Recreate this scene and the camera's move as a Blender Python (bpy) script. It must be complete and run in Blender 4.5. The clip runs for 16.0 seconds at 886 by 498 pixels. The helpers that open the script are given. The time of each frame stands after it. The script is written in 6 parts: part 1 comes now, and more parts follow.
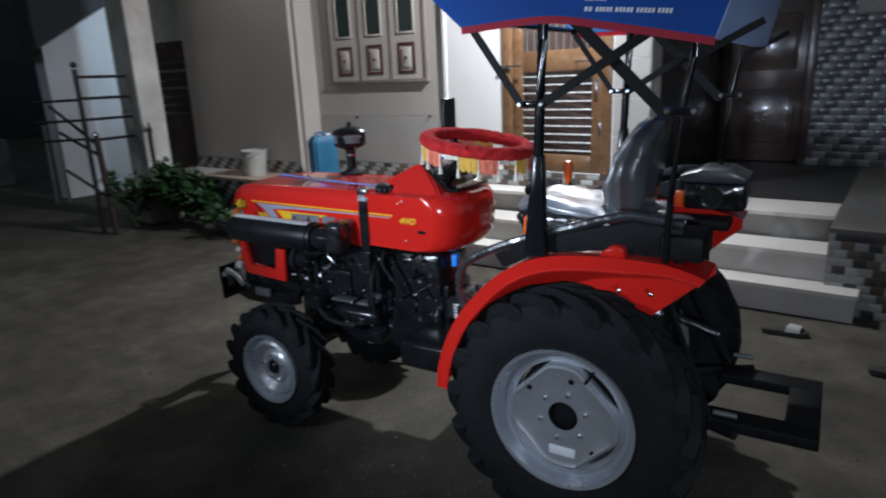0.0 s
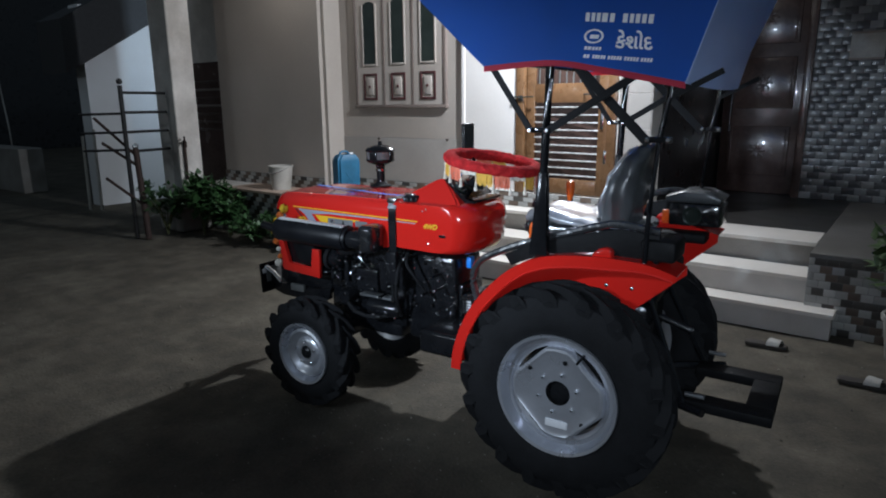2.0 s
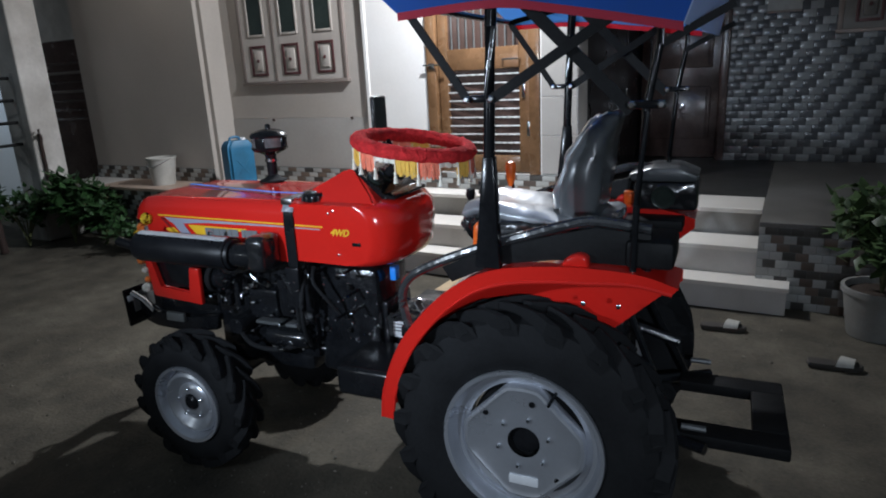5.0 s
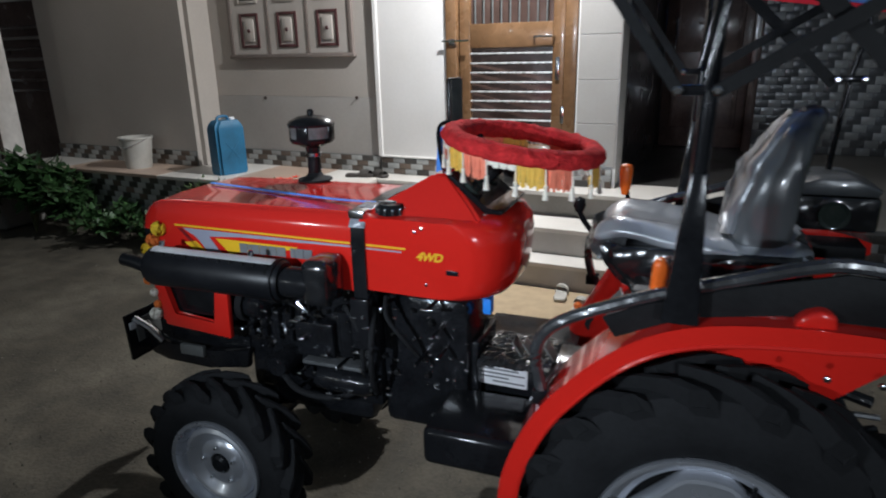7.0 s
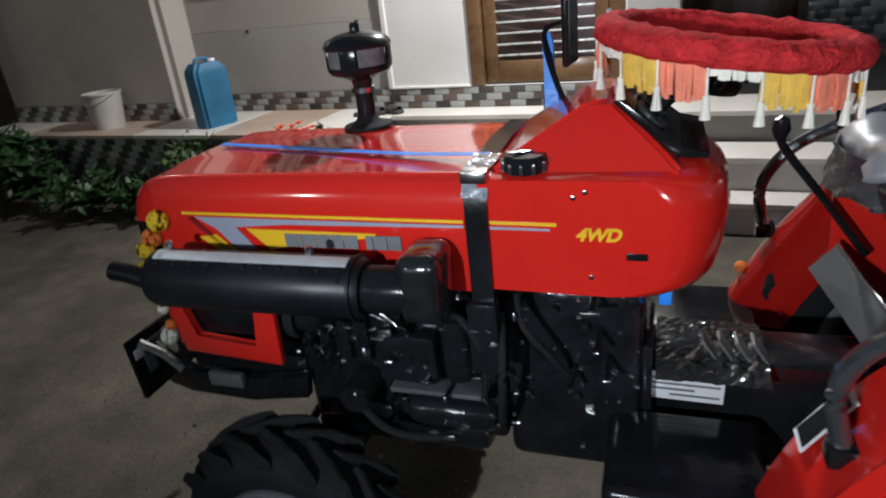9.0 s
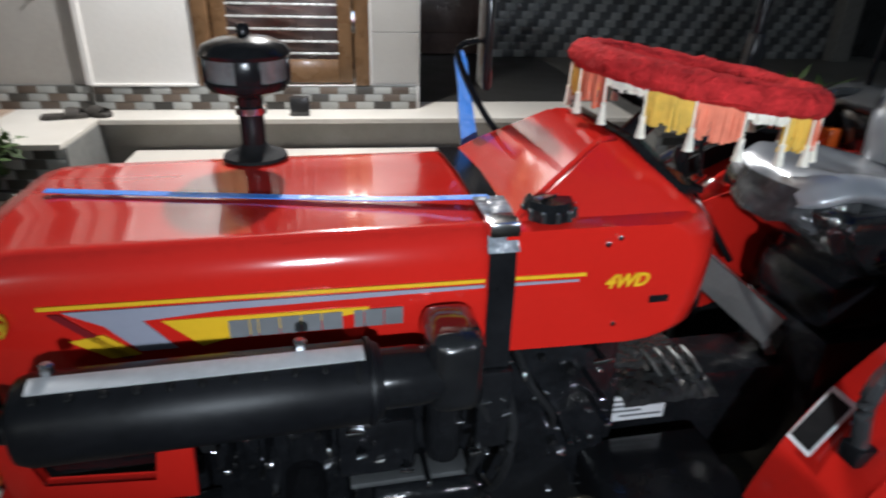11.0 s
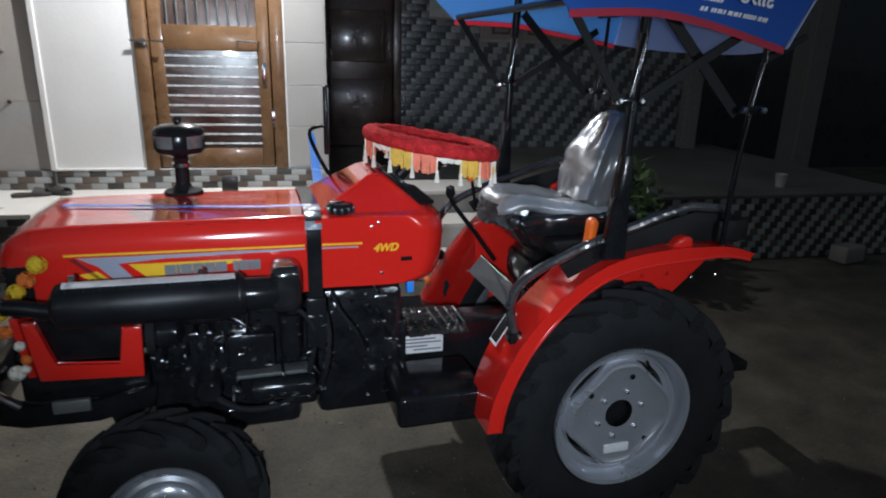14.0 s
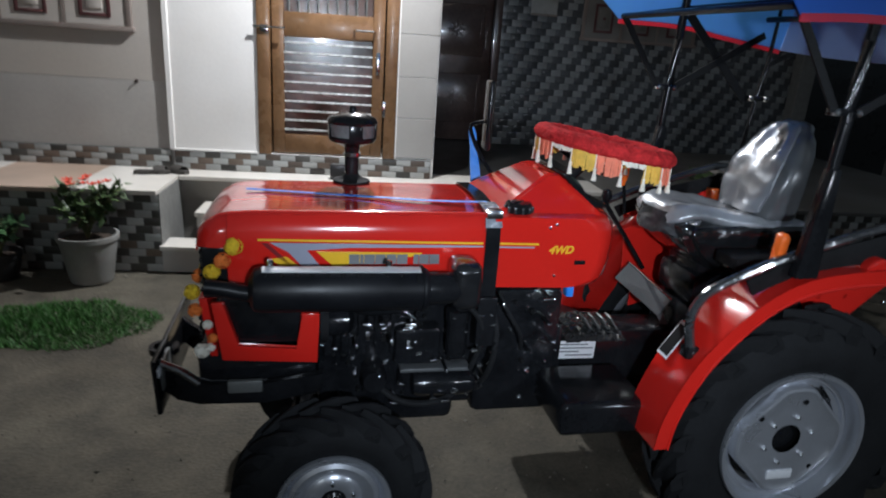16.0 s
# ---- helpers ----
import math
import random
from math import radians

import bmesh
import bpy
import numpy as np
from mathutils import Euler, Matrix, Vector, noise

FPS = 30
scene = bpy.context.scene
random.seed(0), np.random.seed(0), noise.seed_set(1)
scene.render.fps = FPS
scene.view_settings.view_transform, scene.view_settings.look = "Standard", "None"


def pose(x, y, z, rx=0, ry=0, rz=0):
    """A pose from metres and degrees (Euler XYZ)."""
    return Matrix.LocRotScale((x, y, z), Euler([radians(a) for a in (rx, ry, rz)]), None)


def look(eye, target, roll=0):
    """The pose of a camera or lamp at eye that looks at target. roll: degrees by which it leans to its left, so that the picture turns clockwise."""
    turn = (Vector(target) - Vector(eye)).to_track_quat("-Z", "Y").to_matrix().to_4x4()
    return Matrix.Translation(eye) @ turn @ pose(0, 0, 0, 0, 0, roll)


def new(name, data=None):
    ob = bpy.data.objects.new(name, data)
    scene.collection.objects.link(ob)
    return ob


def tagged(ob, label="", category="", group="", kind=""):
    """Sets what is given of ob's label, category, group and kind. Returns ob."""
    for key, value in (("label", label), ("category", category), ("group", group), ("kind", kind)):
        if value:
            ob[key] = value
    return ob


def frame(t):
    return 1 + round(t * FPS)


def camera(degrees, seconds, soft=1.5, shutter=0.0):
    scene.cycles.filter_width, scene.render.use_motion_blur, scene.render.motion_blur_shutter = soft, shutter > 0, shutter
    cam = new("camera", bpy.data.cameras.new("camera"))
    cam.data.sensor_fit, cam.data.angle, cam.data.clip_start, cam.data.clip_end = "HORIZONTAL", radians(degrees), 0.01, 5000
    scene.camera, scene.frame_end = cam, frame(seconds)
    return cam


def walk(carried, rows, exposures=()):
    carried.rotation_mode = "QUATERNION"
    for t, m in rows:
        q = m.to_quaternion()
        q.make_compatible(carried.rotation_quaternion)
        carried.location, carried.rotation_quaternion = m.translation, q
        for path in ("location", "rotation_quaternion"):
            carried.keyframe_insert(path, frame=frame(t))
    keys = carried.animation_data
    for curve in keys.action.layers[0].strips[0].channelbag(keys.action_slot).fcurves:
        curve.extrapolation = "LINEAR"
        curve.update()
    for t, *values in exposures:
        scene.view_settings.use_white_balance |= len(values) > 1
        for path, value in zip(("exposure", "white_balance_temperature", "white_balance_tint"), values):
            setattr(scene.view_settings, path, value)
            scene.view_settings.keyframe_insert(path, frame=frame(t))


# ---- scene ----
from mathutils.bvhtree import BVHTree

cam = camera(70.0, 16.0, soft=1.9, shutter=0.5)
PATH = [
    (0, (0.009, -0.036, 1.531), (-1.136, 1.517, 1.004), -2.5),
    (0.5, (0.173, -0.111, 1.532), (-1.125, 1.328, 1.04), -3.9),
    (1, (0.206, -0.227, 1.548), (-1.069, 1.251, 1.11), -2.6),
    (1.5, (0.222, -0.359, 1.541), (-0.97, 1.181, 1.085), -2.6),
    (2, (0.222, -0.396, 1.54), (-0.954, 1.158, 1.089), -0.5),
    (2.5, (0.219, -0.382, 1.541), (-0.89, 1.211, 1.059), 0.6),
    (3, (0.214, -0.35, 1.546), (-0.804, 1.299, 1.053), 0.6),
    (3.5, (0.156, -0.157, 1.534), (-0.905, 1.462, 1.031), -0.5),
    (4, (0.075, -0.024, 1.524), (-1.064, 1.548, 1.043), -0.5),
    (4.2, (0.016, 0.006, 1.512), (-1.042, 1.628, 1.012), -0.6),
    (6.3, (-0.514, 0.439, 1.506), (-1.398, 2.143, 0.946), -3.0),
    (6.4, (-0.549, 0.464, 1.506), (-1.431, 2.175, 0.963), -1.2),
    (6.5, (-0.556, 0.46, 1.503), (-1.436, 2.173, 0.963), -1.6),
    (7, (-0.811, 0.391, 1.52), (-1.636, 2.112, 0.921), -1.3),
    (7.5, (-0.944, 0.482, 1.513), (-1.684, 2.248, 0.936), 1.4),
    (7.8, (-0.992, 0.627, 1.511), (-1.748, 2.386, 0.933), 1.3),
    (8, (-1.044, 0.719, 1.474), (-1.761, 2.484, 0.867), 3.5),
    (8.5, (-1.215, 0.762, 1.452), (-2.057, 2.401, 0.676), 2.2),
    (8.7, (-1.28, 0.795, 1.424), (-2.143, 2.405, 0.612), -3.3),
    (10.8, (-1.943, 0.947, 1.478), (-1.959, 2.778, 0.675), 1.1),
    (11, (-1.977, 0.984, 1.468), (-1.735, 2.773, 0.606), 1.6),
    (11.4, (-1.944, 0.875, 1.476), (-1.606, 2.713, 0.763), 3.0),
    (11.5, (-1.929, 0.844, 1.478), (-1.592, 2.693, 0.794), 2.3),
    (12, (-1.806, 0.605, 1.509), (-1.61, 2.52, 0.97), -0.8),
    (12.5, (-1.844, 0.446, 1.502), (-1.709, 2.395, 1.073), -2.9),
    (12.8, (-1.858, 0.304, 1.558), (-1.733, 2.221, 1.002), -1.3),
    (13, (-1.841, 0.224, 1.524), (-1.668, 2.144, 0.991), 1.2),
    (13.5, (-1.834, 0.092, 1.529), (-1.404, 1.957, 0.951), 4.2),
    (13.7, (-1.803, 0.068, 1.535), (-1.356, 1.921, 0.93), 3.4),
    (14, (-1.779, 0.011, 1.55), (-1.37, 1.878, 0.962), 1.6),
    (14.5, (-1.771, -0.133, 1.537), (-1.581, 1.785, 1.001), 1.4),
    (15, (-1.86, -0.143, 1.539), (-1.844, 1.77, 0.956), 1.6),
    (15.2, (-1.939, -0.109, 1.537), (-1.897, 1.8, 0.943), 1.9),
    (15.5, (-2.04, -0.038, 1.555), (-1.888, 1.868, 0.966), 2.1),
    (15.8, (-2.123, 0.026, 1.532), (-1.908, 1.925, 0.942), 1.7),
    (16, (-2.144, 0.111, 1.539), (-1.89, 1.999, 0.928), 3.9),
]
walk(cam, [(t, look(eye, target, roll)) for t, eye, target, roll in PATH], ((0, 0.18, 5700, 10), (4, 0.18, 5700, 10), (7, 0.08, 6000, 10), (11, 0.24, 6200, 10), (13, 0.03, 5950, 10), (16, 0.02, 5900, 10)))

# ---- world and lamps ----
world = bpy.data.worlds.new("night")
scene.world = world
world.use_nodes = True
world.node_tree.nodes["Background"].inputs[0].default_value = (0.42, 0.5, 0.55, 1)
world.node_tree.nodes["Background"].inputs[1].default_value = 0.12


def lamp(name, kind, m, watts, colour, size=0.1):
    data = bpy.data.lights.new(name, kind)
    data.energy, data.color = watts, colour
    if kind == "AREA":
        data.shape, data.size, data.size_y = "RECTANGLE", size, size * 0.25
    else:
        data.shadow_soft_size = size
    ob = new(name, data)
    ob.matrix_world = m
    return ob


# the bulb over the house door, then unseen lamps added around the yard
bulb = lamp("porch_bulb", "AREA", look((-2.05, 4.3, 2.95), (-2.05 - 0.5, 4.3 - 0.32, 2.95 - 0.78)), 92, (1.0, 0.975, 0.935), 0.1)
bulb.data.shape = "DISK"
lamp("porch_bulb", "POINT", pose(-2.05, 4.3, 2.99), 47, (1.0, 0.975, 0.935), 0.05)
# weak warm fill added for the left wall, with no bulb there
lamp("porch_bulb", "POINT", pose(-5.7, 4.0, 3.1), 6, (1.0, 0.9, 0.78), 0.05)
# two fixed spots stand in for the light carried with the camera
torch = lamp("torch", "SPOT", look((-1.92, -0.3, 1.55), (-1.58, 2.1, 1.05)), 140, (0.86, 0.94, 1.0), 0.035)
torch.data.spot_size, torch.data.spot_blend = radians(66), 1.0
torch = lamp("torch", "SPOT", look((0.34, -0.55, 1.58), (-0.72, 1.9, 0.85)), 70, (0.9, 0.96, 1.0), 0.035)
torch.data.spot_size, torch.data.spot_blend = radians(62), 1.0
lamp("side_bulb", "POINT", pose(-8.0, 5.3, 2.7), 60, (0.85, 0.95, 1.0), 0.05)
# unseen low fill from across the yard, added to brighten the walls
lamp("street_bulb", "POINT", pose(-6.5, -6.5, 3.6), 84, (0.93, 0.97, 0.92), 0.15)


# ---- materials ----
def mat(name, col, rough=0.5, metal=0.0, var=0.2, scale=6.0, bump=0.0, bscale=80.0, coat=0.0, stain=0.0, island=0.0, spec=0.5, detail=5):
    """A principled surface with two scales of variation in colour, gloss and relief."""
    m = bpy.data.materials.new(name)
    m.use_nodes = True
    nt = m.node_tree
    n, l = nt.nodes, nt.links
    b = n["Principled BSDF"]
    tc = n.new("ShaderNodeTexCoord")
    big = n.new("ShaderNodeTexNoise")
    big.inputs["Scale"].default_value, big.inputs["Detail"].default_value = scale, detail
    fine = n.new("ShaderNodeTexNoise")
    fine.inputs["Scale"].default_value, fine.inputs["Detail"].default_value = bscale, min(detail, 3)
    l.new(tc.outputs["Object"], big.inputs["Vector"])
    l.new(tc.outputs["Object"], fine.inputs["Vector"])
    ramp = n.new("ShaderNodeValToRGB")
    lo = [max(c * (1 - var), 0) for c in col]
    hi = [min(c * (1 + var), 1) for c in col]
    ramp.color_ramp.elements[0].position, ramp.color_ramp.elements[1].position = 0.3, 0.7
    ramp.color_ramp.elements[0].color, ramp.color_ramp.elements[1].color = (*lo, 1), (*hi, 1)
    add = n.new("ShaderNodeMath")
    add.operation = "MULTIPLY_ADD"
    add.inputs[1].default_value = 0.35
    l.new(fine.outputs["Fac"], add.inputs[0])
    sub = n.new("ShaderNodeMath")
    sub.operation = "MULTIPLY"
    sub.inputs[1].default_value = 0.65
    l.new(big.outputs["Fac"], sub.inputs[0])
    l.new(sub.outputs[0], add.inputs[2])
    l.new(add.outputs[0], ramp.inputs["Fac"])
    out = ramp.outputs["Color"]
    if stain:
        st = n.new("ShaderNodeTexNoise")
        st.inputs["Scale"].default_value, st.inputs["Detail"].default_value = scale * 0.3, 8
        l.new(tc.outputs["Object"], st.inputs["Vector"])
        sr = n.new("ShaderNodeValToRGB")
        sr.color_ramp.elements[0].position, sr.color_ramp.elements[1].position = 0.42, 0.62
        k = 1 - stain
        sr.color_ramp.elements[0].color, sr.color_ramp.elements[1].color = (k, k * 0.98, k * 0.95, 1), (1, 1, 1, 1)
        l.new(st.outputs["Fac"], sr.inputs["Fac"])
        mx = n.new("ShaderNodeMixRGB")
        mx.blend_type = "MULTIPLY"
        mx.inputs[0].default_value = 1
        l.new(out, mx.inputs[1])
        l.new(sr.outputs["Color"], mx.inputs[2])
        out = mx.outputs[0]
    if island:
        oi = n.new("ShaderNodeObjectInfo")
        geo = n.new("ShaderNodeNewGeometry")
        av = n.new("ShaderNodeMath")
        av.operation = "ADD"
        l.new(oi.outputs["Random"], av.inputs[0])
        l.new(geo.outputs["Random Per Island"], av.inputs[1])
        fr = n.new("ShaderNodeMath")
        fr.operation = "FRACT"
        l.new(av.outputs[0], fr.inputs[0])
        mr = n.new("ShaderNodeMapRange")
        mr.inputs["To Min"].default_value, mr.inputs["To Max"].default_value = 1 - island, 1 + island
        l.new(fr.outputs[0], mr.inputs["Value"])
        hs = n.new("ShaderNodeHueSaturation")
        l.new(mr.outputs[0], hs.inputs["Value"])
        l.new(out, hs.inputs["Color"])
        out = hs.outputs["Color"]
    l.new(out, b.inputs["Base Color"])
    rr = n.new("ShaderNodeMapRange")
    rr.inputs["To Min"].default_value, rr.inputs["To Max"].default_value = max(rough - 0.12, 0.02), min(rough + 0.12, 1)
    l.new(big.outputs["Fac"], rr.inputs["Value"])
    l.new(rr.outputs[0], b.inputs["Roughness"])
    b.inputs["Metallic"].default_value = metal
    b.inputs["Coat Weight"].default_value = coat
    b.inputs["Coat Roughness"].default_value = 0.06
    b.inputs["Specular IOR Level"].default_value = spec
    if bump:
        bp = n.new("ShaderNodeBump")
        bp.inputs["Strength"].default_value, bp.inputs["Distance"].default_value = 1.0, bump
        l.new(add.outputs[0], bp.inputs["Height"])
        l.new(bp.outputs["Normal"], b.inputs["Normal"])
    return m


RED = mat("red_paint", (0.66, 0.02, 0.013), 0.13, var=0.05, scale=3, coat=0.9)
BLACK = mat("black_paint", (0.01, 0.0105, 0.012), 0.18, var=0.4, scale=9, bump=0.001, coat=0.08, spec=0.25)
ZINC = mat("zinc_plate", (0.62, 0.63, 0.65), 0.24, metal=1.0, var=0.15, scale=30)
STOVE = mat("stove_black", (0.008, 0.0085, 0.0105), 0.4, var=0.3, scale=10, bump=0.0006, spec=0.28)
# pale, barely metallic base stands in for light reflected off the strip
SHIELD_SHINE = mat("steel_shine", (0.74, 0.75, 0.77), 0.33, metal=0.3, var=0.15, scale=12)
DARKSTEEL = mat("dark_grey_steel", (0.1, 0.104, 0.107), 0.4, metal=0.2, var=0.2, scale=12)
MATTE = mat("matte_black_paint", (0.01, 0.0103, 0.011), 0.55, var=0.35, scale=12, bump=0.002, spec=0.12)
CASTIRON = mat("cast_iron", (0.0095, 0.0102, 0.012), 0.16, var=0.5, scale=14, bump=0.004, bscale=70, spec=0.5)
RUBBER = mat("rubber", (0.012, 0.0125, 0.0138), 0.8, var=0.35, scale=10, bump=0.002, bscale=90, spec=0.2)
SILVER = mat("silver_paint", (0.6, 0.62, 0.67), 0.3, metal=0.7, var=0.06, scale=5, coat=0.5)
CHROME = mat("bright_metal", (0.75, 0.76, 0.78), 0.18, metal=1.0, var=0.1, scale=20)
# pale metallic base puts the film's glare into black vinyl
SEATGLARE = mat("seat_film_glare", (0.42, 0.445, 0.475), 0.33, metal=0.3, var=0.5, scale=5, bump=0.03, bscale=11, coat=1.0, spec=1.0, detail=1)
TUBEFILM = mat("filmed_black_paint", (0.009, 0.0095, 0.011), 0.14, var=0.5, scale=12, bump=0.001, bscale=14, coat=0.05, spec=0.4, detail=2)
SEATFILM = mat("filmed_black_vinyl", (0.012, 0.0125, 0.014), 0.2, var=0.4, scale=9, bump=0.03, bscale=18, coat=1.0, spec=0.8, detail=1)
WRAP = mat("wrapped_tube", (0.035, 0.0365, 0.039), 0.2, var=0.4, scale=14, bump=0.008, bscale=20, coat=1.0, spec=0.9, detail=2)
GREYSTEEL = mat("grey_steel", (0.16, 0.165, 0.16), 0.45, metal=0.3, var=0.15, scale=10)
FUR = mat("red_fur", (0.56, 0.032, 0.034), 0.95, var=0.4, scale=40, bump=0.02, bscale=130, spec=0.1)
YELLOW = mat("yellow_cloth", (0.82, 0.52, 0.09), 0.8, var=0.2, scale=30)
ORANGE = mat("orange_cloth", (0.92, 0.25, 0.15), 0.8, var=0.2, scale=30)
CREAM = mat("cream_cloth", (0.88, 0.83, 0.72), 0.85, var=0.15, scale=30)
INDICATOR = mat("orange_lens", (0.9, 0.16, 0.02), 0.25, var=0.1, scale=20, coat=0.5)
BLUE = mat("blue_ribbon", (0.04, 0.27, 0.95), 0.35, var=0.15, scale=20, bump=0.003)
DECAL_Y = mat("yellow_decal", (0.85, 0.5, 0.02), 0.35, var=0.05, scale=10)
DECAL_G = mat("grey_decal", (0.33, 0.34, 0.42), 0.35, var=0.05, scale=10)
DECAL_D = mat("dark_red_decal", (0.2, 0.01, 0.015), 0.35, var=0.05, scale=10)
WHITE = mat("white_print", (0.8, 0.81, 0.83), 0.5, var=0.08, scale=15)
INK = mat("grey_print", (0.17, 0.175, 0.185), 0.5, var=0.1, scale=15)
MARIGOLD_Y = mat("marigold_yellow", (0.85, 0.55, 0.02), 0.8, var=0.25, scale=60, bump=0.01, bscale=150)
MARIGOLD_O = mat("marigold_orange", (0.85, 0.2, 0.03), 0.8, var=0.25, scale=60, bump=0.01, bscale=150)
GROUNDM = mat("packed_concrete", (0.09, 0.079, 0.058), 0.92, var=0.48, scale=6.0, bump=0.014, bscale=70, stain=0.35)
WALLW = mat("white_wall_paint", (0.76, 0.745, 0.725), 0.75, var=0.04, scale=2.0, bump=0.002, bscale=40, stain=0.08)
FARWALL = mat("blue_white_wall_paint", (0.82, 0.85, 0.88), 0.8, var=0.05, scale=1.2, bump=0.002, bscale=40, stain=0.15)
PEEL = mat("peeling_white_paint", (0.72, 0.69, 0.65), 0.85, var=0.12, scale=5, bump=0.01, bscale=30, stain=0.35)
SLATEGROUT = mat("dark_grout", (0.05, 0.052, 0.055), 0.9, var=0.2, scale=20)
STRIPSTONE = mat("grey_stone_panel", (0.4, 0.385, 0.365), 0.6, var=0.05, scale=2.5, bump=0.002, bscale=50, stain=0.12)
WALLG = mat("grey_wall_paint", (0.47, 0.432, 0.392), 0.8, var=0.06, scale=1.5, bump=0.002, bscale=40, stain=0.15)
DADO = mat("grey_dado_paint", (0.41, 0.39, 0.365), 0.7, var=0.08, scale=1.8, bump=0.002, bscale=40, stain=0.18)
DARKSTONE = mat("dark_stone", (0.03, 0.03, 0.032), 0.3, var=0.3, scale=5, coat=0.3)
DARKFLOOR = mat("dark_floor_stone", (0.035, 0.034, 0.032), 0.4, var=0.3, scale=4, stain=0.3)
MARBLE = mat("white_marble", (0.72, 0.69, 0.64), 0.35, var=0.1, scale=2.5, stain=0.15)
SANDSTONE = mat("pink_floor_stone", (0.5, 0.38, 0.3), 0.5, var=0.15, scale=3, stain=0.15)
RISER = mat("pale_riser_stone", (0.52, 0.5, 0.47), 0.5, var=0.12, scale=5, bscale=160, stain=0.2)
GRANITE = mat("grey_riser_stone", (0.3, 0.29, 0.27), 0.5, var=0.2, scale=5, bscale=160, stain=0.25)
TILE_L = mat("light_mosaic", (0.36, 0.365, 0.35), 0.4, var=0.12, scale=12, island=0.2)
TILE_D = mat("dark_mosaic", (0.06, 0.056, 0.05), 0.4, var=0.2, scale=12, island=0.35)
TILE_B = mat("brown_mosaic", (0.12, 0.09, 0.07), 0.4, var=0.2, scale=12, island=0.3)
TILE_WL = mat("slate_mosaic", (0.2, 0.21, 0.212), 0.25, var=0.12, scale=12, island=0.15, bump=0.0012, bscale=30, spec=0.45)
TILE_WD = mat("dark_slate_mosaic", (0.066, 0.07, 0.075), 0.25, var=0.2, scale=12, island=0.2, bump=0.0012, bscale=30, spec=0.4)
SLAT = mat("polished_slat", (0.72, 0.72, 0.71), 0.28, metal=0.35, var=0.1, scale=20)
GROUT = mat("grout", (0.17, 0.17, 0.16), 0.9, var=0.2, scale=20)
WOOD = mat("brown_door_wood", (0.182, 0.1, 0.048), 0.27, var=0.3, scale=5, bscale=30, coat=0.3)
DARKWOOD = mat("dark_polished_wood", (0.085, 0.054, 0.046), 0.24, var=0.35, scale=4, bscale=25, bump=0.0025, spec=0.6, coat=0.4)
DOORBACK = mat("dark_door_panel", (0.075, 0.045, 0.036), 0.2, var=0.25, scale=5, coat=0.5, spec=1.0, bump=0.002, bscale=20)
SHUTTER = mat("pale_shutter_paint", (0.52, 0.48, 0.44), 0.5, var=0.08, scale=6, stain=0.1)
# darker copy of the shutter paint, with the recess's shade put in
SHUTTER_SHADED = mat("shaded_shutter_paint", (0.17, 0.165, 0.155), 0.6, var=0.12, scale=6, stain=0.2)
SHUTFRAME = mat("taupe_frame_paint", (0.2, 0.165, 0.145), 0.5, var=0.12, scale=6)
WALLPLATE = mat("grey_plate_paint", (0.3, 0.3, 0.28), 0.5, var=0.2, scale=14)
PLATFORM = mat("grey_platform_stone", (0.15, 0.145, 0.135), 0.5, var=0.25, scale=4, stain=0.3)
DARKGLASS = mat("dark_glass", (0.03, 0.04, 0.035), 0.12, var=0.3, scale=5, coat=0.3)
MAROON = mat("maroon_line", (0.08, 0.03, 0.03), 0.5, var=0.15, scale=8)
BLUECAN = mat("blue_plastic", (0.022, 0.15, 0.29), 0.45, var=0.25, scale=8, stain=0.2)
BUCKETW = mat("white_plastic", (0.55, 0.54, 0.5), 0.5, var=0.12, scale=8, stain=0.2)
POTRED = mat("terracotta_pot", (0.3, 0.09, 0.055), 0.8, var=0.2, scale=9, stain=0.3)
POTBLACK = mat("black_pot", (0.02, 0.02, 0.02), 0.6, var=0.2, scale=9)
POTGREY = mat("grey_bucket_pot", (0.31, 0.31, 0.295), 0.6, var=0.12, scale=9, stain=0.25)
SOIL = mat("soil", (0.05, 0.035, 0.025), 0.95, var=0.4, scale=30, bump=0.01)
LEAFP = mat("pale_leaf", (0.06, 0.1, 0.034), 0.5, var=0.3, scale=20, island=0.45)
LEAFD = mat("dark_leaf", (0.035, 0.085, 0.03), 0.5, var=0.3, scale=20, island=0.45)
LEAFS = mat("shrub_leaf", (0.03, 0.075, 0.022), 0.5, var=0.3, scale=20, island=0.45)
GRASS = mat("grass", (0.036, 0.125, 0.018), 0.6, var=0.3, scale=20, island=0.4)
PETAL = mat("red_petal", (0.6, 0.06, 0.03), 0.6, var=0.3, scale=30)
STEM = mat("stem", (0.09, 0.1, 0.04), 0.8, var=0.3, scale=20)
IRON = mat("black_iron", (0.006, 0.006, 0.0065), 0.6, var=0.3, scale=12)
RUST = mat("rusty_iron", (0.035, 0.02, 0.016), 0.8, var=0.4, scale=15)
MATM = mat("beige_mat", (0.42, 0.32, 0.2), 0.9, var=0.15, scale=15, bump=0.004, bscale=200)
SLIPDARK = mat("dark_slipper", (0.04, 0.035, 0.03), 0.7, var=0.3, scale=20)
# pale base colour puts in the glare on the strap's shoulder
GLARE = mat("strap_film", (0.3, 0.32, 0.36), 0.2, var=0.5, scale=40, bump=0.02, bscale=50, coat=1.0, spec=1.0, detail=2)
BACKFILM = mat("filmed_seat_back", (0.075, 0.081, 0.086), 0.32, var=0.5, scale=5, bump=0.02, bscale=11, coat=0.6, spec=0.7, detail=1)
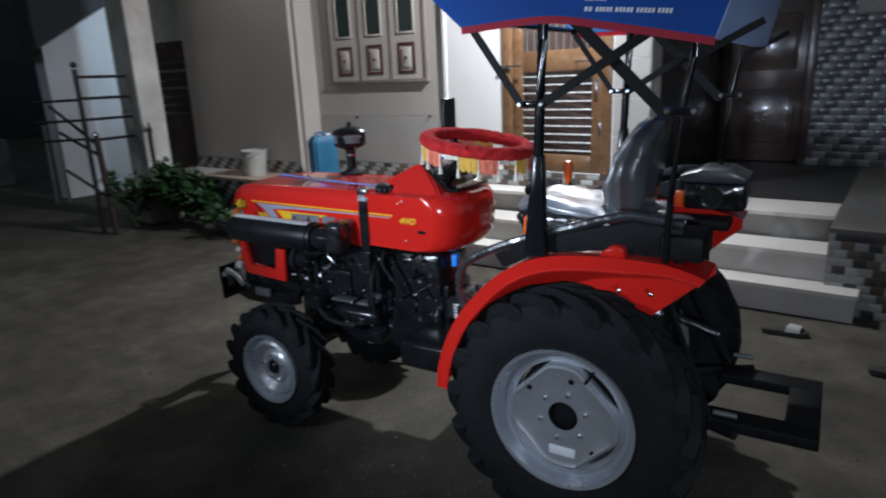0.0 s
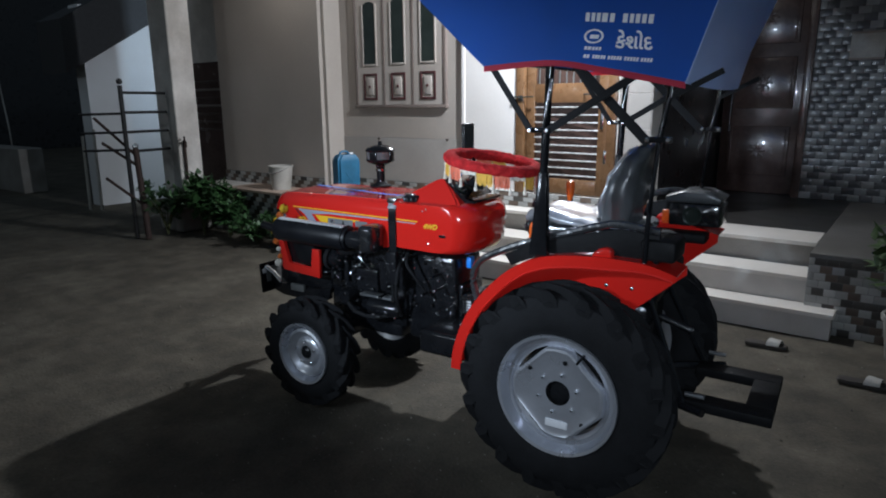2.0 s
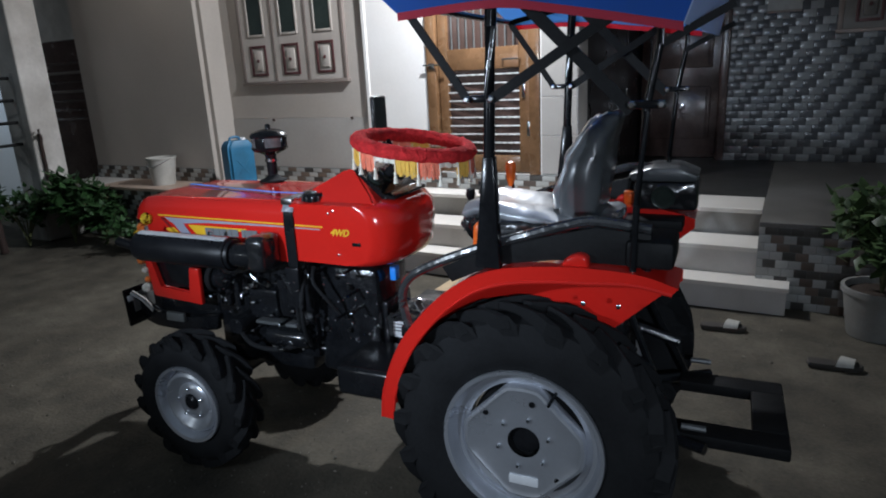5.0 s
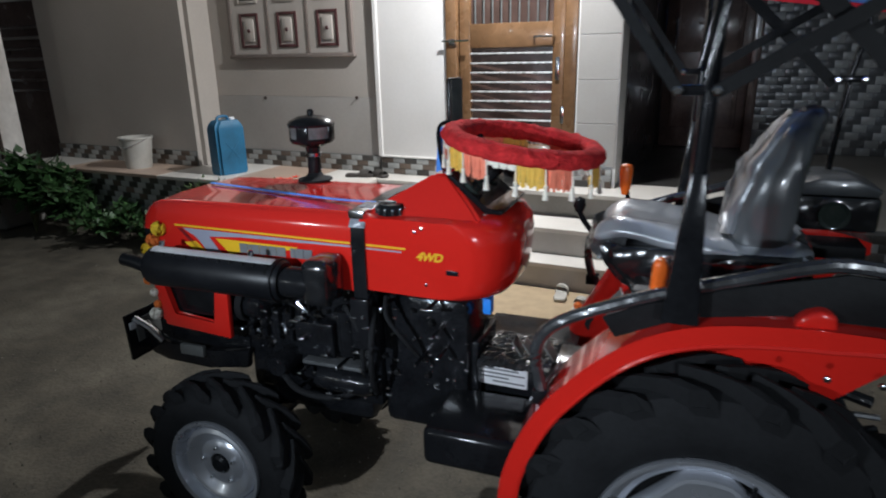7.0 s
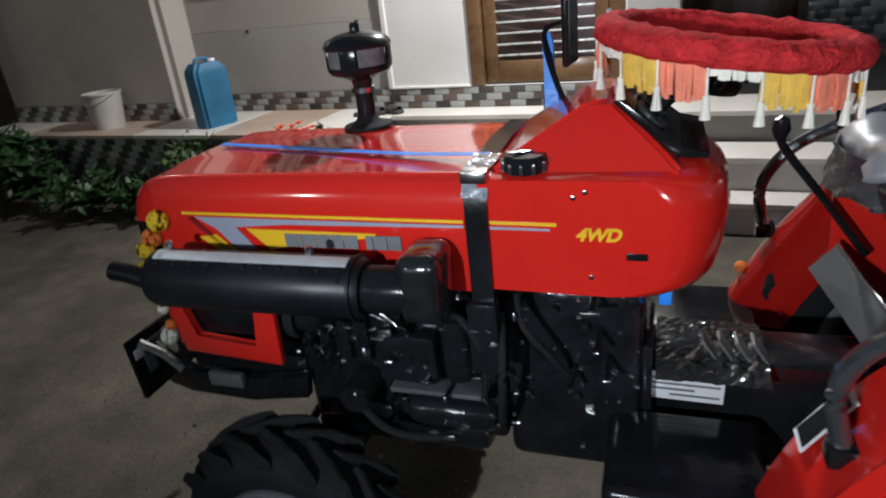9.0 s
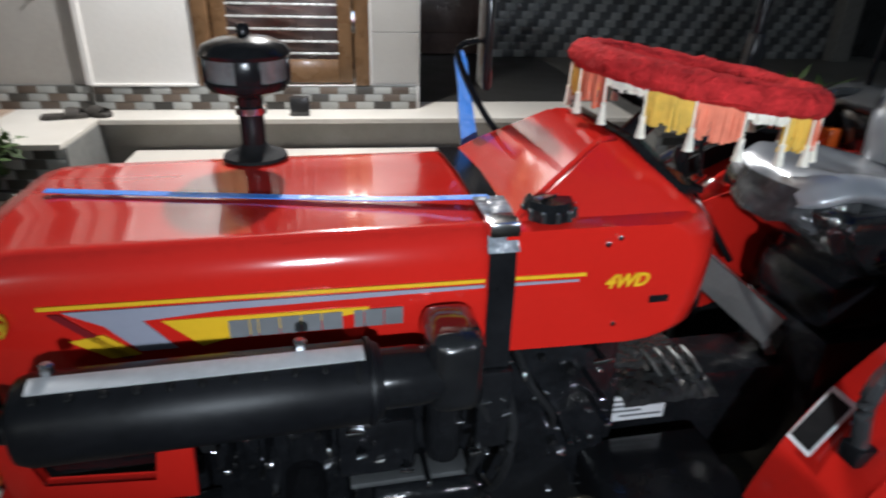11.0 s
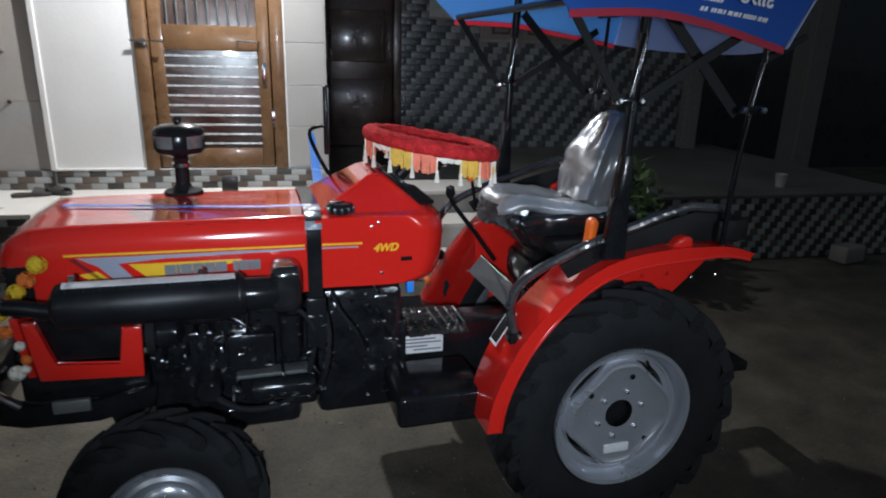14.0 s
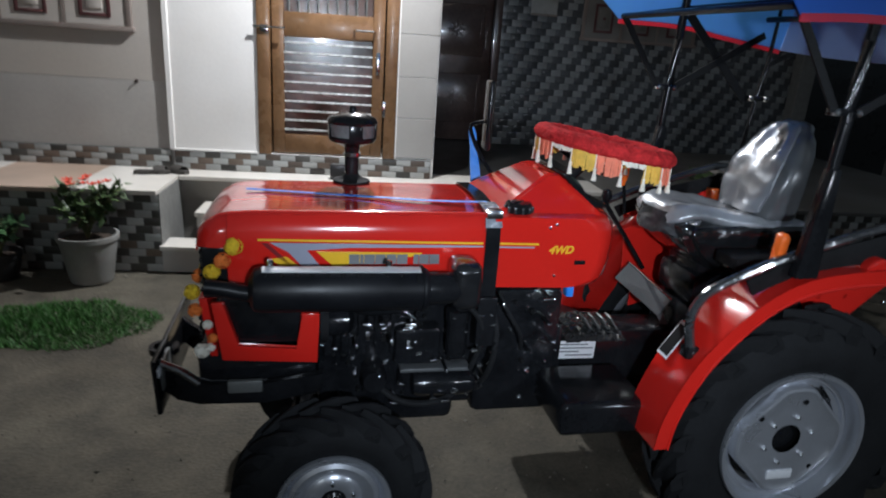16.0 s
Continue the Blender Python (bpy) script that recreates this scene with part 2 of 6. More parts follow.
# grey metallic base puts film glare into the pad's colour
PADGLARE = mat("seat_pad_glare", (0.24, 0.255, 0.275), 0.32, metal=0.45, var=0.6, scale=5, bump=0.03, bscale=11, coat=1.0, spec=1.0, detail=1)
APRON = mat("hanging_film", (0.1, 0.104, 0.11), 0.16, var=0.6, scale=18, bump=0.02, bscale=24, coat=1.0, spec=0.9, detail=2)
FILM = mat("crumpled_film", (0.06, 0.062, 0.064), 0.14, var=0.5, scale=14, bump=0.012, bscale=20, coat=0.8, detail=2)
MIRRORM = mat("mirror", (0.85, 0.87, 0.88), 0.03, metal=1.0, var=0.02, scale=3)


def cloth(name, col):
    """A thin woven cover that lets some light through."""
    m = mat(name, col, 0.75, var=0.1, scale=4, bump=0.003, bscale=12)
    nt = m.node_tree
    out = nt.nodes["Material Output"]
    tr = nt.nodes.new("ShaderNodeBsdfTranslucent")
    tr.inputs["Color"].default_value = (min(col[0] * 3, 1), min(col[1] * 2.4, 1), min(col[2] * 1.5, 1), 1)
    mx = nt.nodes.new("ShaderNodeMixShader")
    mx.inputs[0].default_value = 0.45
    nt.links.new(nt.nodes["Principled BSDF"].outputs[0], mx.inputs[1])
    nt.links.new(tr.outputs[0], mx.inputs[2])
    nt.links.new(mx.outputs[0], out.inputs["Surface"])
    return m


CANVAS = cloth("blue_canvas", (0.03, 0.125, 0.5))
# paler copies of the canvas, with light through the cloth put in
CANVAS_LIT = cloth("lit_blue_canvas", (0.13, 0.3, 0.75))
CANVAS_REAR_LIT = cloth("rear_lit_canvas", (0.45, 0.6, 0.95))
HEM = cloth("pink_hem", (0.5, 0.045, 0.085))


# ---- mesh tools ----
def finish(bm, name, material, smooth=False, angle=35):
    me = bpy.data.meshes.new(name)
    bmesh.ops.recalc_face_normals(bm, faces=bm.faces)
    if smooth:
        lim = radians(angle)
        for f in bm.faces:
            f.smooth = True
        for e in bm.edges:
            if len(e.link_faces) != 2 or e.calc_face_angle(0) > lim:
                e.smooth = False
    bm.to_mesh(me)
    bm.free()
    for mm in (material if isinstance(material, (list, tuple)) else [material]):
        me.materials.append(mm)
    return me


def part(name, bm, material, parent, label="", smooth=True):
    ob = new(name, finish(bm, name, material, smooth))
    ob.parent = parent
    if label:
        tagged(ob, label)
    return ob


def thing(name, bm, material, label, category, group="", kind="", smooth=True):
    return tagged(new(name, finish(bm, name, material, smooth)), label, category, group, kind)


def base(name, m, label, category, group="", kind=""):
    ob = new(name)
    ob.empty_display_size = 0.1
    ob.matrix_world = m
    return tagged(ob, label, category, group, kind)


def box(bm, x0, x1, y0, y1, z0, z1, bev=0.0, seg=2):
    vs = [bm.verts.new((x, y, z)) for x in (x0, x1) for y in (y0, y1) for z in (z0, z1)]
    fs = [bm.faces.new([vs[i] for i in q]) for q in ((0, 1, 3, 2), (4, 6, 7, 5), (0, 4, 5, 1), (2, 3, 7, 6), (0, 2, 6, 4), (1, 5, 7, 3))]
    if bev:
        es = list({e for f in fs for e in f.edges})
        bmesh.ops.bevel(bm, geom=es, offset=bev, segments=seg, profile=0.5, affect="EDGES")
    return bm


def B(*a, **k):
    return box(bmesh.new(), *a, **k)


def tube(bm, pts, r, n=10, cap=True):
    """A round bar along a line of points; r is one radius or one for each point."""
    pts = [Vector(p) for p in pts]
    rs = r if isinstance(r, (list, tuple)) else [r] * len(pts)
    rings = []
    up = Vector((0, 0, 1))
    for i, p in enumerate(pts):
        d = (pts[min(i + 1, len(pts) - 1)] - pts[max(i - 1, 0)]).normalized()
        a = d.cross(up)
        if a.length < 0.05:
            a = d.cross(Vector((0, 1, 0)))
        a.normalize()
        b = d.cross(a).normalized()
        rings.append([bm.verts.new(p + rs[i] * (math.cos(2 * math.pi * k / n) * a + math.sin(2 * math.pi * k / n) * b)) for k in range(n)])
    for u, v in zip(rings, rings[1:]):
        for k in range(n):
            bm.faces.new((u[k], u[(k + 1) % n], v[(k + 1) % n], v[k]))
    if cap:
        bm.faces.new(rings[0])
        bm.faces.new(rings[-1][::-1])
    return bm


def T(pts, r, n=10):
    return tube(bmesh.new(), pts, r, n)


def curve_pts(pts, k=6):
    """Points of a smooth line through pts."""
    pts = [Vector(p) for p in pts]
    out = []
    for i in range(len(pts) - 1):
        p0, p1, p2, p3 = pts[max(i - 1, 0)], pts[i], pts[i + 1], pts[min(i + 2, len(pts) - 1)]
        for j in range(k):
            t = j / k
            out.append(0.5 * ((2 * p1) + (p2 - p0) * t + (2 * p0 - 5 * p1 + 4 * p2 - p3) * t * t + (3 * p1 - p0 - 3 * p2 + p3) * t ** 3))
    out.append(pts[-1])
    return out


def lathe(bm, prof, n=48, axis="y", at=(0, 0, 0), closed=True):
    """Turns a list of (radius, way along the axis) round an axis through at."""
    at = Vector(at)
    rings = []
    for r, h in prof:
        ring = []
        for k in range(n):
            a = 2 * math.pi * k / n
            c, s = r * math.cos(a), r * math.sin(a)
            v = {"y": (c, h, s), "z": (c, s, h), "x": (h, c, s)}[axis]
            ring.append(bm.verts.new(at + Vector(v)))
        rings.append(ring)
    pairs = list(zip(rings, rings[1:])) + ([(rings[-1], rings[0])] if closed else [])
    for u, v in pairs:
        for k in range(n):
            bm.faces.new((u[k], u[(k + 1) % n], v[(k + 1) % n], v[k]))
    if not closed:
        for ring, (r, h) in ((rings[0], prof[0]), (rings[-1], prof[-1])):
            if r > 1e-5:
                bm.faces.new(ring)
    return bm


def loft(bm, loops, cap=True):
    rings = [[bm.verts.new(p) for p in lp] for lp in loops]
    n = len(rings[0])
    for u, v in zip(rings, rings[1:]):
        for k in range(n):
            bm.faces.new((u[k], u[(k + 1) % n], v[(k + 1) % n], v[k]))
    if cap:
        bm.faces.new(rings[0])
        bm.faces.new(rings[-1][::-1])
    return bm


def prism(bm, pts, y0, y1, bev=0.0, seg=2):
    """A plate whose outline pts lies in x and z, from y0 to y1."""
    a = [bm.verts.new((x, y0, z)) for x, z in pts]
    b = [bm.verts.new((x, y1, z)) for x, z in pts]
    fs = [bm.faces.new(a), bm.faces.new(b[::-1])]
    n = len(pts)
    for k in range(n):
        fs.append(bm.faces.new((a[k], b[k], b[(k + 1) % n], a[(k + 1) % n])))
    if bev:
        bmesh.ops.bevel(bm, geom=list({e for f in fs for e in f.edges}), offset=bev, segments=seg, profile=0.5, affect="EDGES")
    return bm


def sheet(bm, a, b, th):
    """A thin plate between two lines of points."""
    va, vb = [bm.verts.new(p) for p in a], [bm.verts.new(p) for p in b]
    fs = [bm.faces.new((va[i], va[i + 1], vb[i + 1], vb[i])) for i in range(len(a) - 1)]
    bmesh.ops.recalc_face_normals(bm, faces=fs)
    bmesh.ops.solidify(bm, geom=fs, thickness=th)
    return bm


def turned(bm, m):
    bmesh.ops.transform(bm, matrix=m, verts=bm.verts)
    return bm


def bolt(bm, at, r=0.008, h=0.008, axis="y", sign=-1):
    return lathe(bm, [(r, 0), (r, sign * h), (r * 0.6, sign * h * 1.25)], 6, axis, at, closed=False)


# ---- setting ----
FLOOR, WALL = 0.55, 4.93


def graded(lo, hi, far, step, grow=1.6):
    near = list(np.arange(lo, hi + 1e-6, step))
    out, s, v = [], step, hi
    while v < far:
        s *= grow
        v += s
        out.append(v)
    back, s, v = [], step, lo
    while v > -far:
        s *= grow
        v -= s
        back.append(v)
    return back[::-1] + near + out


def ground():
    xs, ys = graded(-7.5, 3.0, 150, 0.07), graded(-1.0, 4.6, 150, 0.07)
    v = []
    for y in ys:
        for x in xs:
            k = 1.0 if (-8 < x < 4 and -2 < y < 5) else 0.0
            p = Vector((x, y, 0))
            v.append((x, y, k * (0.008 * noise.noise(p * 1.3) + 0.004 * noise.noise(p * 7) - 0.006)))
    w = len(xs)
    f = [(j * w + i, j * w + i + 1, (j + 1) * w + i + 1, (j + 1) * w + i) for j in range(len(ys) - 1) for i in range(w - 1)]
    me = bpy.data.meshes.new("ground")
    me.from_pydata(v, [], f)
    me.materials.append(GROUNDM)
    me.polygons.foreach_set("use_smooth", [True] * len(me.polygons))
    return tagged(new("ground", me), "worn brown-grey concrete yard in front of the house", "ground", kind="structure")


ground()


def wall(name, bm, material, label, category="wall"):
    return thing(name, bm, material, label, category, kind="structure", smooth=False)


# house front: white part with the door, grey part with the window
DX0, DX1, DZ0, DZ1 = -2.92, -1.92, 0.69, 2.72
w1 = bmesh.new()
box(w1, -3.53, DX0, WALL, WALL + 0.25, 0, 3.3)
box(w1, DX1, -1.62, WALL, WALL + 0.25, 0, 3.3)
box(w1, DX0, DX1, WALL, WALL + 0.25, DZ1, 3.3)
box(w1, DX0, DX1, WALL, WALL + 0.25, 0, DZ0)
wall("wall_front", w1, WALLW, "white painted house wall round the entrance door")
wall("trim", B(-3.555, -3.515, WALL - 0.012, WALL + 0.02, 0.69, 3.3, bev=0.006), WALLW, "white painted corner strip on the house wall", "trim")

WX0, WX1, WZ0, WZ1 = -5.035, -3.755, 1.5, 2.8
w2 = bmesh.new()
G = WALL + 0.03
box(w2, -5.28, WX0, G, G + 0.22, 1.167, 3.3)
box(w2, WX1, -3.53, G, G + 0.22, 1.167, 3.3)
box(w2, WX0, WX1, G, G + 0.22, 1.167, WZ0)
box(w2, WX0, WX1, G, G + 0.22, WZ1, 3.3)
wall("wall_window", w2, WALLG, "grey painted house wall with a shuttered window")
wall("wall_dado", B(-5.28, -3.53, G - 0.004, G + 0.22, 0, 1.165), DADO, "darker grey painted lower band of the house wall")
w3 = bmesh.new()
box(w3, -7.3, -5.28, WALL - 0.26, WALL + 0.25, 0, 3.3)
bmesh.ops.bevel(w3, geom=[e for e in w3.edges if abs(e.verts[0].co.z - e.verts[1].co.z) > 1], offset=0.05, segments=4, affect="EDGES")
wall("wall_side_room", w3, WALLG, "grey painted projecting wall beside the window")
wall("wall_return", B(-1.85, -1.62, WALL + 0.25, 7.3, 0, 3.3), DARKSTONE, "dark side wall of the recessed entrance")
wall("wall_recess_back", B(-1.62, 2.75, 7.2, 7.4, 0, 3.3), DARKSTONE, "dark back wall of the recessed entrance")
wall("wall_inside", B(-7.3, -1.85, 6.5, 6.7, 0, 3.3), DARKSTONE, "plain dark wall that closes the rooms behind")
thing("ceiling", B(-8.2, 3.2, 3.75, 8.7, 3.3, 3.45), WALLG, "plain porch slab overhead", "ceiling", kind="structure", smooth=False)


def bevel_tile(w, h, d):
    """A small tile, its back at y = 0, its face towards -y."""
    bm = bmesh.new()
    k = min(0.006, w * 0.3)
    a = [bm.verts.new((x, -d + 0.002, z)) for x, z in ((0, 0), (w, 0), (w, h), (0, h))]
    b = [bm.verts.new((x, -d, z)) for x, z in ((k, k), (w - k, k), (w - k, h - k), (k, h - k))]
    bm.faces.new(b)
    for i in range(4):
        bm.faces.new((a[i], a[(i + 1) % 4], b[(i + 1) % 4], b[i]))
    return bm


JOBS = []  # tiles are laid at the end of the file


def tiles_later(parent, x0, x1, z0, z1, y, tw, th, shift, pick, near):
    JOBS.append((parent, x0, x1, z0, z1, y, tw, th, shift, pick, near))


def lay_tiles(parent, x0, x1, z0, z1, y, tw, th, shift, pick, near):
    """Rows of mosaic pieces on a wall that faces -y; near = (from x, to x) of the pieces that are objects of their own."""
    gap = 0.0025
    meshes, rest = {}, {}
    row, z, made = 0, z0, 0
    while z + th * 0.5 < z1:
        h = min(th, z1 - z)
        off = (row * shift) % tw
        i, x = 0, x0 - (tw - off if off else 0)
        col0 = -1 if off else 0
        while x < x1 - 0.005:
            a, b = max(x, x0), min(x + tw, x1)
            if b - a > 0.012:
                m = pick(int(round((x - row * shift - x0) / tw)), row)
                key = (round(b - a - gap, 3), round(h - gap, 3), m.name)
                if near[0] <= a <= near[1] and made < 300:
                    if key not in meshes:
                        meshes[key] = finish(bevel_tile(key[0], key[1], 0.008), "tile", m, True)
                    ob = new("tile", meshes[key])
                    ob.parent = parent
                    ob.location = (a, y - 0.001 * ((row * 7 + i * 3) % 3), z)
                    made += 1
                else:
                    rest.setdefault(m.name, []).append((a, z, b - a - gap, h - gap))
            x += tw
            i += 1
        z += th
        row += 1
    for name, cells in rest.items():
        v, f = [], []
        k, d, e = 0.006, 0.008, 0.006
        for a, zz, w, h in cells:
            n = len(v)
            v += [(a, y - e, zz), (a + w, y - e, zz), (a + w, y - e, zz + h), (a, y - e, zz + h)]
            v += [(a + k, y - d, zz + k), (a + w - k, y - d, zz + k), (a + w - k, y - d, zz + h - k), (a + k, y - d, zz + h - k)]
            f += [(n + 4, n + 5, n + 6, n + 7)] + [(n + j, n + (j + 1) % 4, n + 4 + (j + 1) % 4, n + 4 + j) for j in range(4)]
        me = bpy.data.meshes.new("tiling")
        me.from_pydata(v, [], f)
        me.materials.append(bpy.data.materials[name])
        me.polygons.foreach_set("use_smooth", [True] * len(me.polygons))
        ob = tagged(new("tiling", me), kind="stuff")
        ob.parent = parent


def zigzag(i, j):
    return (TILE_B if (i * 5 + j * 3) % 7 == 0 else TILE_D) if i % 2 else TILE_L


def slate(i, j):
    return TILE_WD if i % 2 else TILE_WL


def checker(i, j):
    r = (i * 7 + j * 13 + (i * j) % 5) % 6
    return TILE_B if r == 0 else (TILE_D if r == 3 else TILE_L)


def band(i, j):
    return (TILE_B if (i + j) % 3 else TILE_D) if i % 2 else TILE_L


# stone cladding on the strip beside the door
for k in range(7):
    wall("trim", B(DX1 + 0.012, -1.625, WALL - 0.006, WALL - 0.001, 0.705 + k * 0.3, 1.0 + k * 0.3, bev=0.002), STRIPSTONE, "grey stone panel on the wall beside the door", "trim")

# porch platform, in two blocks beside the steps, and its floor
SX0, SX1 = -3.44, -0.3
pl = wall("porch_left", B(-7.3, SX0, 4.235, WALL + 0.02, 0, FLOOR - 0.03), GROUT, "raised porch platform faced with zigzag mosaic", "porch")
tiles_later(pl, -6.9, SX0, 0.0, FLOOR - 0.035, 4.233, 0.105, 0.052, 0.0525, zigzag, (-5.4, -3.3))
pr = wall("porch_right", B(SX1, 3.2, 4.36, 7.2, 0, FLOOR - 0.03), GROUT, "raised platform beside the steps faced with mosaic", "porch")
tiles_later(pr, SX1, 3.2, 0.0, FLOOR - 0.035, 4.358, 0.07, 0.052, 0.035, lambda i, j: checker(i, j) if i < 8 else zigzag(i, j), (-0.3, 1.6))
wall("porch_middle", B(SX0, SX1, 4.74, 7.2, 0, FLOOR - 0.03), GRANITE, "stone landing behind the steps", "porch")
slabs = [(-7.3, -6.6, MARBLE), (-6.6, -5.35, SANDSTONE), (-5.35, -4.62, MARBLE), (-4.62, -3.98, SANDSTONE), (-3.98, SX0 - 0.003, MARBLE)]
for a, b, m in slabs:
    wall("floor_slab", B(a + 0.002, b - 0.002, 4.195, G - 0.01, FLOOR - 0.03, FLOOR, bev=0.004), m, "polished stone slab of the porch floor", "floor")
wall("floor_landing", B(SX0, SX1, 4.68, 5.12, FLOOR - 0.03, FLOOR, bev=0.004), MARBLE, "white marble slab at the head of the steps", "floor")
wall("floor_recess", B(-1.62, SX1, 5.123, 7.2, FLOOR - 0.03, FLOOR, bev=0.004), DARKFLOOR, "dark polished stone floor of the recess", "floor")
wall("floor_platform", B(SX1 + 0.002, 3.2, 4.32, 7.2, FLOOR - 0.03, FLOOR, bev=0.004), PLATFORM, "dark stone slab on the platform beside the steps", "floor")
for k, (y, z, x1) in enumerate(((4.22, 0.18, -0.12), (4.41, 0.365, SX1))):
    st = base("step", pose(0, 0, 0), "stone step with a white marble tread and grey riser", "step", "steps up to the porch", "structure")
    x0 = SX0 + (0.0 if k == 0 else 0.18)
    part("riser", B(x0, x1, y, 4.32 if k == 0 else 4.73, 0 if k == 0 else 0.1, z - 0.03), RISER, st, smooth=False)
    part("tread", B(x0 - 0.01, x1 + 0.012, y - 0.02, y + (0.19 if k == 0 else 0.3), z - 0.03, z, bev=0.004), MARBLE, st, "white marble tread", smooth=False)

# mosaic band along the foot of the walls
for x0, x1, y, near in ((-3.52, -1.64, WALL, (-9, 9)), (-5.24, -3.55, G - 0.004, (-9, 9)), (-7.25, -5.33, WALL - 0.26, (9, 9))):
    sk = wall("baseboard", B(x0, x1, y - 0.012, y - 0.001, FLOOR, 0.69), GROUT, "mosaic band along the foot of the wall", "baseboard")
    tiles_later(sk, x0, x1, FLOOR + 0.003, 0.688, y - 0.012, 0.108, 0.046, 0.054, band, near)
wall("trim", B(-3.52, DX0 - 0.005, WALL - 0.026, WALL, 0.69, 0.702), WALLW, "thin white ledge over the mosaic band", "trim")

# recess: slate mosaic wall and dark polished door
tw = wall("wall_tiled", B(-0.76, 2.6, 7.0, 7.198, FLOOR, 3.3), SLATEGROUT, "dark slate mosaic wall beside the entrance")
tiles_later(tw, -0.76, 2.6, FLOOR + 0.003, 3.2, 6.998, 0.106, 0.068, 0.053, slate, (-0.9, 0.0))
wall("pillar_recess", B(2.6, 2.78, 6.85, 7.4, 0, 3.3, bev=0.01), GROUT, "dark grey painted pillar at the end of the recess", "pillar")
wall("pillar_far", B(3.95, 4.2, 6.6, 6.9, 0, 3.3, bev=0.01), GROUT, "grey painted pillar far along the house", "pillar")
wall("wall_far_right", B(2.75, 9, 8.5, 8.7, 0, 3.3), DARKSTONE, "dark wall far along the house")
fd = base("front_door", pose(0, 0, 0), "dark polished wooden main door, closed", "door", kind="structure")
part("door_leaf", B(-1.6, -0.84, 7.1, 7.16, FLOOR + 0.01, 2.75, bev=0.006), DARKWOOD, fd)
part("door_jamb", B(-0.84, -0.762, 6.98, 7.19, FLOOR, 2.85, bev=0.006), DARKWOOD, fd)
for z in (0.75, 1.45, 2.1):
    pn = part("panel", B(-1.52, -0.92, 7.085, 7.105, z, z + 0.52, bev=0.012), DARKWOOD, fd)
    for q in range(8):
        a = q * math.pi / 4
        part("carved_petal", turned(B(0.02, 0.09, -0.004, 0.006, -0.014, 0.014, bev=0.004), pose(-1.22, 7.083, z + 0.26, 0, math.degrees(a), 0)), DARKWOOD, pn)
    for x in (-1.49, -0.965):
        part("carved_rib", B(x, x + 0.015, 7.078, 7.088, z + 0.03, z + 0.49, bev=0.006), DARKWOOD, pn)
part("handle", tube(bmesh.new(), [(-1.5, 7.09, 1.2), (-1.5, 7.03, 1.22), (-1.5, 7.03, 1.75), (-1.5, 7.09, 1.77)], 0.01), CHROME, fd, "steel pull handle")


def screen_door():
    """The wooden screen door with steel slats below and upright bars above."""
    d = base("door_1", pose(0, 0, 0), "brown wooden screen door with steel slats, closed", "door", kind="structure")
    f = WALL - 0.02
    for x in (DX0, DX1 - 0.09):
        part("door_frame", B(x, x + 0.09, f, WALL + 0.12, DZ0, DZ1, bev=0.008), WOOD, d)
    part("door_frame", B(DX0 + 0.09, DX1 - 0.09, f, WALL + 0.12, DZ1 - 0.09, DZ1, bev=0.008), WOOD, d)
    a, b, y = DX0 + 0.1, DX1 - 0.1, WALL + 0.02
    for x in (a, b - 0.085):
        part("stile", B(x, x + 0.085, y, y + 0.04, DZ0 + 0.01, DZ1 - 0.1, bev=0.006), WOOD, d)
    for z0, z1 in ((DZ0 + 0.01, 0.84), (1.53, 1.7), (2.5, DZ1 - 0.1)):
        part("rail", B(a + 0.085, b - 0.085, y, y + 0.04, z0, z1, bev=0.006), WOOD, d)
    part("back_panel", turned(B(a + 0.08 - (a + b) / 2, b - 0.08 - (a + b) / 2, -0.005, 0.005, 0.8, 2.55), pose((a + b) / 2, y + 0.062, 0, 0, 0, 5)), DOORBACK, d, "dark lacquered panel behind the bars")
    n = 10
    for k in range(n):
        z = 0.868 + k * 0.0685
        part("slat", B(a + 0.08, b - 0.08, y + 0.002, y + 0.02, z, z + 0.012, bev=0.003), SLAT, d, "bright steel slat")
    for k in range(9):
        x = a + 0.12 + k * 0.068
        part("bar", T([(x, y + 0.02, 1.69), (x, y + 0.02, 2.52)], 0.007, 8), GREYSTEEL, d, "upright steel bar")
    part("pull", tube(bmesh.new(), [(-2.24, y, 1.6), (-2.23, y - 0.035, 1.6), (-2.1, y - 0.035, 1.6), (-2.09, y, 1.6)], 0.008, 8), CHROME, d, "bright pull handle")
    part("latch", tube(B(DX0 + 0.03, DX0 + 0.08, f - 0.008, f, 1.55, 1.6, bev=0.003), [(DX0 - 0.02, f - 0.015, 1.585), (DX0 + 0.2, f - 0.015, 1.585)], 0.008, 8), CHROME, d, "steel slide bolt")
    for z in (1.0, 2.3):
        part("hinge", B(DX1 - 0.105, DX1 - 0.08, f - 0.004, f + 0.01, z, z + 0.12, bev=0.002), CHROME, d, "steel hinge")
    part("lock", B(DX1 - 0.16, DX1 - 0.13, y - 0.012, y, 1.3, 1.46, bev=0.004), CHROME, d, "steel lock plate")


screen_door()


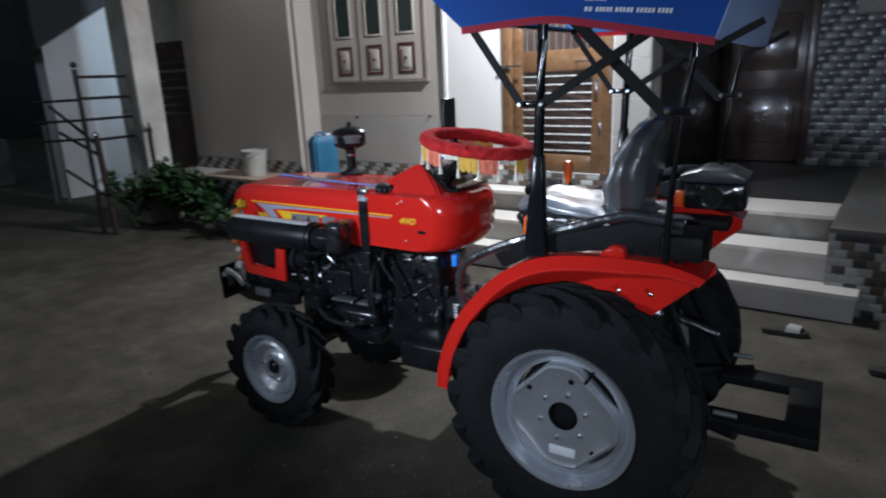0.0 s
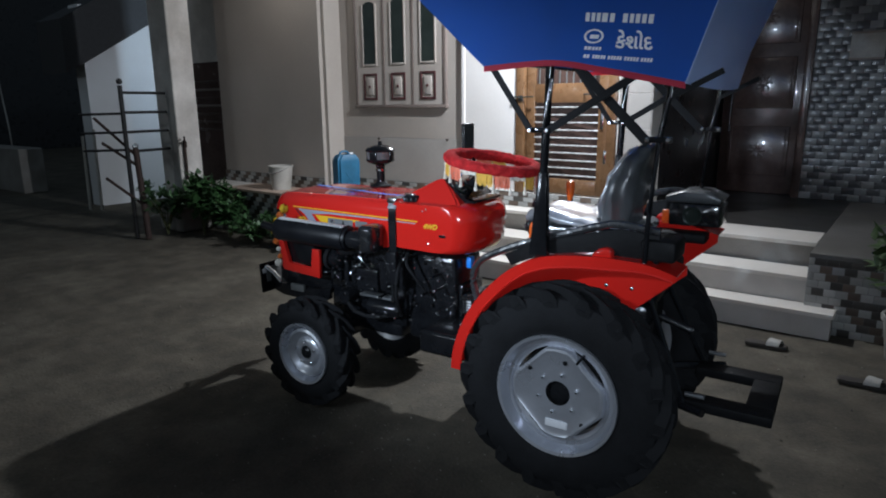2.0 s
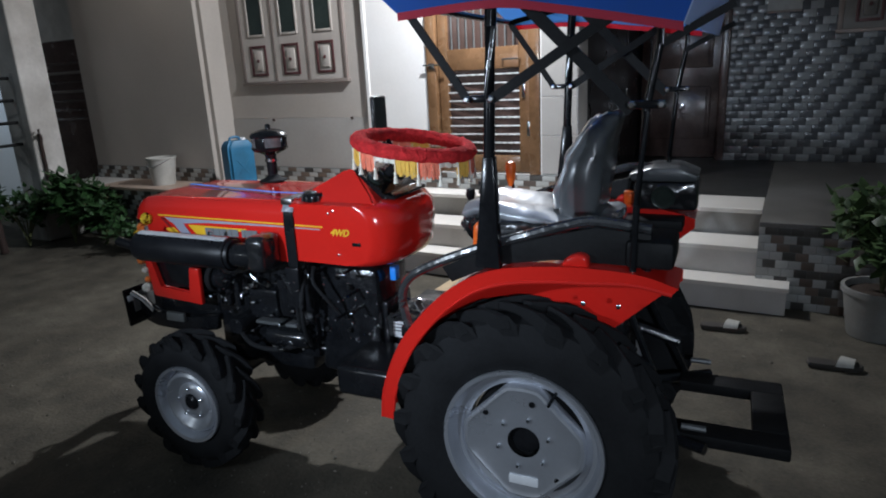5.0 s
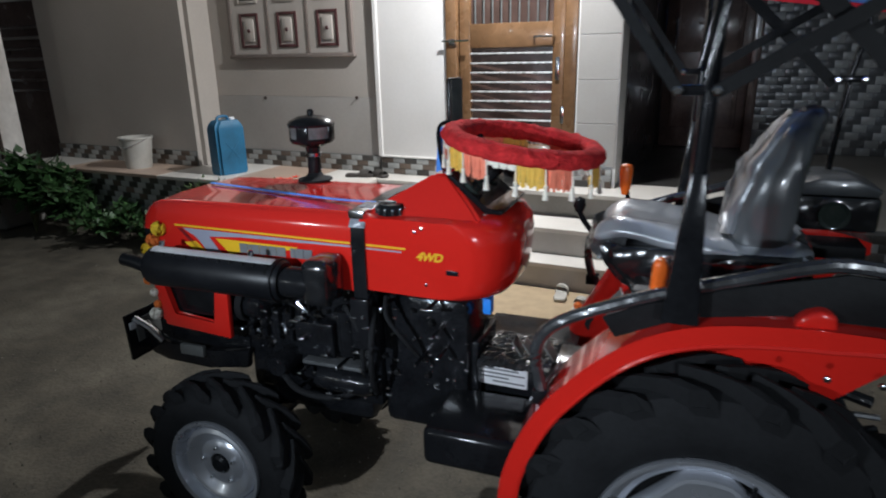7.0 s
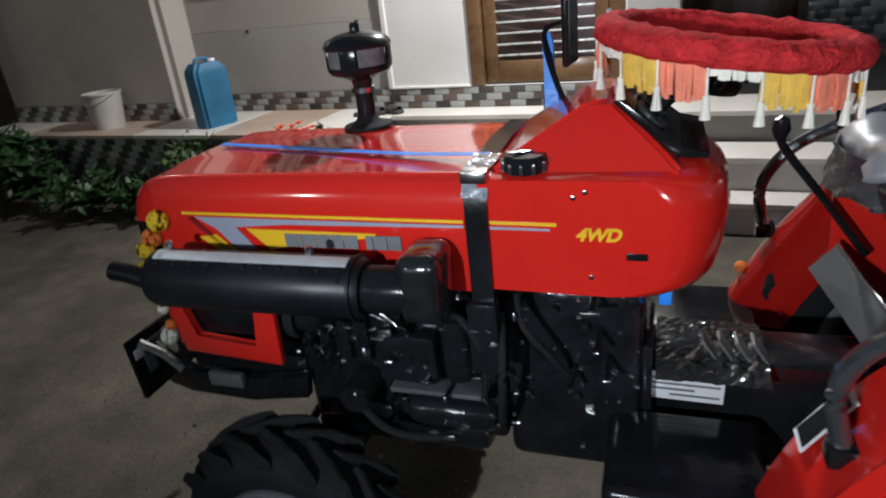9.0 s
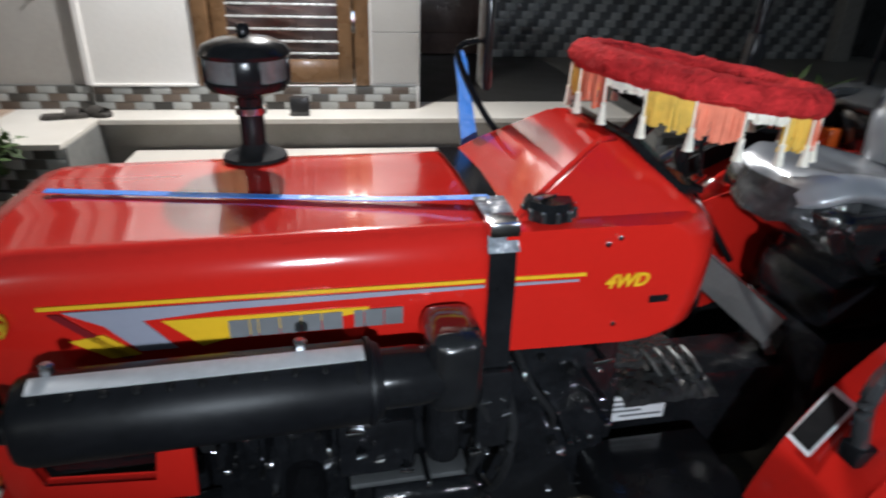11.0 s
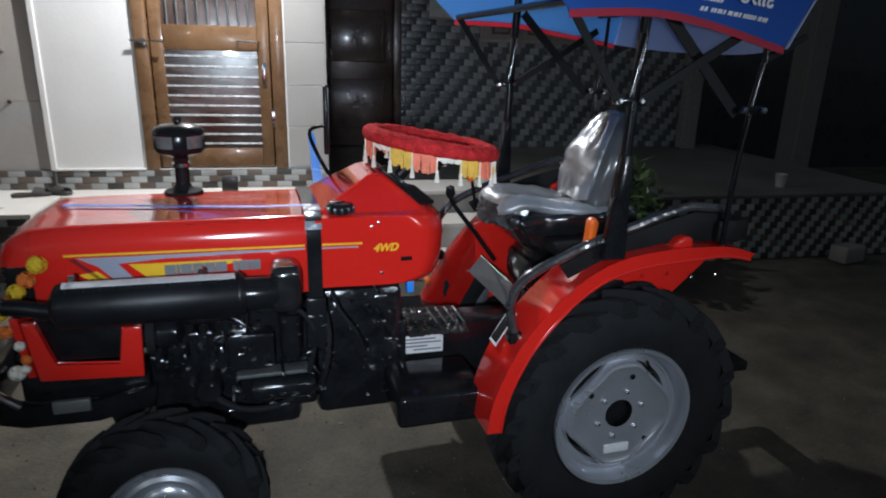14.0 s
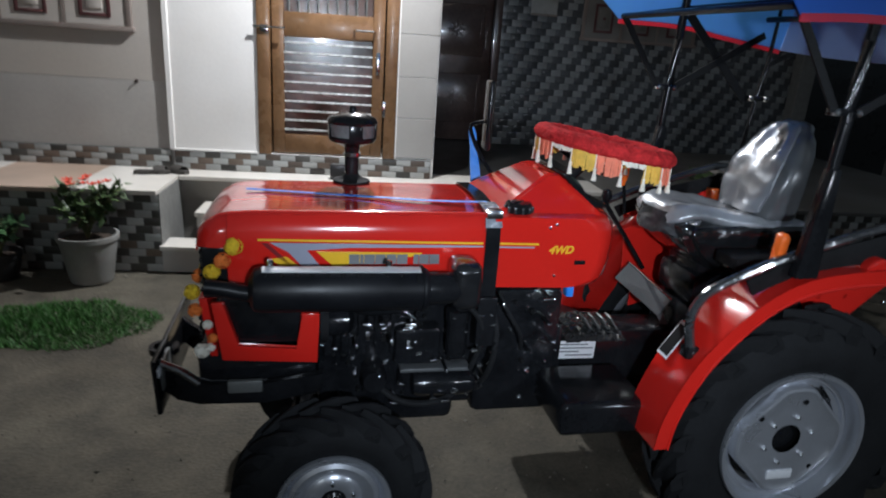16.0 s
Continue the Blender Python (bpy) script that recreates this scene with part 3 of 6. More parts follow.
def shutter_window(name, m, label, paint):
    w = base(name, m, label, "window", kind="structure")
    f = G - 0.03
    part("window_frame", box(box(B(WX0, WX0 + 0.04, f, G + 0.1, WZ0, WZ1, bev=0.004), WX1 - 0.04, WX1, f, G + 0.1, WZ0, WZ1, bev=0.004), WX0 + 0.04, WX1 - 0.04, f, G + 0.1, WZ1 - 0.04, WZ1, bev=0.004), SHUTFRAME, w, "taupe painted frame")
    part("window_sill", B(WX0 - 0.01, WX1 + 0.015, f - 0.012, G + 0.1, WZ0 - 0.012, WZ0 + 0.02, bev=0.004), SHUTFRAME, w, "taupe painted sill")
    n, gap = 3, 0.022
    wd = (WX1 - WX0 - 0.08 - gap * (n - 1)) / n
    for k in range(n):
        x0 = WX0 + 0.04 + k * (wd + gap)
        x1, y = x0 + wd, f + 0.006
        leaf = part("shutter", B(x0, x1, y, y + 0.035, WZ0 + 0.02, WZ1 - 0.04, bev=0.005), paint, w, smooth=False)
        if k:
            part("mullion", B(x0 - gap, x0, f, G + 0.09, WZ0 + 0.02, WZ1 - 0.04), SHUTFRAME, w, smooth=False)
        # arched pane
        a, b, z0, z1 = x0 + 0.105, x1 - 0.105, 1.96, 2.56
        pts = [(a, z0), (b, z0), (b, z1)] + [((a + b) / 2 + (b - a) / 2 * math.cos(t), z1 + 0.05 * math.sin(t)) for t in np.linspace(0.3, math.pi - 0.3, 7)] + [(a, z1)]
        part("pane", prism(bmesh.new(), pts, y - 0.004, y + 0.003), DARKGLASS, leaf, "dark glass pane")
        rim = bmesh.new()
        box(rim, a - 0.02, a, y - 0.01, y + 0.002, z0 - 0.02, z1 + 0.02, bev=0.003)
        box(rim, b, b + 0.02, y - 0.01, y + 0.002, z0 - 0.02, z1 + 0.02, bev=0.003)
        box(rim, a, b, y - 0.01, y + 0.002, z0 - 0.02, z0, bev=0.003)
        part("beading", rim, paint, leaf)
        # square panel with dark lines
        a, b, z0, z1 = x0 + 0.09, x1 - 0.09, 1.575, 1.86
        sq = bmesh.new()
        for p, q, r, s in ((a, a + 0.025, z0, z1), (b - 0.025, b, z0, z1), (a + 0.025, b - 0.025, z0, z0 + 0.025), (a + 0.025, b - 0.025, z1 - 0.025, z1)):
            box(sq, p, q, y - 0.008, y + 0.002, r, s, bev=0.002)
        part("panel_line", sq, MAROON, leaf, "maroon square outline")
        c = (a + b) / 2
        part("panel", B(a + 0.05, b - 0.05, y - 0.012, y + 0.002, z0 + 0.05, z1 - 0.05, bev=0.008), paint, leaf)
        part("panel_dot", lathe(bmesh.new(), [(0.017, 0), (0.015, -0.008)], 8, "y", (c, y - 0.012, (z0 + z1) / 2), closed=False), MAROON, leaf, "small maroon motif")


shutter_window("window_1", pose(0, 0, 0), "pale shutter window with arched dark panes and square panels", SHUTTER)
shutter_window("window_2", pose(5.13, 2.05, 0.2), "shutter window in the dark tiled wall, shade put in its paint", SHUTTER_SHADED)
plate = base("wall_plate", pose(-0.33, 6.985, 2.0), "pale grey plate fixed to the tiled wall", "plate")
part("plate", B(-0.14, 0.14, -0.012, 0.0, -0.1, 0.16, bev=0.004), WALLPLATE, plate)
for z in (-0.1, 0.14):
    part("plate_rim", B(-0.14, 0.14, -0.02, -0.012, z, z + 0.02, bev=0.003), SHUTFRAME, plate)

# left end: pillar, railing, far house
wall("pillar_porch", B(-7.4, -7.0, 3.86, 4.16, 0.3, 3.3, bev=0.015), PEEL, "peeling white porch pillar", "pillar")
wall("pillar_foot", B(-7.46, -6.95, 3.78, 4.2, 0, 0.3, bev=0.03), GRANITE, "rough stone foot of the porch pillar", "pillar")
wall("wall_far_house", B(-10.3, -10.0, 4.25, 7.5, 0, 3.0), FARWALL, "pale wall of the next house")
eave_roof = turned(prism(bmesh.new(), [(3.9, 2.0), (4.25, 2.2), (5.6, 3.0), (7.5, 3.0), (7.5, 3.7), (5.5, 3.7), (3.9, 2.75)], 9.8, 10.6), Matrix.Rotation(math.pi / 2, 4, "Z"))
wall("eave", eave_roof, SLATEGROUT, "dark eave of the next house", "roof")
# near-black colour puts in the darkness of the gap
wall("wall_gap", B(-10.0, -7.3, 6.5, 6.7, 0, 3.3), DARKSTONE, "near-black wall standing in for the dark gap between the houses")
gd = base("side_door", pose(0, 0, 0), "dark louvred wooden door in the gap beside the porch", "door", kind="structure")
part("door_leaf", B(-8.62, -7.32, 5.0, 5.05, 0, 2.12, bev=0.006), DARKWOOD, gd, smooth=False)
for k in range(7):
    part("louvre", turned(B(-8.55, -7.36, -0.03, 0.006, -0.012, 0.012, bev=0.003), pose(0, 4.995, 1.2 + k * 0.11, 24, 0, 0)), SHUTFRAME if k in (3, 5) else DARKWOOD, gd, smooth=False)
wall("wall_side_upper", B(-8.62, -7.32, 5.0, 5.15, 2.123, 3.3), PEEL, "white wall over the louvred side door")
# added backdrop, tall enough to hide the sky behind the lane
wall("wall_street", B(-26, -25.7, -14, 24, 0, 9), DARKSTONE, "tall dark backdrop added to black out the sky down the lane")
wall("ledge", B(-16.5, -12.6, 4.1, 4.5, 0, 0.8, bev=0.02), GRANITE, "low pale concrete ledge far down the lane", "ledge")
wall("wall_behind", B(-14, 9, -9.2, -9.0, 0, 4.5), WALLG, "dim wall across the yard")


def railing():
    r = base("railing", pose(0, 0, 0), "black iron railing with four rails beside the pillar", "railing")
    part("post", T([(-7.1, 3.28, 0.0), (-7.1, 3.28, 1.76)], 0.025), IRON, r)
    part("knob", lathe(bmesh.new(), [(0.0, 1.84), (0.03, 1.82), (0.034, 1.8), (0.025, 1.775), (0.0, 1.77)], 12, "z", (-7.1, 3.28, 0), closed=False), IRON, r)
    for z in (1.02, 1.24, 1.46, 1.68):
        part("rail", T([(-7.1, 3.28, z), (-7.2, 3.87, z)], 0.016, 8), IRON, r)
    for z in (1.04, 1.24, 1.45):
        part("rail", T([(-7.1, 3.28, z), (-7.5, 2.98, z - 0.01)], 0.014, 8), IRON, r)
    return r


def gate():
    g = base("gate", pose(0, 0, 0), "rusty iron gate frame standing open", "gate")
    part("post", T([(-6.95, 3.34, 0), (-7.06, 3.36, 1.05)], 0.035), RUST, g)
    part("knob", lathe(bmesh.new(), [(0, 0.055), (0.03, 0.035), (0.036, 0.01), (0.02, -0.02)], 10, "z", (-7.06, 3.36, 1.06), closed=False), CHROME, g, "bright round knob")
    for a, b in (((-7.06, 3.35, 0.98), (-7.42, 3.1, 1.4)), ((-7.05, 3.35, 0.86), (-7.34, 3.12, 1.12)), ((-7.0, 3.33, 0.42), (-7.3, 3.1, 0.72))):
        part("bar", T([a, b], 0.018, 8), RUST, g)
    return g


for px, py, h in ((-9.6, 4.05, 1.2), (-9.75, 3.95, 1.1)):
    thing("stake", T([(px, py, 0), (px, py + 0.02, h)], 0.022, 8), BUCKETW, "pale thin stake standing beyond the railing", "stake", "stakes beyond the railing")
railing()
gate()


def water_tap():
    t = base("water_tap", pose(-7.0, 3.92, 0.95), "rusty iron water tap on the side of the pillar", "tap")
    part("pipe", T(curve_pts([(0.03, 0, -0.3), (0.03, 0, 0.0), (0.03, 0, 0.12), (0.06, -0.02, 0.16), (0.14, -0.06, 0.16)], 4), 0.018, 10), RUST, t)
    part("spout", T(curve_pts([(0.12, -0.05, 0.16), (0.17, -0.07, 0.15), (0.185, -0.08, 0.1)], 4), 0.016, 10), RUST, t)
    part("handle", T([(0.07, -0.02, 0.21), (0.19, -0.09, 0.21)], 0.012, 8), RUST, t)
    part("stem", T([(0.13, -0.055, 0.16), (0.13, -0.055, 0.21)], 0.01, 8), RUST, t)


water_tap()
thing("light_pole", T([(-19.0, 5.7, 0.0), (-19.05, 5.7, 0.95), (-19.75, 5.7, 3.6)], 0.06), BUCKETW, "thin pale leaning pole far down the lane", "pole", "poles down the lane")
thing("light_pole", T([(-18.6, 6.1, 0.0), (-18.65, 6.1, 1.0), (-19.0, 6.1, 3.1)], 0.02), BUCKETW, "very thin pale leaning pole far down the lane", "pole", "poles down the lane")


# ---- tractor ----
TR = base("tractor", pose(-0.837, 2.140, 0, 0, 0, 4.63), "new red compact tractor with a blue canopy, parked in the yard", "tractor")


def tread_bar(R, half, h, lead, wide, side):
    """One angled tread bar, at the rearmost point of a tyre whose axle is the y axis."""
    secs = []
    for s in (0.02, 0.35, 0.7, 1.0, 1.12):
        y = side * half * min(s, 1.0) * (1 if s <= 1 else 0.97)
        drop = 0.16 * R * max(s - 0.55, 0) ** 2
        top = R - drop - (0.04 * R if s > 1.05 else 0)
        ang = -lead * s
        w = wide * (0.8 + 0.35 * s) / R
        low = top - h - 0.012
        secs.append([(rr * math.cos(ang + da), y, rr * math.sin(ang + da)) for rr, da in ((low, -w * 0.62), (top, -w * 0.42), (top, w * 0.42), (low, w * 0.62))])
    return loft(bmesh.new(), secs)


def wheel(name, x, y, z, R, half, rim, n, out, label):
    """A wheel in place: out is -1 or 1, the side that its face looks to."""
    h = 0.028 if R > 0.4 else 0.02
    body = R - h
    hub = part(name, lathe(bmesh.new(), [(0.0, -0.03), (0.03, -0.03), (0.046, -0.026), (0.052, -0.015), (0.052, 0.05)] if R > 0.4 else [(0, -0.05), (0.022, -0.05), (0.03, -0.044), (0.034, -0.03), (0.034, 0.05)], 20, "y", (0, 0, 0), closed=False), BLACK, TR, label)
    # built with its face to -y, then turned for the other side
    prof = [(rim, -half * 0.72), (rim + 0.015, -half * 0.86), (rim + (body - rim) * 0.35, -half * 1.0), (rim + (body - rim) * 0.7, -half * 0.98), (body - 0.014, -half * 0.82), (body - 0.002, -half * 0.45), (body, 0)]
    prof = prof + [(r, -yy) for r, yy in prof[-2::-1]]
    tyre = lathe(bmesh.new(), prof, 64)
    part("tyre", tyre, RUBBER, hub, "black rubber tyre with deep bar tread")
    for side in (-1, 1):
        bar = finish(tread_bar(R, half, h, 0.42 if R > 0.4 else 0.5, 0.036 if R > 0.4 else 0.03, side), "tread_bar", RUBBER)
        for k in range(n):
            ob = new("tread_bar", bar)
            ob.parent = hub
            ob.matrix_local = pose(0, 0, 0, 0, 360 * (k + (0.5 if side > 0 else 0)) / n, 0)
    w = half * 0.78
    well = rim - 0.055 if R > 0.4 else rim - 0.03
    rp = [(rim + 0.006, -w - 0.008), (rim + 0.004, -w - 0.016), (rim - 0.008, -w - 0.012), (rim - 0.014, -w + 0.012), (rim - 0.022, -w + 0.022), (rim - 0.024, -w + 0.03), (rim - 0.036, -w + 0.03), (rim - 0.04, -w + 0.038), (well, -w + 0.044), (well, w - 0.044), (rim - 0.02, w - 0.01), (rim + 0.006, w), (rim + 0.008, w - 0.02), (well + 0.006, w - 0.05), (well + 0.006, -w + 0.05), (rim - 0.008, -w + 0.03)]
    part("rim", lathe(bmesh.new(), rp, 64), SILVER, hub, "silver painted steel rim")
    if R > 0.4:
        pts = []
        for k in range(72):
            a = 2 * math.pi * k / 72
            r = rim - 0.052
            near = min(abs(((a - math.pi / 4 + math.pi / 4) % (math.pi / 2)) - math.pi / 4), 9)
            if near < 0.5:
                r = (rim - 0.052) * math.cos(0.5) / math.cos(near)
            pts.append((r * math.cos(a), r * math.sin(a)))
        disc = bmesh.new()
        rnd = [((rim - 0.052) * math.cos(2 * math.pi * k / 72), (rim - 0.052) * math.sin(2 * math.pi * k / 72)) for k in range(72)]
        lo = [[(px * k, yy, pz * k) for px, pz in (pts if k > 0.7 else rnd)] for k, yy in ((0.985, -0.018), (1.0, -0.05), (0.975, -0.06), (0.93, -0.062), (0.86, -0.055), (0.5, -0.05), (0.265, -0.048))]
        loft(disc, lo, cap=False)
        part("wheel_disc", disc, SILVER, hub, "silver wheel disc with four flats")
        part("drum", lathe(bmesh.new(), [(0.0, -0.008), (0.176, -0.006), (0.18, 0.0), (0.18, 0.06), (0.0, 0.06)], 40, "y", (0, 0, 0), closed=False), MATTE, hub, "black brake drum behind the disc")
        bolts, br, by = 6, 0.082, -0.048
        part("sticker", B(-0.045, 0.045, -0.057, -0.052, -0.142, -0.112, bev=0.001), WHITE, hub, "small white printed sticker")
        part("valve", T([(0.095, -0.03, 0.17), (0.085, -0.08, 0.152)], 0.005, 8), BLACK, hub)
        for sx, sz in ((0.03, 0.135), (0.105, -0.105), (-0.115, 0.085)):
            part("disc_hole", lathe(bmesh.new(), [(0.009, -0.0585), (0.009, -0.048)], 12, "y", (sx, 0, sz), closed=False), BLACK, hub)
    else:
        dp = [(rim - 0.022, -0.02), (rim - 0.03, -0.044), (rim - 0.042, -0.05), (rim - 0.052, -0.046), (rim - 0.068, -0.03), (rim - 0.078, -0.026), (rim - 0.086, -0.034), (0.05, -0.04), (0.036, -0.038), (0.036, -0.02), (rim - 0.03, -0.012)]
        part("wheel_disc", lathe(bmesh.new(), dp, 48), SILVER, hub, "silver dished wheel disc")
        bolts, br, by = 5, 0.06, -0.038
    for k in range(bolts):
        a = 2 * math.pi * (k + 0.3) / bolts
        part("bolt", bolt(bmesh.new(), (br * math.cos(a), by, br * math.sin(a)), 0.0065, 0.011), ZINC, hub)
    hub.matrix_local = pose(x, y, z, 0, 0, 0 if out < 0 else 180)
    return hub


wheel("rear_wheel", 0, -0.406, 0.43, 0.434, 0.088, 0.242, 18, -1, "rear wheel with a big lugged tyre")
wheel("rear_wheel", 0, 0.406, 0.43, 0.434, 0.088, 0.242, 18, 1, "rear wheel with a big lugged tyre")
wheel("front_wheel", -1.405, -0.362, 0.284, 0.286, 0.07, 0.158, 15, -1, "front wheel with a small lugged tyre")
wheel("front_wheel", -1.405, 0.362, 0.284, 0.286, 0.07, 0.158, 15, 1, "front wheel with a small lugged tyre")


# bonnet
def bonnet_loop(x, top, bottom, half):
    d = top - 1.09
    side = [(half, bottom), (half + 0.004, max(bottom, 0.92)), (half + 0.004, max(bottom, 0.985)), (half, 1.03 + d), (half - 0.008, 1.058 + d), (half - 0.022, 1.078 + d), (half - 0.034, 1.083 + d), (half - 0.05, 1.080 + d), (0.08, 1.088 + d)]
    return [(x, -y, z) for y, z in side] + [(x, y, z) for y, z in side[::-1]]


hb = bmesh.new()
rows = [(-1.69, 1.085, 0.855, 0.222), (-1.62, 1.09, 0.855, 0.222), (-1.3, 1.092, 0.855, 0.223), (-1.05, 1.092, 0.855, 0.223), (-0.95, 1.092, 0.855, 0.223)]
loft(hb, [bonnet_loop(*r) for r in rows])
bonnet = part("bonnet", hb, RED, TR, "glossy red bonnet")
nb = bmesh.new()
loft(nb, [bonnet_loop(x, t, 0.985, h) for x, t, h in ((-1.775, 1.025, 0.19), (-1.765, 1.04, 0.205), (-1.745, 1.06, 0.215), (-1.715, 1.078, 0.22), (-1.691, 1.084, 0.222))])
part("bonnet_nose", nb, RED, TR, "rounded red nose of the bonnet")
gr = B(-1.76, -1.692, -0.212, 0.212, 0.835, 0.984, bev=0.006)
grille = part("grille", gr, BLACK, TR, "black front grille")
for k in range(6):
    part("grille_bar", B(-1.768, -1.755, -0.2, 0.2, 0.85 + k * 0.022, 0.858 + k * 0.022, bev=0.002), CASTIRON, grille)
# headlamps sit in the grille
for s in (-1, 1):
    part("headlamp", lathe(bmesh.new(), [(0.0, -0.012), (0.04, -0.008), (0.05, 0.0), (0.052, 0.02)], 20, "x", (-1.765, s * 0.12, 0.92), closed=False), DARKGLASS, grille, "round headlamp")

# cowl with the fuel tank, its flanks rising to a peak before the dash
cw = bmesh.new()
secs = []
for u in np.linspace(-1, 1, 27):
    q = math.sin(u * math.pi / 2)
    y = 0.226 * q
    k = 0.11 * max(1 - abs(q) ** 3, 0) ** 0.62
    e = 0.012 * abs(q) ** 6
    secs.append([(-0.948, y, 0.853 + e), (-0.72 + k, y, 0.848 + e), (-0.685 + k, y, 0.851 + e), (-0.657 + k, y, 0.863 + e), (-0.64 + k, y, 0.885), (-0.63 + k, y, 0.93), (-0.625 + k, y, 1.0), (-0.632 + k, y, 1.045 - e), (-0.65 + k * 0.9, y, 1.075 - e), (-0.68 + k * 0.8, y, 1.09 - e), (-0.8, y, 1.092 - e), (-0.948, y, 1.092 - e)])
loft(cw, secs)
cowl = part("cowl", cw, RED, TR, "red cowl with a rounded back")
wd = bmesh.new()
loft(wd, [[(-0.945, -0.205, 1.08), (-0.945, 0.205, 1.08), (-0.6, 0.2, 1.08), (-0.6, -0.2, 1.08)], [(-0.90, -0.185, 1.112), (-0.90, 0.185, 1.112), (-0.635, 0.165, 1.112), (-0.635, -0.165, 1.112)], [(-0.765, -0.115, 1.19), (-0.765, 0.115, 1.19), (-0.725, 0.105, 1.19), (-0.725, -0.105, 1.19)]])
bmesh.ops.bevel(wd, geom=wd.edges[:], offset=0.008, segments=2, affect="EDGES")
part("cowl_peak", wd, RED, cowl, "red peak before the dash")
part("dash", prism(bmesh.new(), [(-0.72, 1.188), (-0.615, 1.088), (-0.56, 1.088), (-0.56, 1.1), (-0.605, 1.105), (-0.712, 1.198)], -0.13, 0.13, bev=0.003), BLACK, cowl, "sloping black dash panel")
for y in (-0.1, 0.0, 0.1):
    part("gauge", turned(lathe(bmesh.new(), [(0.034, 0), (0.034, 0.008), (0.028, 0.010), (0.0, 0.009)], 20, "z", (0, 0, 0), closed=False), pose(-0.66, y * 0.85, 1.152, 0, 44, 0)), DARKGLASS, cowl, "round gauge")
part("fuel_cap", lathe(bmesh.new(), [(0.03, -0.012), (0.03, 0.004), (0.04, 0.008), (0.042, 0.028), (0.036, 0.038), (0.0, 0.04)], 14, "z", (-0.868, -0.18, 1.078), closed=False), BLACK, cowl, "black ribbed fuel cap in clear film")
for k in range(12):
    a = math.pi * k / 6
    part("cap_rib", B(-0.868 + 0.042 * math.cos(a) - 0.004, -0.868 + 0.042 * math.cos(a) + 0.004, -0.18 + 0.042 * math.sin(a) - 0.004, -0.18 + 0.042 * math.sin(a) + 0.004, 1.088, 1.107, bev=0.0015), WRAP, cowl)
part("cap_hasp", turned(B(-0.035, 0.035, -0.006, 0.006, 0, 0.004, bev=0.001), pose(-0.868, -0.18, 1.118, 6, 4, 35)), CHROME, cowl, "bright strip across the fuel cap")
part("cowl_slot", B(-0.69, -0.655, -0.2285, -0.21, 0.935, 0.948, bev=0.001), BLACK, cowl)
for px, pz in ((-0.78, 1.05), (-0.76, 1.06), (-0.75, 0.9)):
    part("rivet", bolt(bmesh.new(), (px, -0.226, pz), 0.005, 0.003), CHROME, cowl)

# black strap round the back of the bonnet
sp = bmesh.new()
path = [(-0.235, 0.70), (-0.234, 0.86), (-0.234, 1.0), (-0.231, 1.045), (-0.218, 1.072), (-0.196, 1.091), (-0.14, 1.095), (0, 1.103), (0.14, 1.095), (0.196, 1.091), (0.218, 1.072), (0.231, 1.045), (0.234, 1.0), (0.234, 0.86)]
sheet(sp, [(-0.975, y, z) for y, z in path], [(-0.932, y, z) for y, z in path], 0.004)
part("strap", sp, BLACK, TR, "black strap round the bonnet")
film = bmesh.new()
fpath = [(-0.2345, 1.051), (-0.2215, 1.076), (-0.198, 1.0945), (-0.165, 1.099), (-0.12, 1.1)]
sheet(film, [(-0.979 + 0.003 * math.sin(7 * k), y, z) for k, (y, z) in enumerate(fpath)], [(-0.928 + 0.003 * math.sin(5 * k), y, z) for k, (y, z) in enumerate(fpath)], 0.002)
part("strap_film", film, GLARE, TR, "clear film over the strap, its glare put in as pale colour")
part("strap_buckle", B(-0.978, -0.929, -0.235, -0.19, 1.076, 1.1, bev=0.004), CHROME, TR, "shiny wrapped buckle on the strap")
part("strap_bracket", B(-0.985, -0.925, -0.25, -0.22, 0.68, 0.84, bev=0.006), BLACK, TR)


# decals on the bonnet side
def decal(name, pts, material, label=""):
    for s in (-1, 1):
        y = s * 0.2285
        part(name, prism(bmesh.new(), pts, y - 0.001, y + 0.001), material, bonnet, label, smooth=False)


decal("stripe", [(-1.61, 1.013), (-0.98, 1.005), (-0.98, 0.999), (-1.61, 1.007)], DECAL_Y, "thin yellow stripe")
decal("stripe", [(-1.58, 1.002), (-0.98, 0.995), (-0.98, 0.990), (-1.36, 0.988), (-1.48, 0.98), (-1.44, 0.93), (-1.49, 0.93), (-1.53, 0.975)], DECAL_G, "grey flash")
decal("stripe", [(-1.6, 1.0), (-1.585, 1.0), (-1.5, 0.92), (-1.515, 0.92)], DECAL_D, "dark red flash")
decal("stripe", [(-1.58, 0.955), (-1.535, 0.962), (-1.49, 0.925), (-1.53, 0.922)], DECAL_Y, "yellow flash")
decal("stripe", [(-1.455, 0.977), (-1.16, 0.973), (-1.16, 0.966), (-1.375, 0.937), (-1.405, 0.93)], DECAL_Y, "yellow panel behind the lettering")
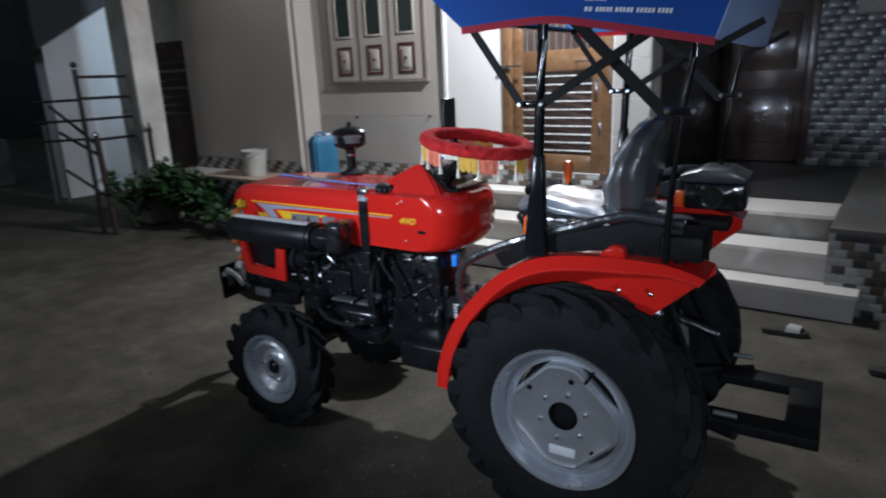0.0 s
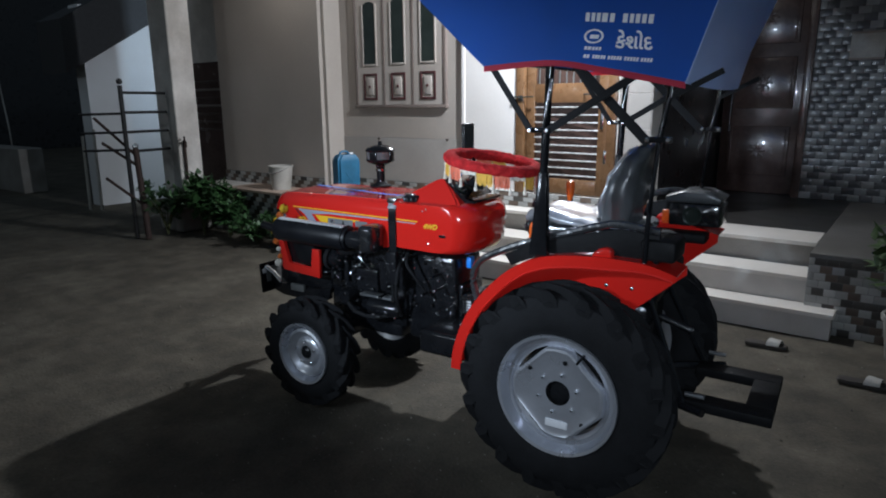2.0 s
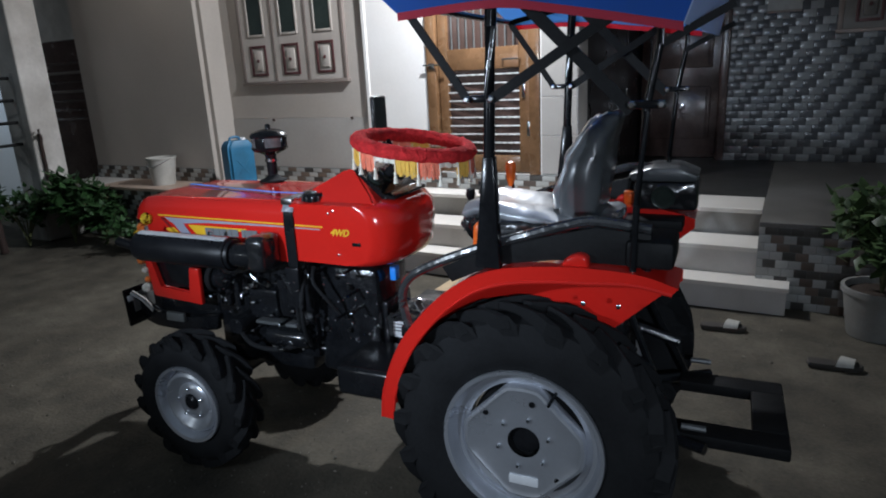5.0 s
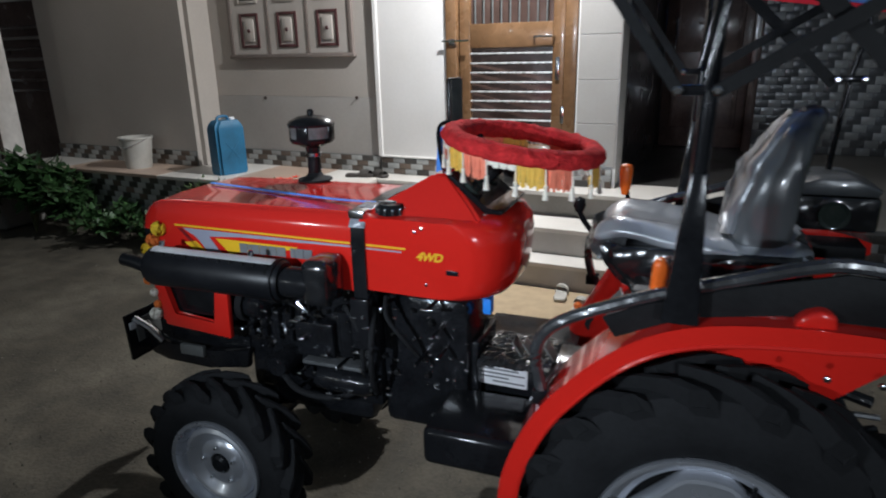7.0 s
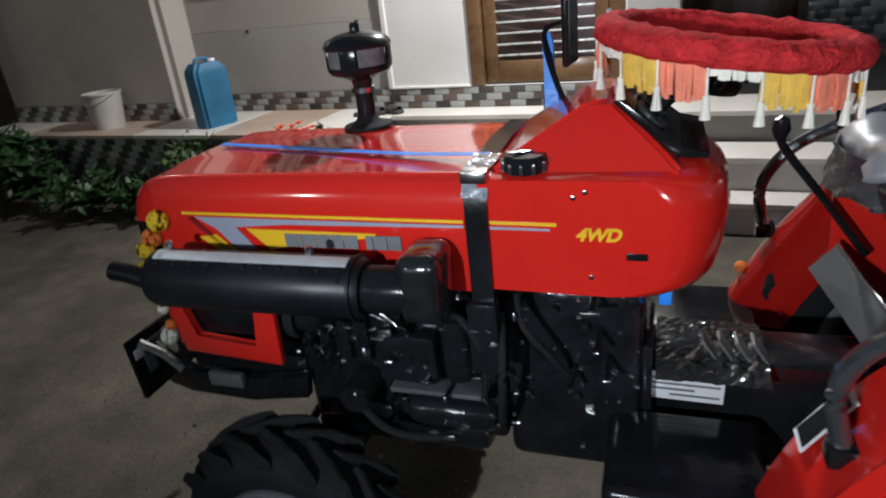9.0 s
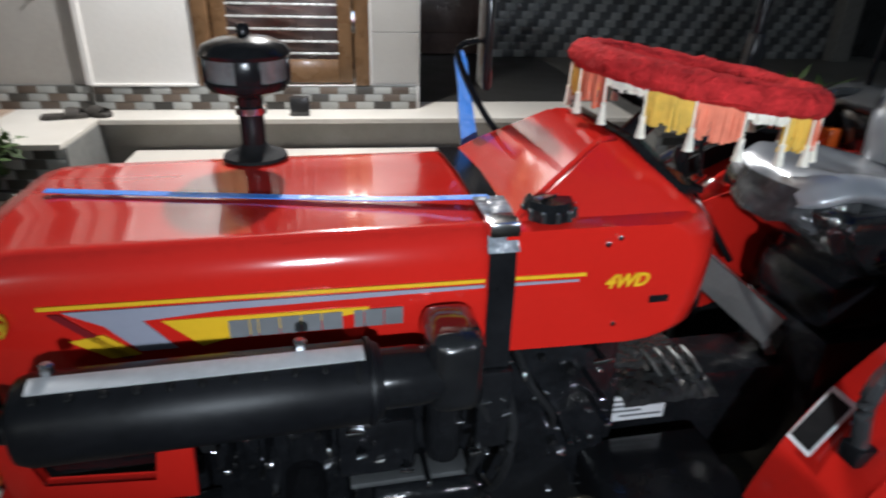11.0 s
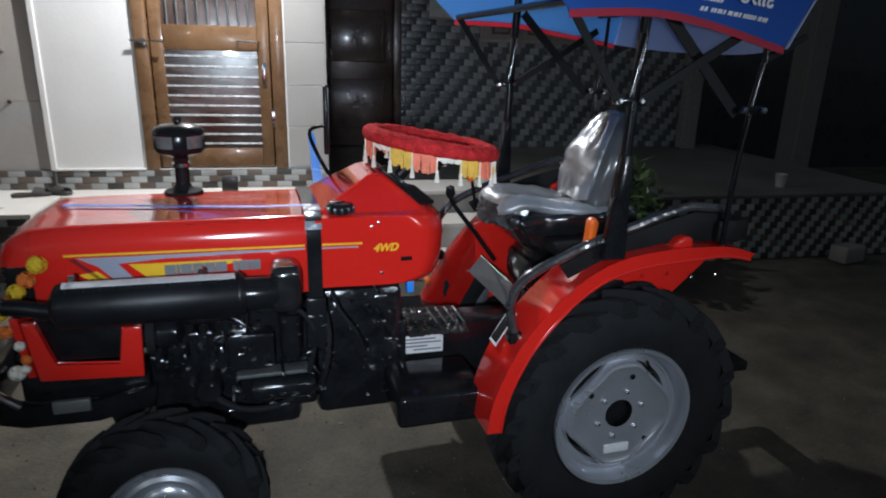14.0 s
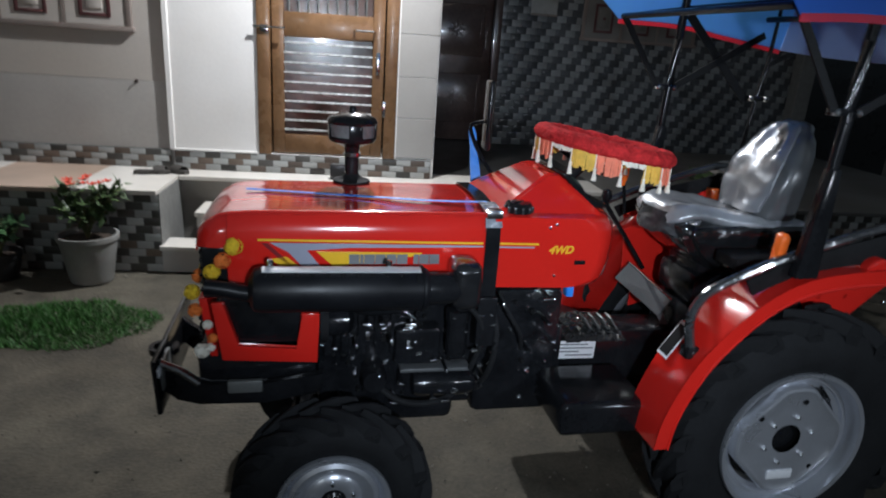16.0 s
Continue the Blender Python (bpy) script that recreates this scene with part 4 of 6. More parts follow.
for s in (-1, 1):
    y = s * 0.2300
    x = -1.365
    for w in (0.030, 0.012, 0.031, 0.031, 0.030, 0.032, -0.016, 0.016, 0.030, 0.030):
        if w > 0:
            part("letter_block", B(x, x + w - 0.0015, y - 0.001, y + 0.001, 0.94, 0.969), INK, bonnet, "grey block in place of lettering", smooth=False)
        x += abs(w)
    part("stripe", prism(bmesh.new(), [(-0.93, 1.004), (-0.81, 1.002), (-0.81, 0.996), (-0.93, 0.998)], s * 0.227 - 0.001, s * 0.227 + 0.001), DECAL_Y, cowl, "thin yellow stripe", smooth=False)
    part("stripe", prism(bmesh.new(), [(-0.93, 0.993), (-0.822, 0.991), (-0.822, 0.987), (-0.93, 0.988)], s * 0.227 - 0.001, s * 0.227 + 0.001), DECAL_G, cowl, "thin grey stripe", smooth=False)


def words(text, size, m, material, parent, label, shear=0.0, bold=0.0):
    cu = bpy.data.curves.new("lettering", "FONT")
    cu.body, cu.size, cu.shear, cu.extrude, cu.offset = text, size, shear, 0.001, bold
    cu.align_x, cu.align_y = "CENTER", "CENTER"
    tmp = new("lettering_source", cu)
    bpy.context.view_layer.update()
    me = bpy.data.meshes.new_from_object(tmp.evaluated_get(bpy.context.evaluated_depsgraph_get()))
    bpy.data.objects.remove(tmp)
    me.materials.clear()
    me.materials.append(material)
    ob = new("lettering", me)
    ob.parent = parent
    ob.matrix_local = m
    return tagged(ob, label)


words("4WD", 0.033, pose(-0.739, -0.2285, 0.981, 90, 0, 0), DECAL_Y, cowl, "yellow lettering 4WD", 0.3, 0.0012)
words("4WD", 0.036, pose(-0.772, 0.2285, 0.991, 90, 0, 180), DECAL_Y, cowl, "yellow lettering 4WD", 0.3, 0.0012)

# lower red guard of the radiator
for s in (-1, 1):
    g = bmesh.new()
    y0, y1 = (s * 0.225, s * 0.205)
    prism(g, [(-1.74, 0.825), (-1.705, 0.825), (-1.672, 0.69), (-1.506, 0.675), (-1.497, 0.79), (-1.444, 0.787), (-1.45, 0.632), (-1.715, 0.648)], min(y0, y1), max(y0, y1), bev=0.004)
    part("side_guard", g, RED, TR, "red U-shaped radiator guard")
part("radiator_screen", B(-1.715, -1.5, -0.2, 0.2, 0.69, 0.84, bev=0.004), CASTIRON, TR, "black radiator screen")
part("lower_grille", prism(bmesh.new(), [(-1.775, 0.83), (-1.752, 0.83), (-1.73, 0.65), (-1.75, 0.65)], -0.2, 0.2, bev=0.003), RED, TR, "red lower grille")
for k in range(4):
    part("grille_bar", B(-1.782, -1.772, -0.17, 0.17, 0.69 + k * 0.03, 0.706 + k * 0.03, bev=0.002), BLACK, TR)

# muffler with its shield, tail pipe and elbow
mf = lathe(bmesh.new(), [(0.0, -1.63), (0.03, -1.628), (0.056, -1.615), (0.061, -1.6), (0.061, -1.17), (0.054, -1.155), (0.0, -1.15)], 28, "x", (0, -0.278, 0.892), closed=False)
muffler = part("muffler", mf, STOVE, TR, "black muffler along the bonnet")
sh = bmesh.new()
arc = [math.radians(a) for a in range(64, 89, 4)]
sheet(sh, [(-1.595, -0.278 - 0.0645 * math.cos(a), 0.892 + 0.0645 * math.sin(a)) for a in arc], [(-1.18, -0.278 - 0.0645 * math.cos(a), 0.892 + 0.0645 * math.sin(a)) for a in arc], 0.003)
part("heat_shield", sh, SHIELD_SHINE, muffler, "bare steel heat shield strip, its shine put in as pale colour")
for k in range(10):
    x = -1.585 + k * 0.039
    a = math.radians(57)
    part("louvre", turned(lathe(bmesh.new(), [(0.0065, -0.002), (0.0062, 0.002), (0.004, 0.004), (0.0, 0.0045)], 10, "z", (0, 0, 0), closed=False), pose(x, -0.278 - 0.061 * math.cos(a), 0.892 + 0.061 * math.sin(a), 33, 0, 0)), MATTE, muffler)
part("slot", turned(B(-0.004, 0.004, -0.016, 0.016, -0.003, 0.001, bev=0.001), pose(-1.19, -0.278 - 0.061 * math.cos(0.85), 0.892 + 0.061 * math.sin(0.85), 41, 0, 0)), MATTE, muffler)
part("muffler_flange", lathe(bmesh.new(), [(0.058, -1.176), (0.0645, -1.174), (0.0645, -1.168), (0.058, -1.166)], 28, "x", (0, -0.278, 0.892)), STOVE, muffler)
for x in (-1.575, -1.265):
    part("bolt", bolt(bmesh.new(), (x, -0.275, 0.958), 0.009, 0.012, "z", 1), ZINC, muffler)
muffler.matrix_local = pose(-1.15, -0.308, 0.896, 0, 1.5, 3) @ pose(1.15, 0.278, -0.892)
part("elbow", B(-1.085, -1.0, -0.345, -0.225, 0.838, 0.975, bev=0.025, seg=3), SEATFILM, TR, "black exhaust elbow housing wrapped in film")
part("exhaust_joint", lathe(bmesh.new(), [(0.044, -1.168), (0.046, -1.15), (0.046, -1.1), (0.04, -1.06)], 18, "x", (0, -0.304, 0.894), closed=False), BLACK, TR)
part("tail_pipe", T(curve_pts([(-1.6, -0.332, 0.893), (-1.65, -0.331, 0.9), (-1.69, -0.331, 0.909), (-1.735, -0.332, 0.916)]), 0.021, 14), STOVE, TR, "black tail pipe")

# front bumper
bp = bmesh.new()
prism(bp, [(-1.905, 0.655), (-1.893, 0.655), (-1.882, 0.488), (-1.896, 0.488)], -0.235, 0.3, bev=0.003)
bumper = part("bumper", bp, BLACK, TR, "black steel front bumper")
for y in (-0.262, 0.262):
    arm = bmesh.new()
    lower = [(-1.89, 0.53), (-1.855, 0.495), (-1.79, 0.476), (-1.6, 0.474), (-1.44, 0.5)]
    upper = [(-1.43, 0.57), (-1.6, 0.535), (-1.76, 0.538), (-1.83, 0.56), (-1.89, 0.62)]
    prism(arm, lower + upper, y * 0.6 - 0.014, y * 0.6 + 0.014, bev=0.005)
    part("bumper_arm", arm, BLACK, bumper, "curved black side arm of the bumper")
part("bumper_plate", B(-1.892, -1.882, -0.2, -0.09, 0.545, 0.63, bev=0.002), GREYSTEEL, bumper, "grey plate on the bumper")
part("sticker", B(-1.894, -1.885, -0.225, -0.195, 0.6, 0.625, bev=0.001), WHITE, bumper, "small white sticker")
part("bracket", T([(-1.89, -0.2, 0.635), (-1.84, -0.185, 0.6), (-1.79, -0.18, 0.555)], 0.013, 10), ZINC, bumper, "pale tube bracket")
part("towing_eye", lathe(bmesh.new(), [(0.03, -0.01), (0.045, -0.01), (0.045, 0.01), (0.03, 0.01)], 18, "z", (-1.92, 0, 0.58)), BLACK, bumper)
part("front_frame", B(-1.8, -1.45, -0.135, 0.135, 0.52, 0.64, bev=0.02), CASTIRON, TR, "black cast front frame")
part("frame_bracket", B(-1.71, -1.61, -0.19, -0.17, 0.52, 0.56, bev=0.005), GREYSTEEL, TR)

# front axle
part("front_axle", tube(tube(B(-1.47, -1.36, -0.12, 0.12, 0.27, 0.42, bev=0.03), [(-1.415, -0.32, 0.31), (-1.415, 0.32, 0.31)], 0.045, 14), [(-1.4, -0.1, 0.36), (-0.9, 0, 0.42)], 0.028), CASTIRON, TR, "black front axle")
for s in (-1, 1):
    part("hub_carrier", lathe(bmesh.new(), [(0.0, -0.08), (0.05, -0.08), (0.07, -0.03), (0.07, 0.03), (0.05, 0.13), (0, 0.14)], 18, "z", (-1.415, s * 0.3, 0.31), closed=False), CASTIRON, TR)
    part("tie_rod", T([(-1.5, s * 0.3, 0.33), (-1.52, 0, 0.35)], 0.012, 8), CASTIRON, TR)

# engine and its fittings
rng = random.Random(7)
en = B(-1.45, -0.95, -0.135, 0.135, 0.42, 0.86, bev=0.015)
engine = part("engine", en, CASTIRON, TR, "black engine block")
for k in range(5):
    part("cooling_rib", B(-1.43 + k * 0.05, -1.405 + k * 0.05, -0.16, -0.13, 0.62, 0.78, bev=0.004), CASTIRON, engine)
part("oil_pan", B(-1.4, -1.0, -0.11, 0.11, 0.34, 0.44, bev=0.03), CASTIRON, engine)
part("oil_filter", lathe(bmesh.new(), [(0, -0.23), (0.034, -0.23), (0.038, -0.22), (0.038, -0.13)], 18, "y", (-1.28, 0, 0.56), closed=False), BLACK, engine)
part("fuel_filter", lathe(bmesh.new(), [(0, 0.62), (0.03, 0.63), (0.034, 0.66), (0.034, 0.74), (0.038, 0.75), (0.038, 0.78), (0, 0.785)], 18, "z", (-1.03, -0.19, 0), closed=False), BLACK, engine)
part("injection_pump", B(-1.22, -1.08, -0.2, -0.13, 0.6, 0.72, bev=0.012), CASTIRON, engine)
part("starter", lathe(bmesh.new(), [(0, -1.16), (0.036, -1.155), (0.042, -1.13), (0.042, -0.98), (0.03, -0.96), (0, -0.955)], 18, "x", (0, -0.17, 0.52), closed=False), CASTIRON, engine)
part("dynamo", lathe(bmesh.new(), [(0, -1.46), (0.04, -1.455), (0.048, -1.44), (0.048, -1.36), (0.03, -1.345), (0, -1.34)], 18, "x", (0, -0.14, 0.73), closed=False), CASTIRON, engine)
part("fan_belt", lathe(bmesh.new(), [(0.055, -0.012), (0.062, -0.012), (0.062, 0.012), (0.055, 0.012)], 24, "x", (-1.43, -0.14, 0.73)), RUBBER, engine)
part("manifold", T(curve_pts([(-1.36, -0.14, 0.79), (-1.3, -0.21, 0.8), (-1.2, -0.23, 0.82), (-1.1, -0.26, 0.86)]), 0.026, 12), CASTIRON, engine)
for x in (-1.38, -1.28, -1.18):
    part("injector_pipe", T(curve_pts([(x, -0.14, 0.83), (x + 0.03, -0.19, 0.82), (-1.16, -0.2, 0.75), (-1.14, -0.18, 0.71)], 4), 0.004, 6), CHROME if x == -1.28 else BLACK, engine)
for pts, r in (([(-1.03, -0.2, 0.78), (-1.0, -0.24, 0.8), (-0.96, -0.24, 0.72), (-0.98, -0.2, 0.58)], 0.008), ([(-0.93, -0.2, 0.8), (-0.92, -0.25, 0.72), (-0.93, -0.24, 0.6), (-0.95, -0.18, 0.5)], 0.009), ([(-1.3, -0.2, 0.56), (-1.2, -0.24, 0.5), (-1.08, -0.22, 0.48), (-1.0, -0.17, 0.5)], 0.01), ([(-0.9, -0.18, 0.83), (-0.88, -0.22, 0.78), (-0.83, -0.2, 0.7), (-0.8, -0.15, 0.62)], 0.007)):
    part("hose", T(curve_pts(pts, 5), r, 8), RUBBER, engine, "black rubber hose")
for k in range(34):
    x, z = rng.uniform(-1.43, -0.7), rng.uniform(0.45, 0.83)
    y = -0.137 if x < -0.95 else -0.132
    part("bolt", bolt(bmesh.new(), (x, y, z), rng.uniform(0.006, 0.011), rng.uniform(0.008, 0.02)), ZINC if k % 7 == 0 else MATTE, engine, smooth=False)
for x, z, w in ((-1.19, 0.735, 0.03), (-0.98, 0.66, 0.02), (-1.06, 0.49, 0.03)):
    part("fitting", turned(B(-w / 2, w / 2, -0.008, 0.008, -0.004, 0.004, bev=0.002), pose(x, -0.232, z, 0, rng.uniform(-12, 12), 0)), ZINC, engine, "bright metal fitting")
for x, z, an in ((-0.96, 0.60, 60), (-0.93, 0.63, -50)):
    part("clamp", turned(B(-0.018, 0.018, -0.003, 0.003, -0.003, 0.003, bev=0.001), pose(x, -0.242, z, 0, an, 0)), ZINC, engine, "bright wire clamp")
# small bright fittings added where the black engine shows glints
for x, z, w, h in ((-1.307, 0.749, 0.04, 0.01), (-1.264, 0.75, 0.025, 0.008), (-1.177, 0.743, 0.05, 0.024), (-1.18, 0.67, 0.03, 0.01), (-1.234, 0.69, 0.01, 0.035), (-1.337, 0.68, 0.008, 0.022), (-1.4, 0.674, 0.014, 0.014), (-1.1, 0.626, 0.04, 0.008), (-1.06, 0.588, 0.01, 0.02), (-1.198, 0.548, 0.025, 0.01), (-1.215, 0.483, 0.04, 0.01), (-1.097, 0.494, 0.035, 0.008), (-0.753, 0.821, 0.06, 0.014), (-0.742, 0.736, 0.018, 0.008), (-0.724, 0.674, 0.02, 0.01), (-0.795, 0.642, 0.01, 0.01), (-0.946, 0.531, 0.016, 0.01), (-0.896, 0.804, 0.008, 0.03)):
    fb = turned(B(-w * 0.32, w * 0.32, -0.008, 0.0, -h * 0.28, h * 0.28, bev=0.0015), pose(x, -0.22, z, rng.uniform(-18, 4), rng.uniform(-8, 8), rng.uniform(-12, 12)))
    part("stud", T([(x, -0.222, z), (x, -0.13, z)], 0.006, 6), CASTIRON, engine)
    part("fitting", fb, ZINC, engine, "bright metal fitting")
part("mount_rail", B(-1.2, -0.98, -0.2, -0.14, 0.572, 0.585, bev=0.004), DARKSTEEL, engine, "grey mounting rail")

# gearbox, footboards and rear axle
gb = B(-0.95, -0.66, -0.13, 0.13, 0.37, 0.82, bev=0.03)
box(gb, -0.66, -0.1, -0.058, 0.1, 0.36, 0.63, bev=0.025)
gearbox = part("gearbox", gb, CASTIRON, TR, "black gearbox casing")
part("bell_flange", B(-0.665, -0.64, -0.1, 0.1, 0.36, 0.68, bev=0.006), CASTIRON, gearbox)
plate = part("type_plate", turned(B(-0.078, 0.078, -0.003, 0.003, -0.033, 0.033, bev=0.001), pose(-0.574, -0.062, 0.562, 0, 1, 0)), WHITE, gearbox, "white printed type plate", smooth=False)
for k, (a, b) in enumerate(((-0.07, 0.05), (-0.07, 0.07), (-0.07, 0.02), (-0.03, 0.07))):
    part("print_line", turned(B(a, b, -0.0042, -0.003, 0.019 - k * 0.0135, 0.024 - k * 0.0135), pose(-0.574, -0.062, 0.562, 0, 1, 0)), INK, plate, smooth=False)
for k in range(4):
    part("cooling_fin", turned(B(-0.003, 0.003, -0.03, 0.02, -0.028, 0.028, bev=0.001), pose(-0.53 + k * 0.032, -0.03, 0.655, 0, -35, 0)), GREYSTEEL, gearbox)
fl = bmesh.new()
NX, NY = 22, 24
cells = [[fl.verts.new((-0.635 + 0.215 * i / NX, -0.13 + 0.25 * j / NY, 0.634 + 0.012 * abs(noise.noise(Vector((i * 0.42, j * 0.37, 2)))) + 0.006 * abs(noise.noise(Vector((i * 0.95, j * 0.9, 7)))) - 0.012 * (abs(2 * j / NY - 1) ** 4))) for j in range(NY + 1)] for i in range(NX + 1)]
fls = [fl.faces.new((cells[i][j], cells[i + 1][j], cells[i + 1][j + 1], cells[i][j + 1])) for i in range(NX) for j in range(NY)]
bmesh.ops.solidify(fl, geom=fls, thickness=0.002)
part("platform_film", fl, FILM, TR, "crumpled clear film over the foot platform", smooth=False)
ft = B(-0.725, -0.43, -0.36, -0.1, 0.415, 0.53, bev=0.022, seg=3)
part("step_box", ft, BLACK, TR, "black box under the footboard")
part("footboard", B(-0.74, -0.4, 0.17, 0.45, 0.536, 0.544, bev=0.002), BLACK, TR, "black ribbed footboard")
part("step_box", B(-0.75, -0.44, 0.14, 0.46, 0.44, 0.535, bev=0.025), BLACK, TR, "black step box under the footboard")
part("rear_axle", tube(B(-0.2, 0.25, -0.14, 0.14, 0.28, 0.74, bev=0.04), [(0, -0.4, 0.44), (0, 0.4, 0.44)], 0.065, 18), CASTIRON, TR, "black rear axle housing")
part("lift_cover", B(-0.2, 0.28, -0.12, 0.12, 0.74, 0.86, bev=0.03), CASTIRON, TR, "black hydraulic lift cover")
# grey shield plate that slants down beside the seat
sp2 = bmesh.new()
sheet(sp2, [(-0.313, 0.21, 0.725), (-0.248, -0.02, 0.665)], [(-0.263, 0.21, 0.785), (-0.206, -0.02, 0.725)], 0.008)
part("shield_plate", sp2, DARKSTEEL, TR, "grey slanting shield plate")
part("plate_edge", T([(-0.262, 0.21, 0.788), (-0.204, -0.023, 0.727)], 0.004, 6), CHROME, TR)
part("plate_flange", sheet(bmesh.new(), [(-0.248, -0.02, 0.665), (-0.216, -0.02, 0.61)], [(-0.231, -0.02, 0.682), (-0.198, -0.02, 0.625)], 0.006), DARKSTEEL, TR)
part("blue_cap", B(-0.634, -0.608, -0.075, -0.04, 0.765, 0.82, bev=0.004), BLUE, TR, "blue plastic cap")
part("lever", T(curve_pts([(-0.4, 0.2, 1.03), (-0.385, 0.2, 1.0), (-0.303, 0.2, 0.895), (-0.208, 0.2, 0.768)]), 0.009, 8), BLACK, TR, "thin black lever")
part("lever_knob", lathe(bmesh.new(), [(0, 0.03), (0.016, 0.022), (0.02, 0.0), (0.012, -0.02), (0, -0.022)], 12, "z", (-0.402, 0.2, 1.05), closed=False), BLACK, TR)


part("side_lever", T([(-0.25, 0.33, 0.95), (-0.275, 0.33, 1.09)], 0.007, 8), BLACK, TR, "black side lever")
part("side_knob", lathe(bmesh.new(), [(0, 0.05), (0.018, 0.045), (0.022, 0.03), (0.018, -0.02), (0.01, -0.05), (0, -0.052)], 14, "z", (-0.279, 0.33, 1.115), closed=False), INDICATOR, TR, "orange lever knob")


# mudguards
def mudguard(s):
    top = curve_pts([(-0.474, 0, 0.44), (-0.46, 0, 0.54), (-0.41, 0, 0.67), (-0.338, 0, 0.78), (-0.215, 0, 0.902), (-0.08, 0, 0.972), (0.1, 0, 0.998), (0.3, 0, 0.995), (0.415, 0, 0.965)], 4)
    if s > 0:
        top = [p for p in top if p.x > -0.21]
    out, inn = s * 0.478, s * 0.312
    low = []
    for p in top:
        c = Vector((p.x, 0, p.z))
        q = (Vector((0, 0, 0.43)) - c).normalized()
        k = 0.045 if p.x < 0.2 else 0.045 - 0.02 * (p.x - 0.2) / 0.21
        low.append(c + q * k)
    guard = part("mudguard", sheet(bmesh.new(), [(p.x, out, p.z) for p in top], [(p.x, inn, p.z) for p in top], 0.005), RED, TR, "glossy red rear mudguard")
    part("mudguard_lip", sheet(bmesh.new(), [(p.x, out - s * 0.001, p.z) for p in top], [(p.x, out - s * 0.001, p.z) for p in low], 0.005), RED, guard)
    part("mudguard_bead", T([(p.x, out - s * 0.001, p.z) for p in low], 0.005, 6), RED, guard)
    part("mudguard_side", sheet(bmesh.new(), [(p.x, inn, p.z) for p in top], [(p.x, inn, min(p.z - 0.006, 0.47 + (p.x + 0.474) * 0.32 if p.x < 0.1 else 0.65 + (p.x - 0.1) * 0.9)) for p in top], 0.005), RED, guard)
    part("deck", B(-0.2, 0.38, min(s * 0.2, s * 0.308), max(s * 0.2, s * 0.308), 0.94, 0.98, bev=0.008), MATTE, guard, "black deck plate beside the seat")
    # added black sheet stands in for the shade under the open rail
    gap_line = [(-0.25, 0.955), (-0.165, 0.995), (0.0, 1.05), (0.2, 1.1), (0.34, 1.088), (0.34, 1.0), (0.1, 1.004), (-0.08, 0.978), (-0.22, 0.912)]
    part("rail_skirt", prism(bmesh.new(), gap_line, s * 0.428 - 0.004, s * 0.428 + 0.004, bev=0.001), MATTE, guard, "black sheet standing in for the dark gap under the hand rail")
    # hand rail wrapped in film
    up = 0.022 if s > 0 else 0.0
    rail = curve_pts([(-0.378, s * 0.42, 0.735), (-0.398, s * 0.42, 0.83), (-0.376, s * 0.42, 0.898), (-0.31, s * 0.42, 0.945 + up), (-0.165, s * 0.42, 1.008 + up), (0.0, s * 0.42, 1.062 + up), (0.12, s * 0.42, 1.1 + up), (0.2, s * 0.42, 1.115 + up), (0.34, s * 0.42, 1.10 + up)], 5)
    part("hand_rail", T(rail, 0.015, 10), WRAP, guard, "black tubular hand rail wrapped in film")
    part("rail_foot", B(-0.4, -0.355, s * 0.42 - 0.02, s * 0.42 + 0.02, 0.715, 0.75, bev=0.004), BLACK, guard)
    part("rail_post", T([(0.33, s * 0.42, 1.10), (0.33, s * 0.42, 0.98)], 0.012, 8), BLACK, guard)
    # indicator
    if s < 0:
        part("indicator", prism(bmesh.new(), [(-0.160, 0.988), (-0.130, 0.988), (-0.120, 1.078), (-0.134, 1.096), (-0.154, 1.086)], s * 0.40 - 0.018, s * 0.40 + 0.018, bev=0.011, seg=3), INDICATOR, guard, "orange turn indicator")
    part("tail_lamp", prism(bmesh.new(), [(0.11, 0.995), (0.19, 0.995), (0.185, 1.026), (0.16, 1.034), (0.13, 1.022)], s * 0.44 - 0.025, s * 0.44 + 0.025, bev=0.01, seg=3), RED, guard, "red lamp housing on the mudguard")
    part("tail_lens", B(0.152, 0.196, s * 0.4 - 0.022, s * 0.4 + 0.022, 0.995, 1.048, bev=0.008), INDICATOR, guard, "orange tail lens")
    for x in (0.18, 0.271):
        part("bolt", bolt(bmesh.new(), (x, s * 0.479, 0.904), 0.007, 0.006, "y", s), ZINC, guard)
    # label on the front slope
    if s < 0:
        lx0, lz0, lx1, lz1 = -0.418, 0.682, -0.352, 0.785
        a, b = s * 0.317, s * 0.372
        lab = part("warning_label", sheet(bmesh.new(), [(lx0, a, lz0), (lx1, a, lz1)], [(lx0, b, lz0), (lx1, b, lz1)], 0.002), WHITE, guard, "warning label with a pale border", smooth=False)
        part("label_print", sheet(bmesh.new(), [(lx0 + 0.001, a + s * 0.005, lz0 + 0.01), (lx1 - 0.007, a + s * 0.005, lz1 - 0.007)], [(lx0 + 0.001, b - s * 0.005, lz0 + 0.01), (lx1 - 0.007, b - s * 0.005, lz1 - 0.007)], 0.006), MATTE, lab, "dark printed field", smooth=False)
    return guard


mudguard(-1)
far_guard = mudguard(1)
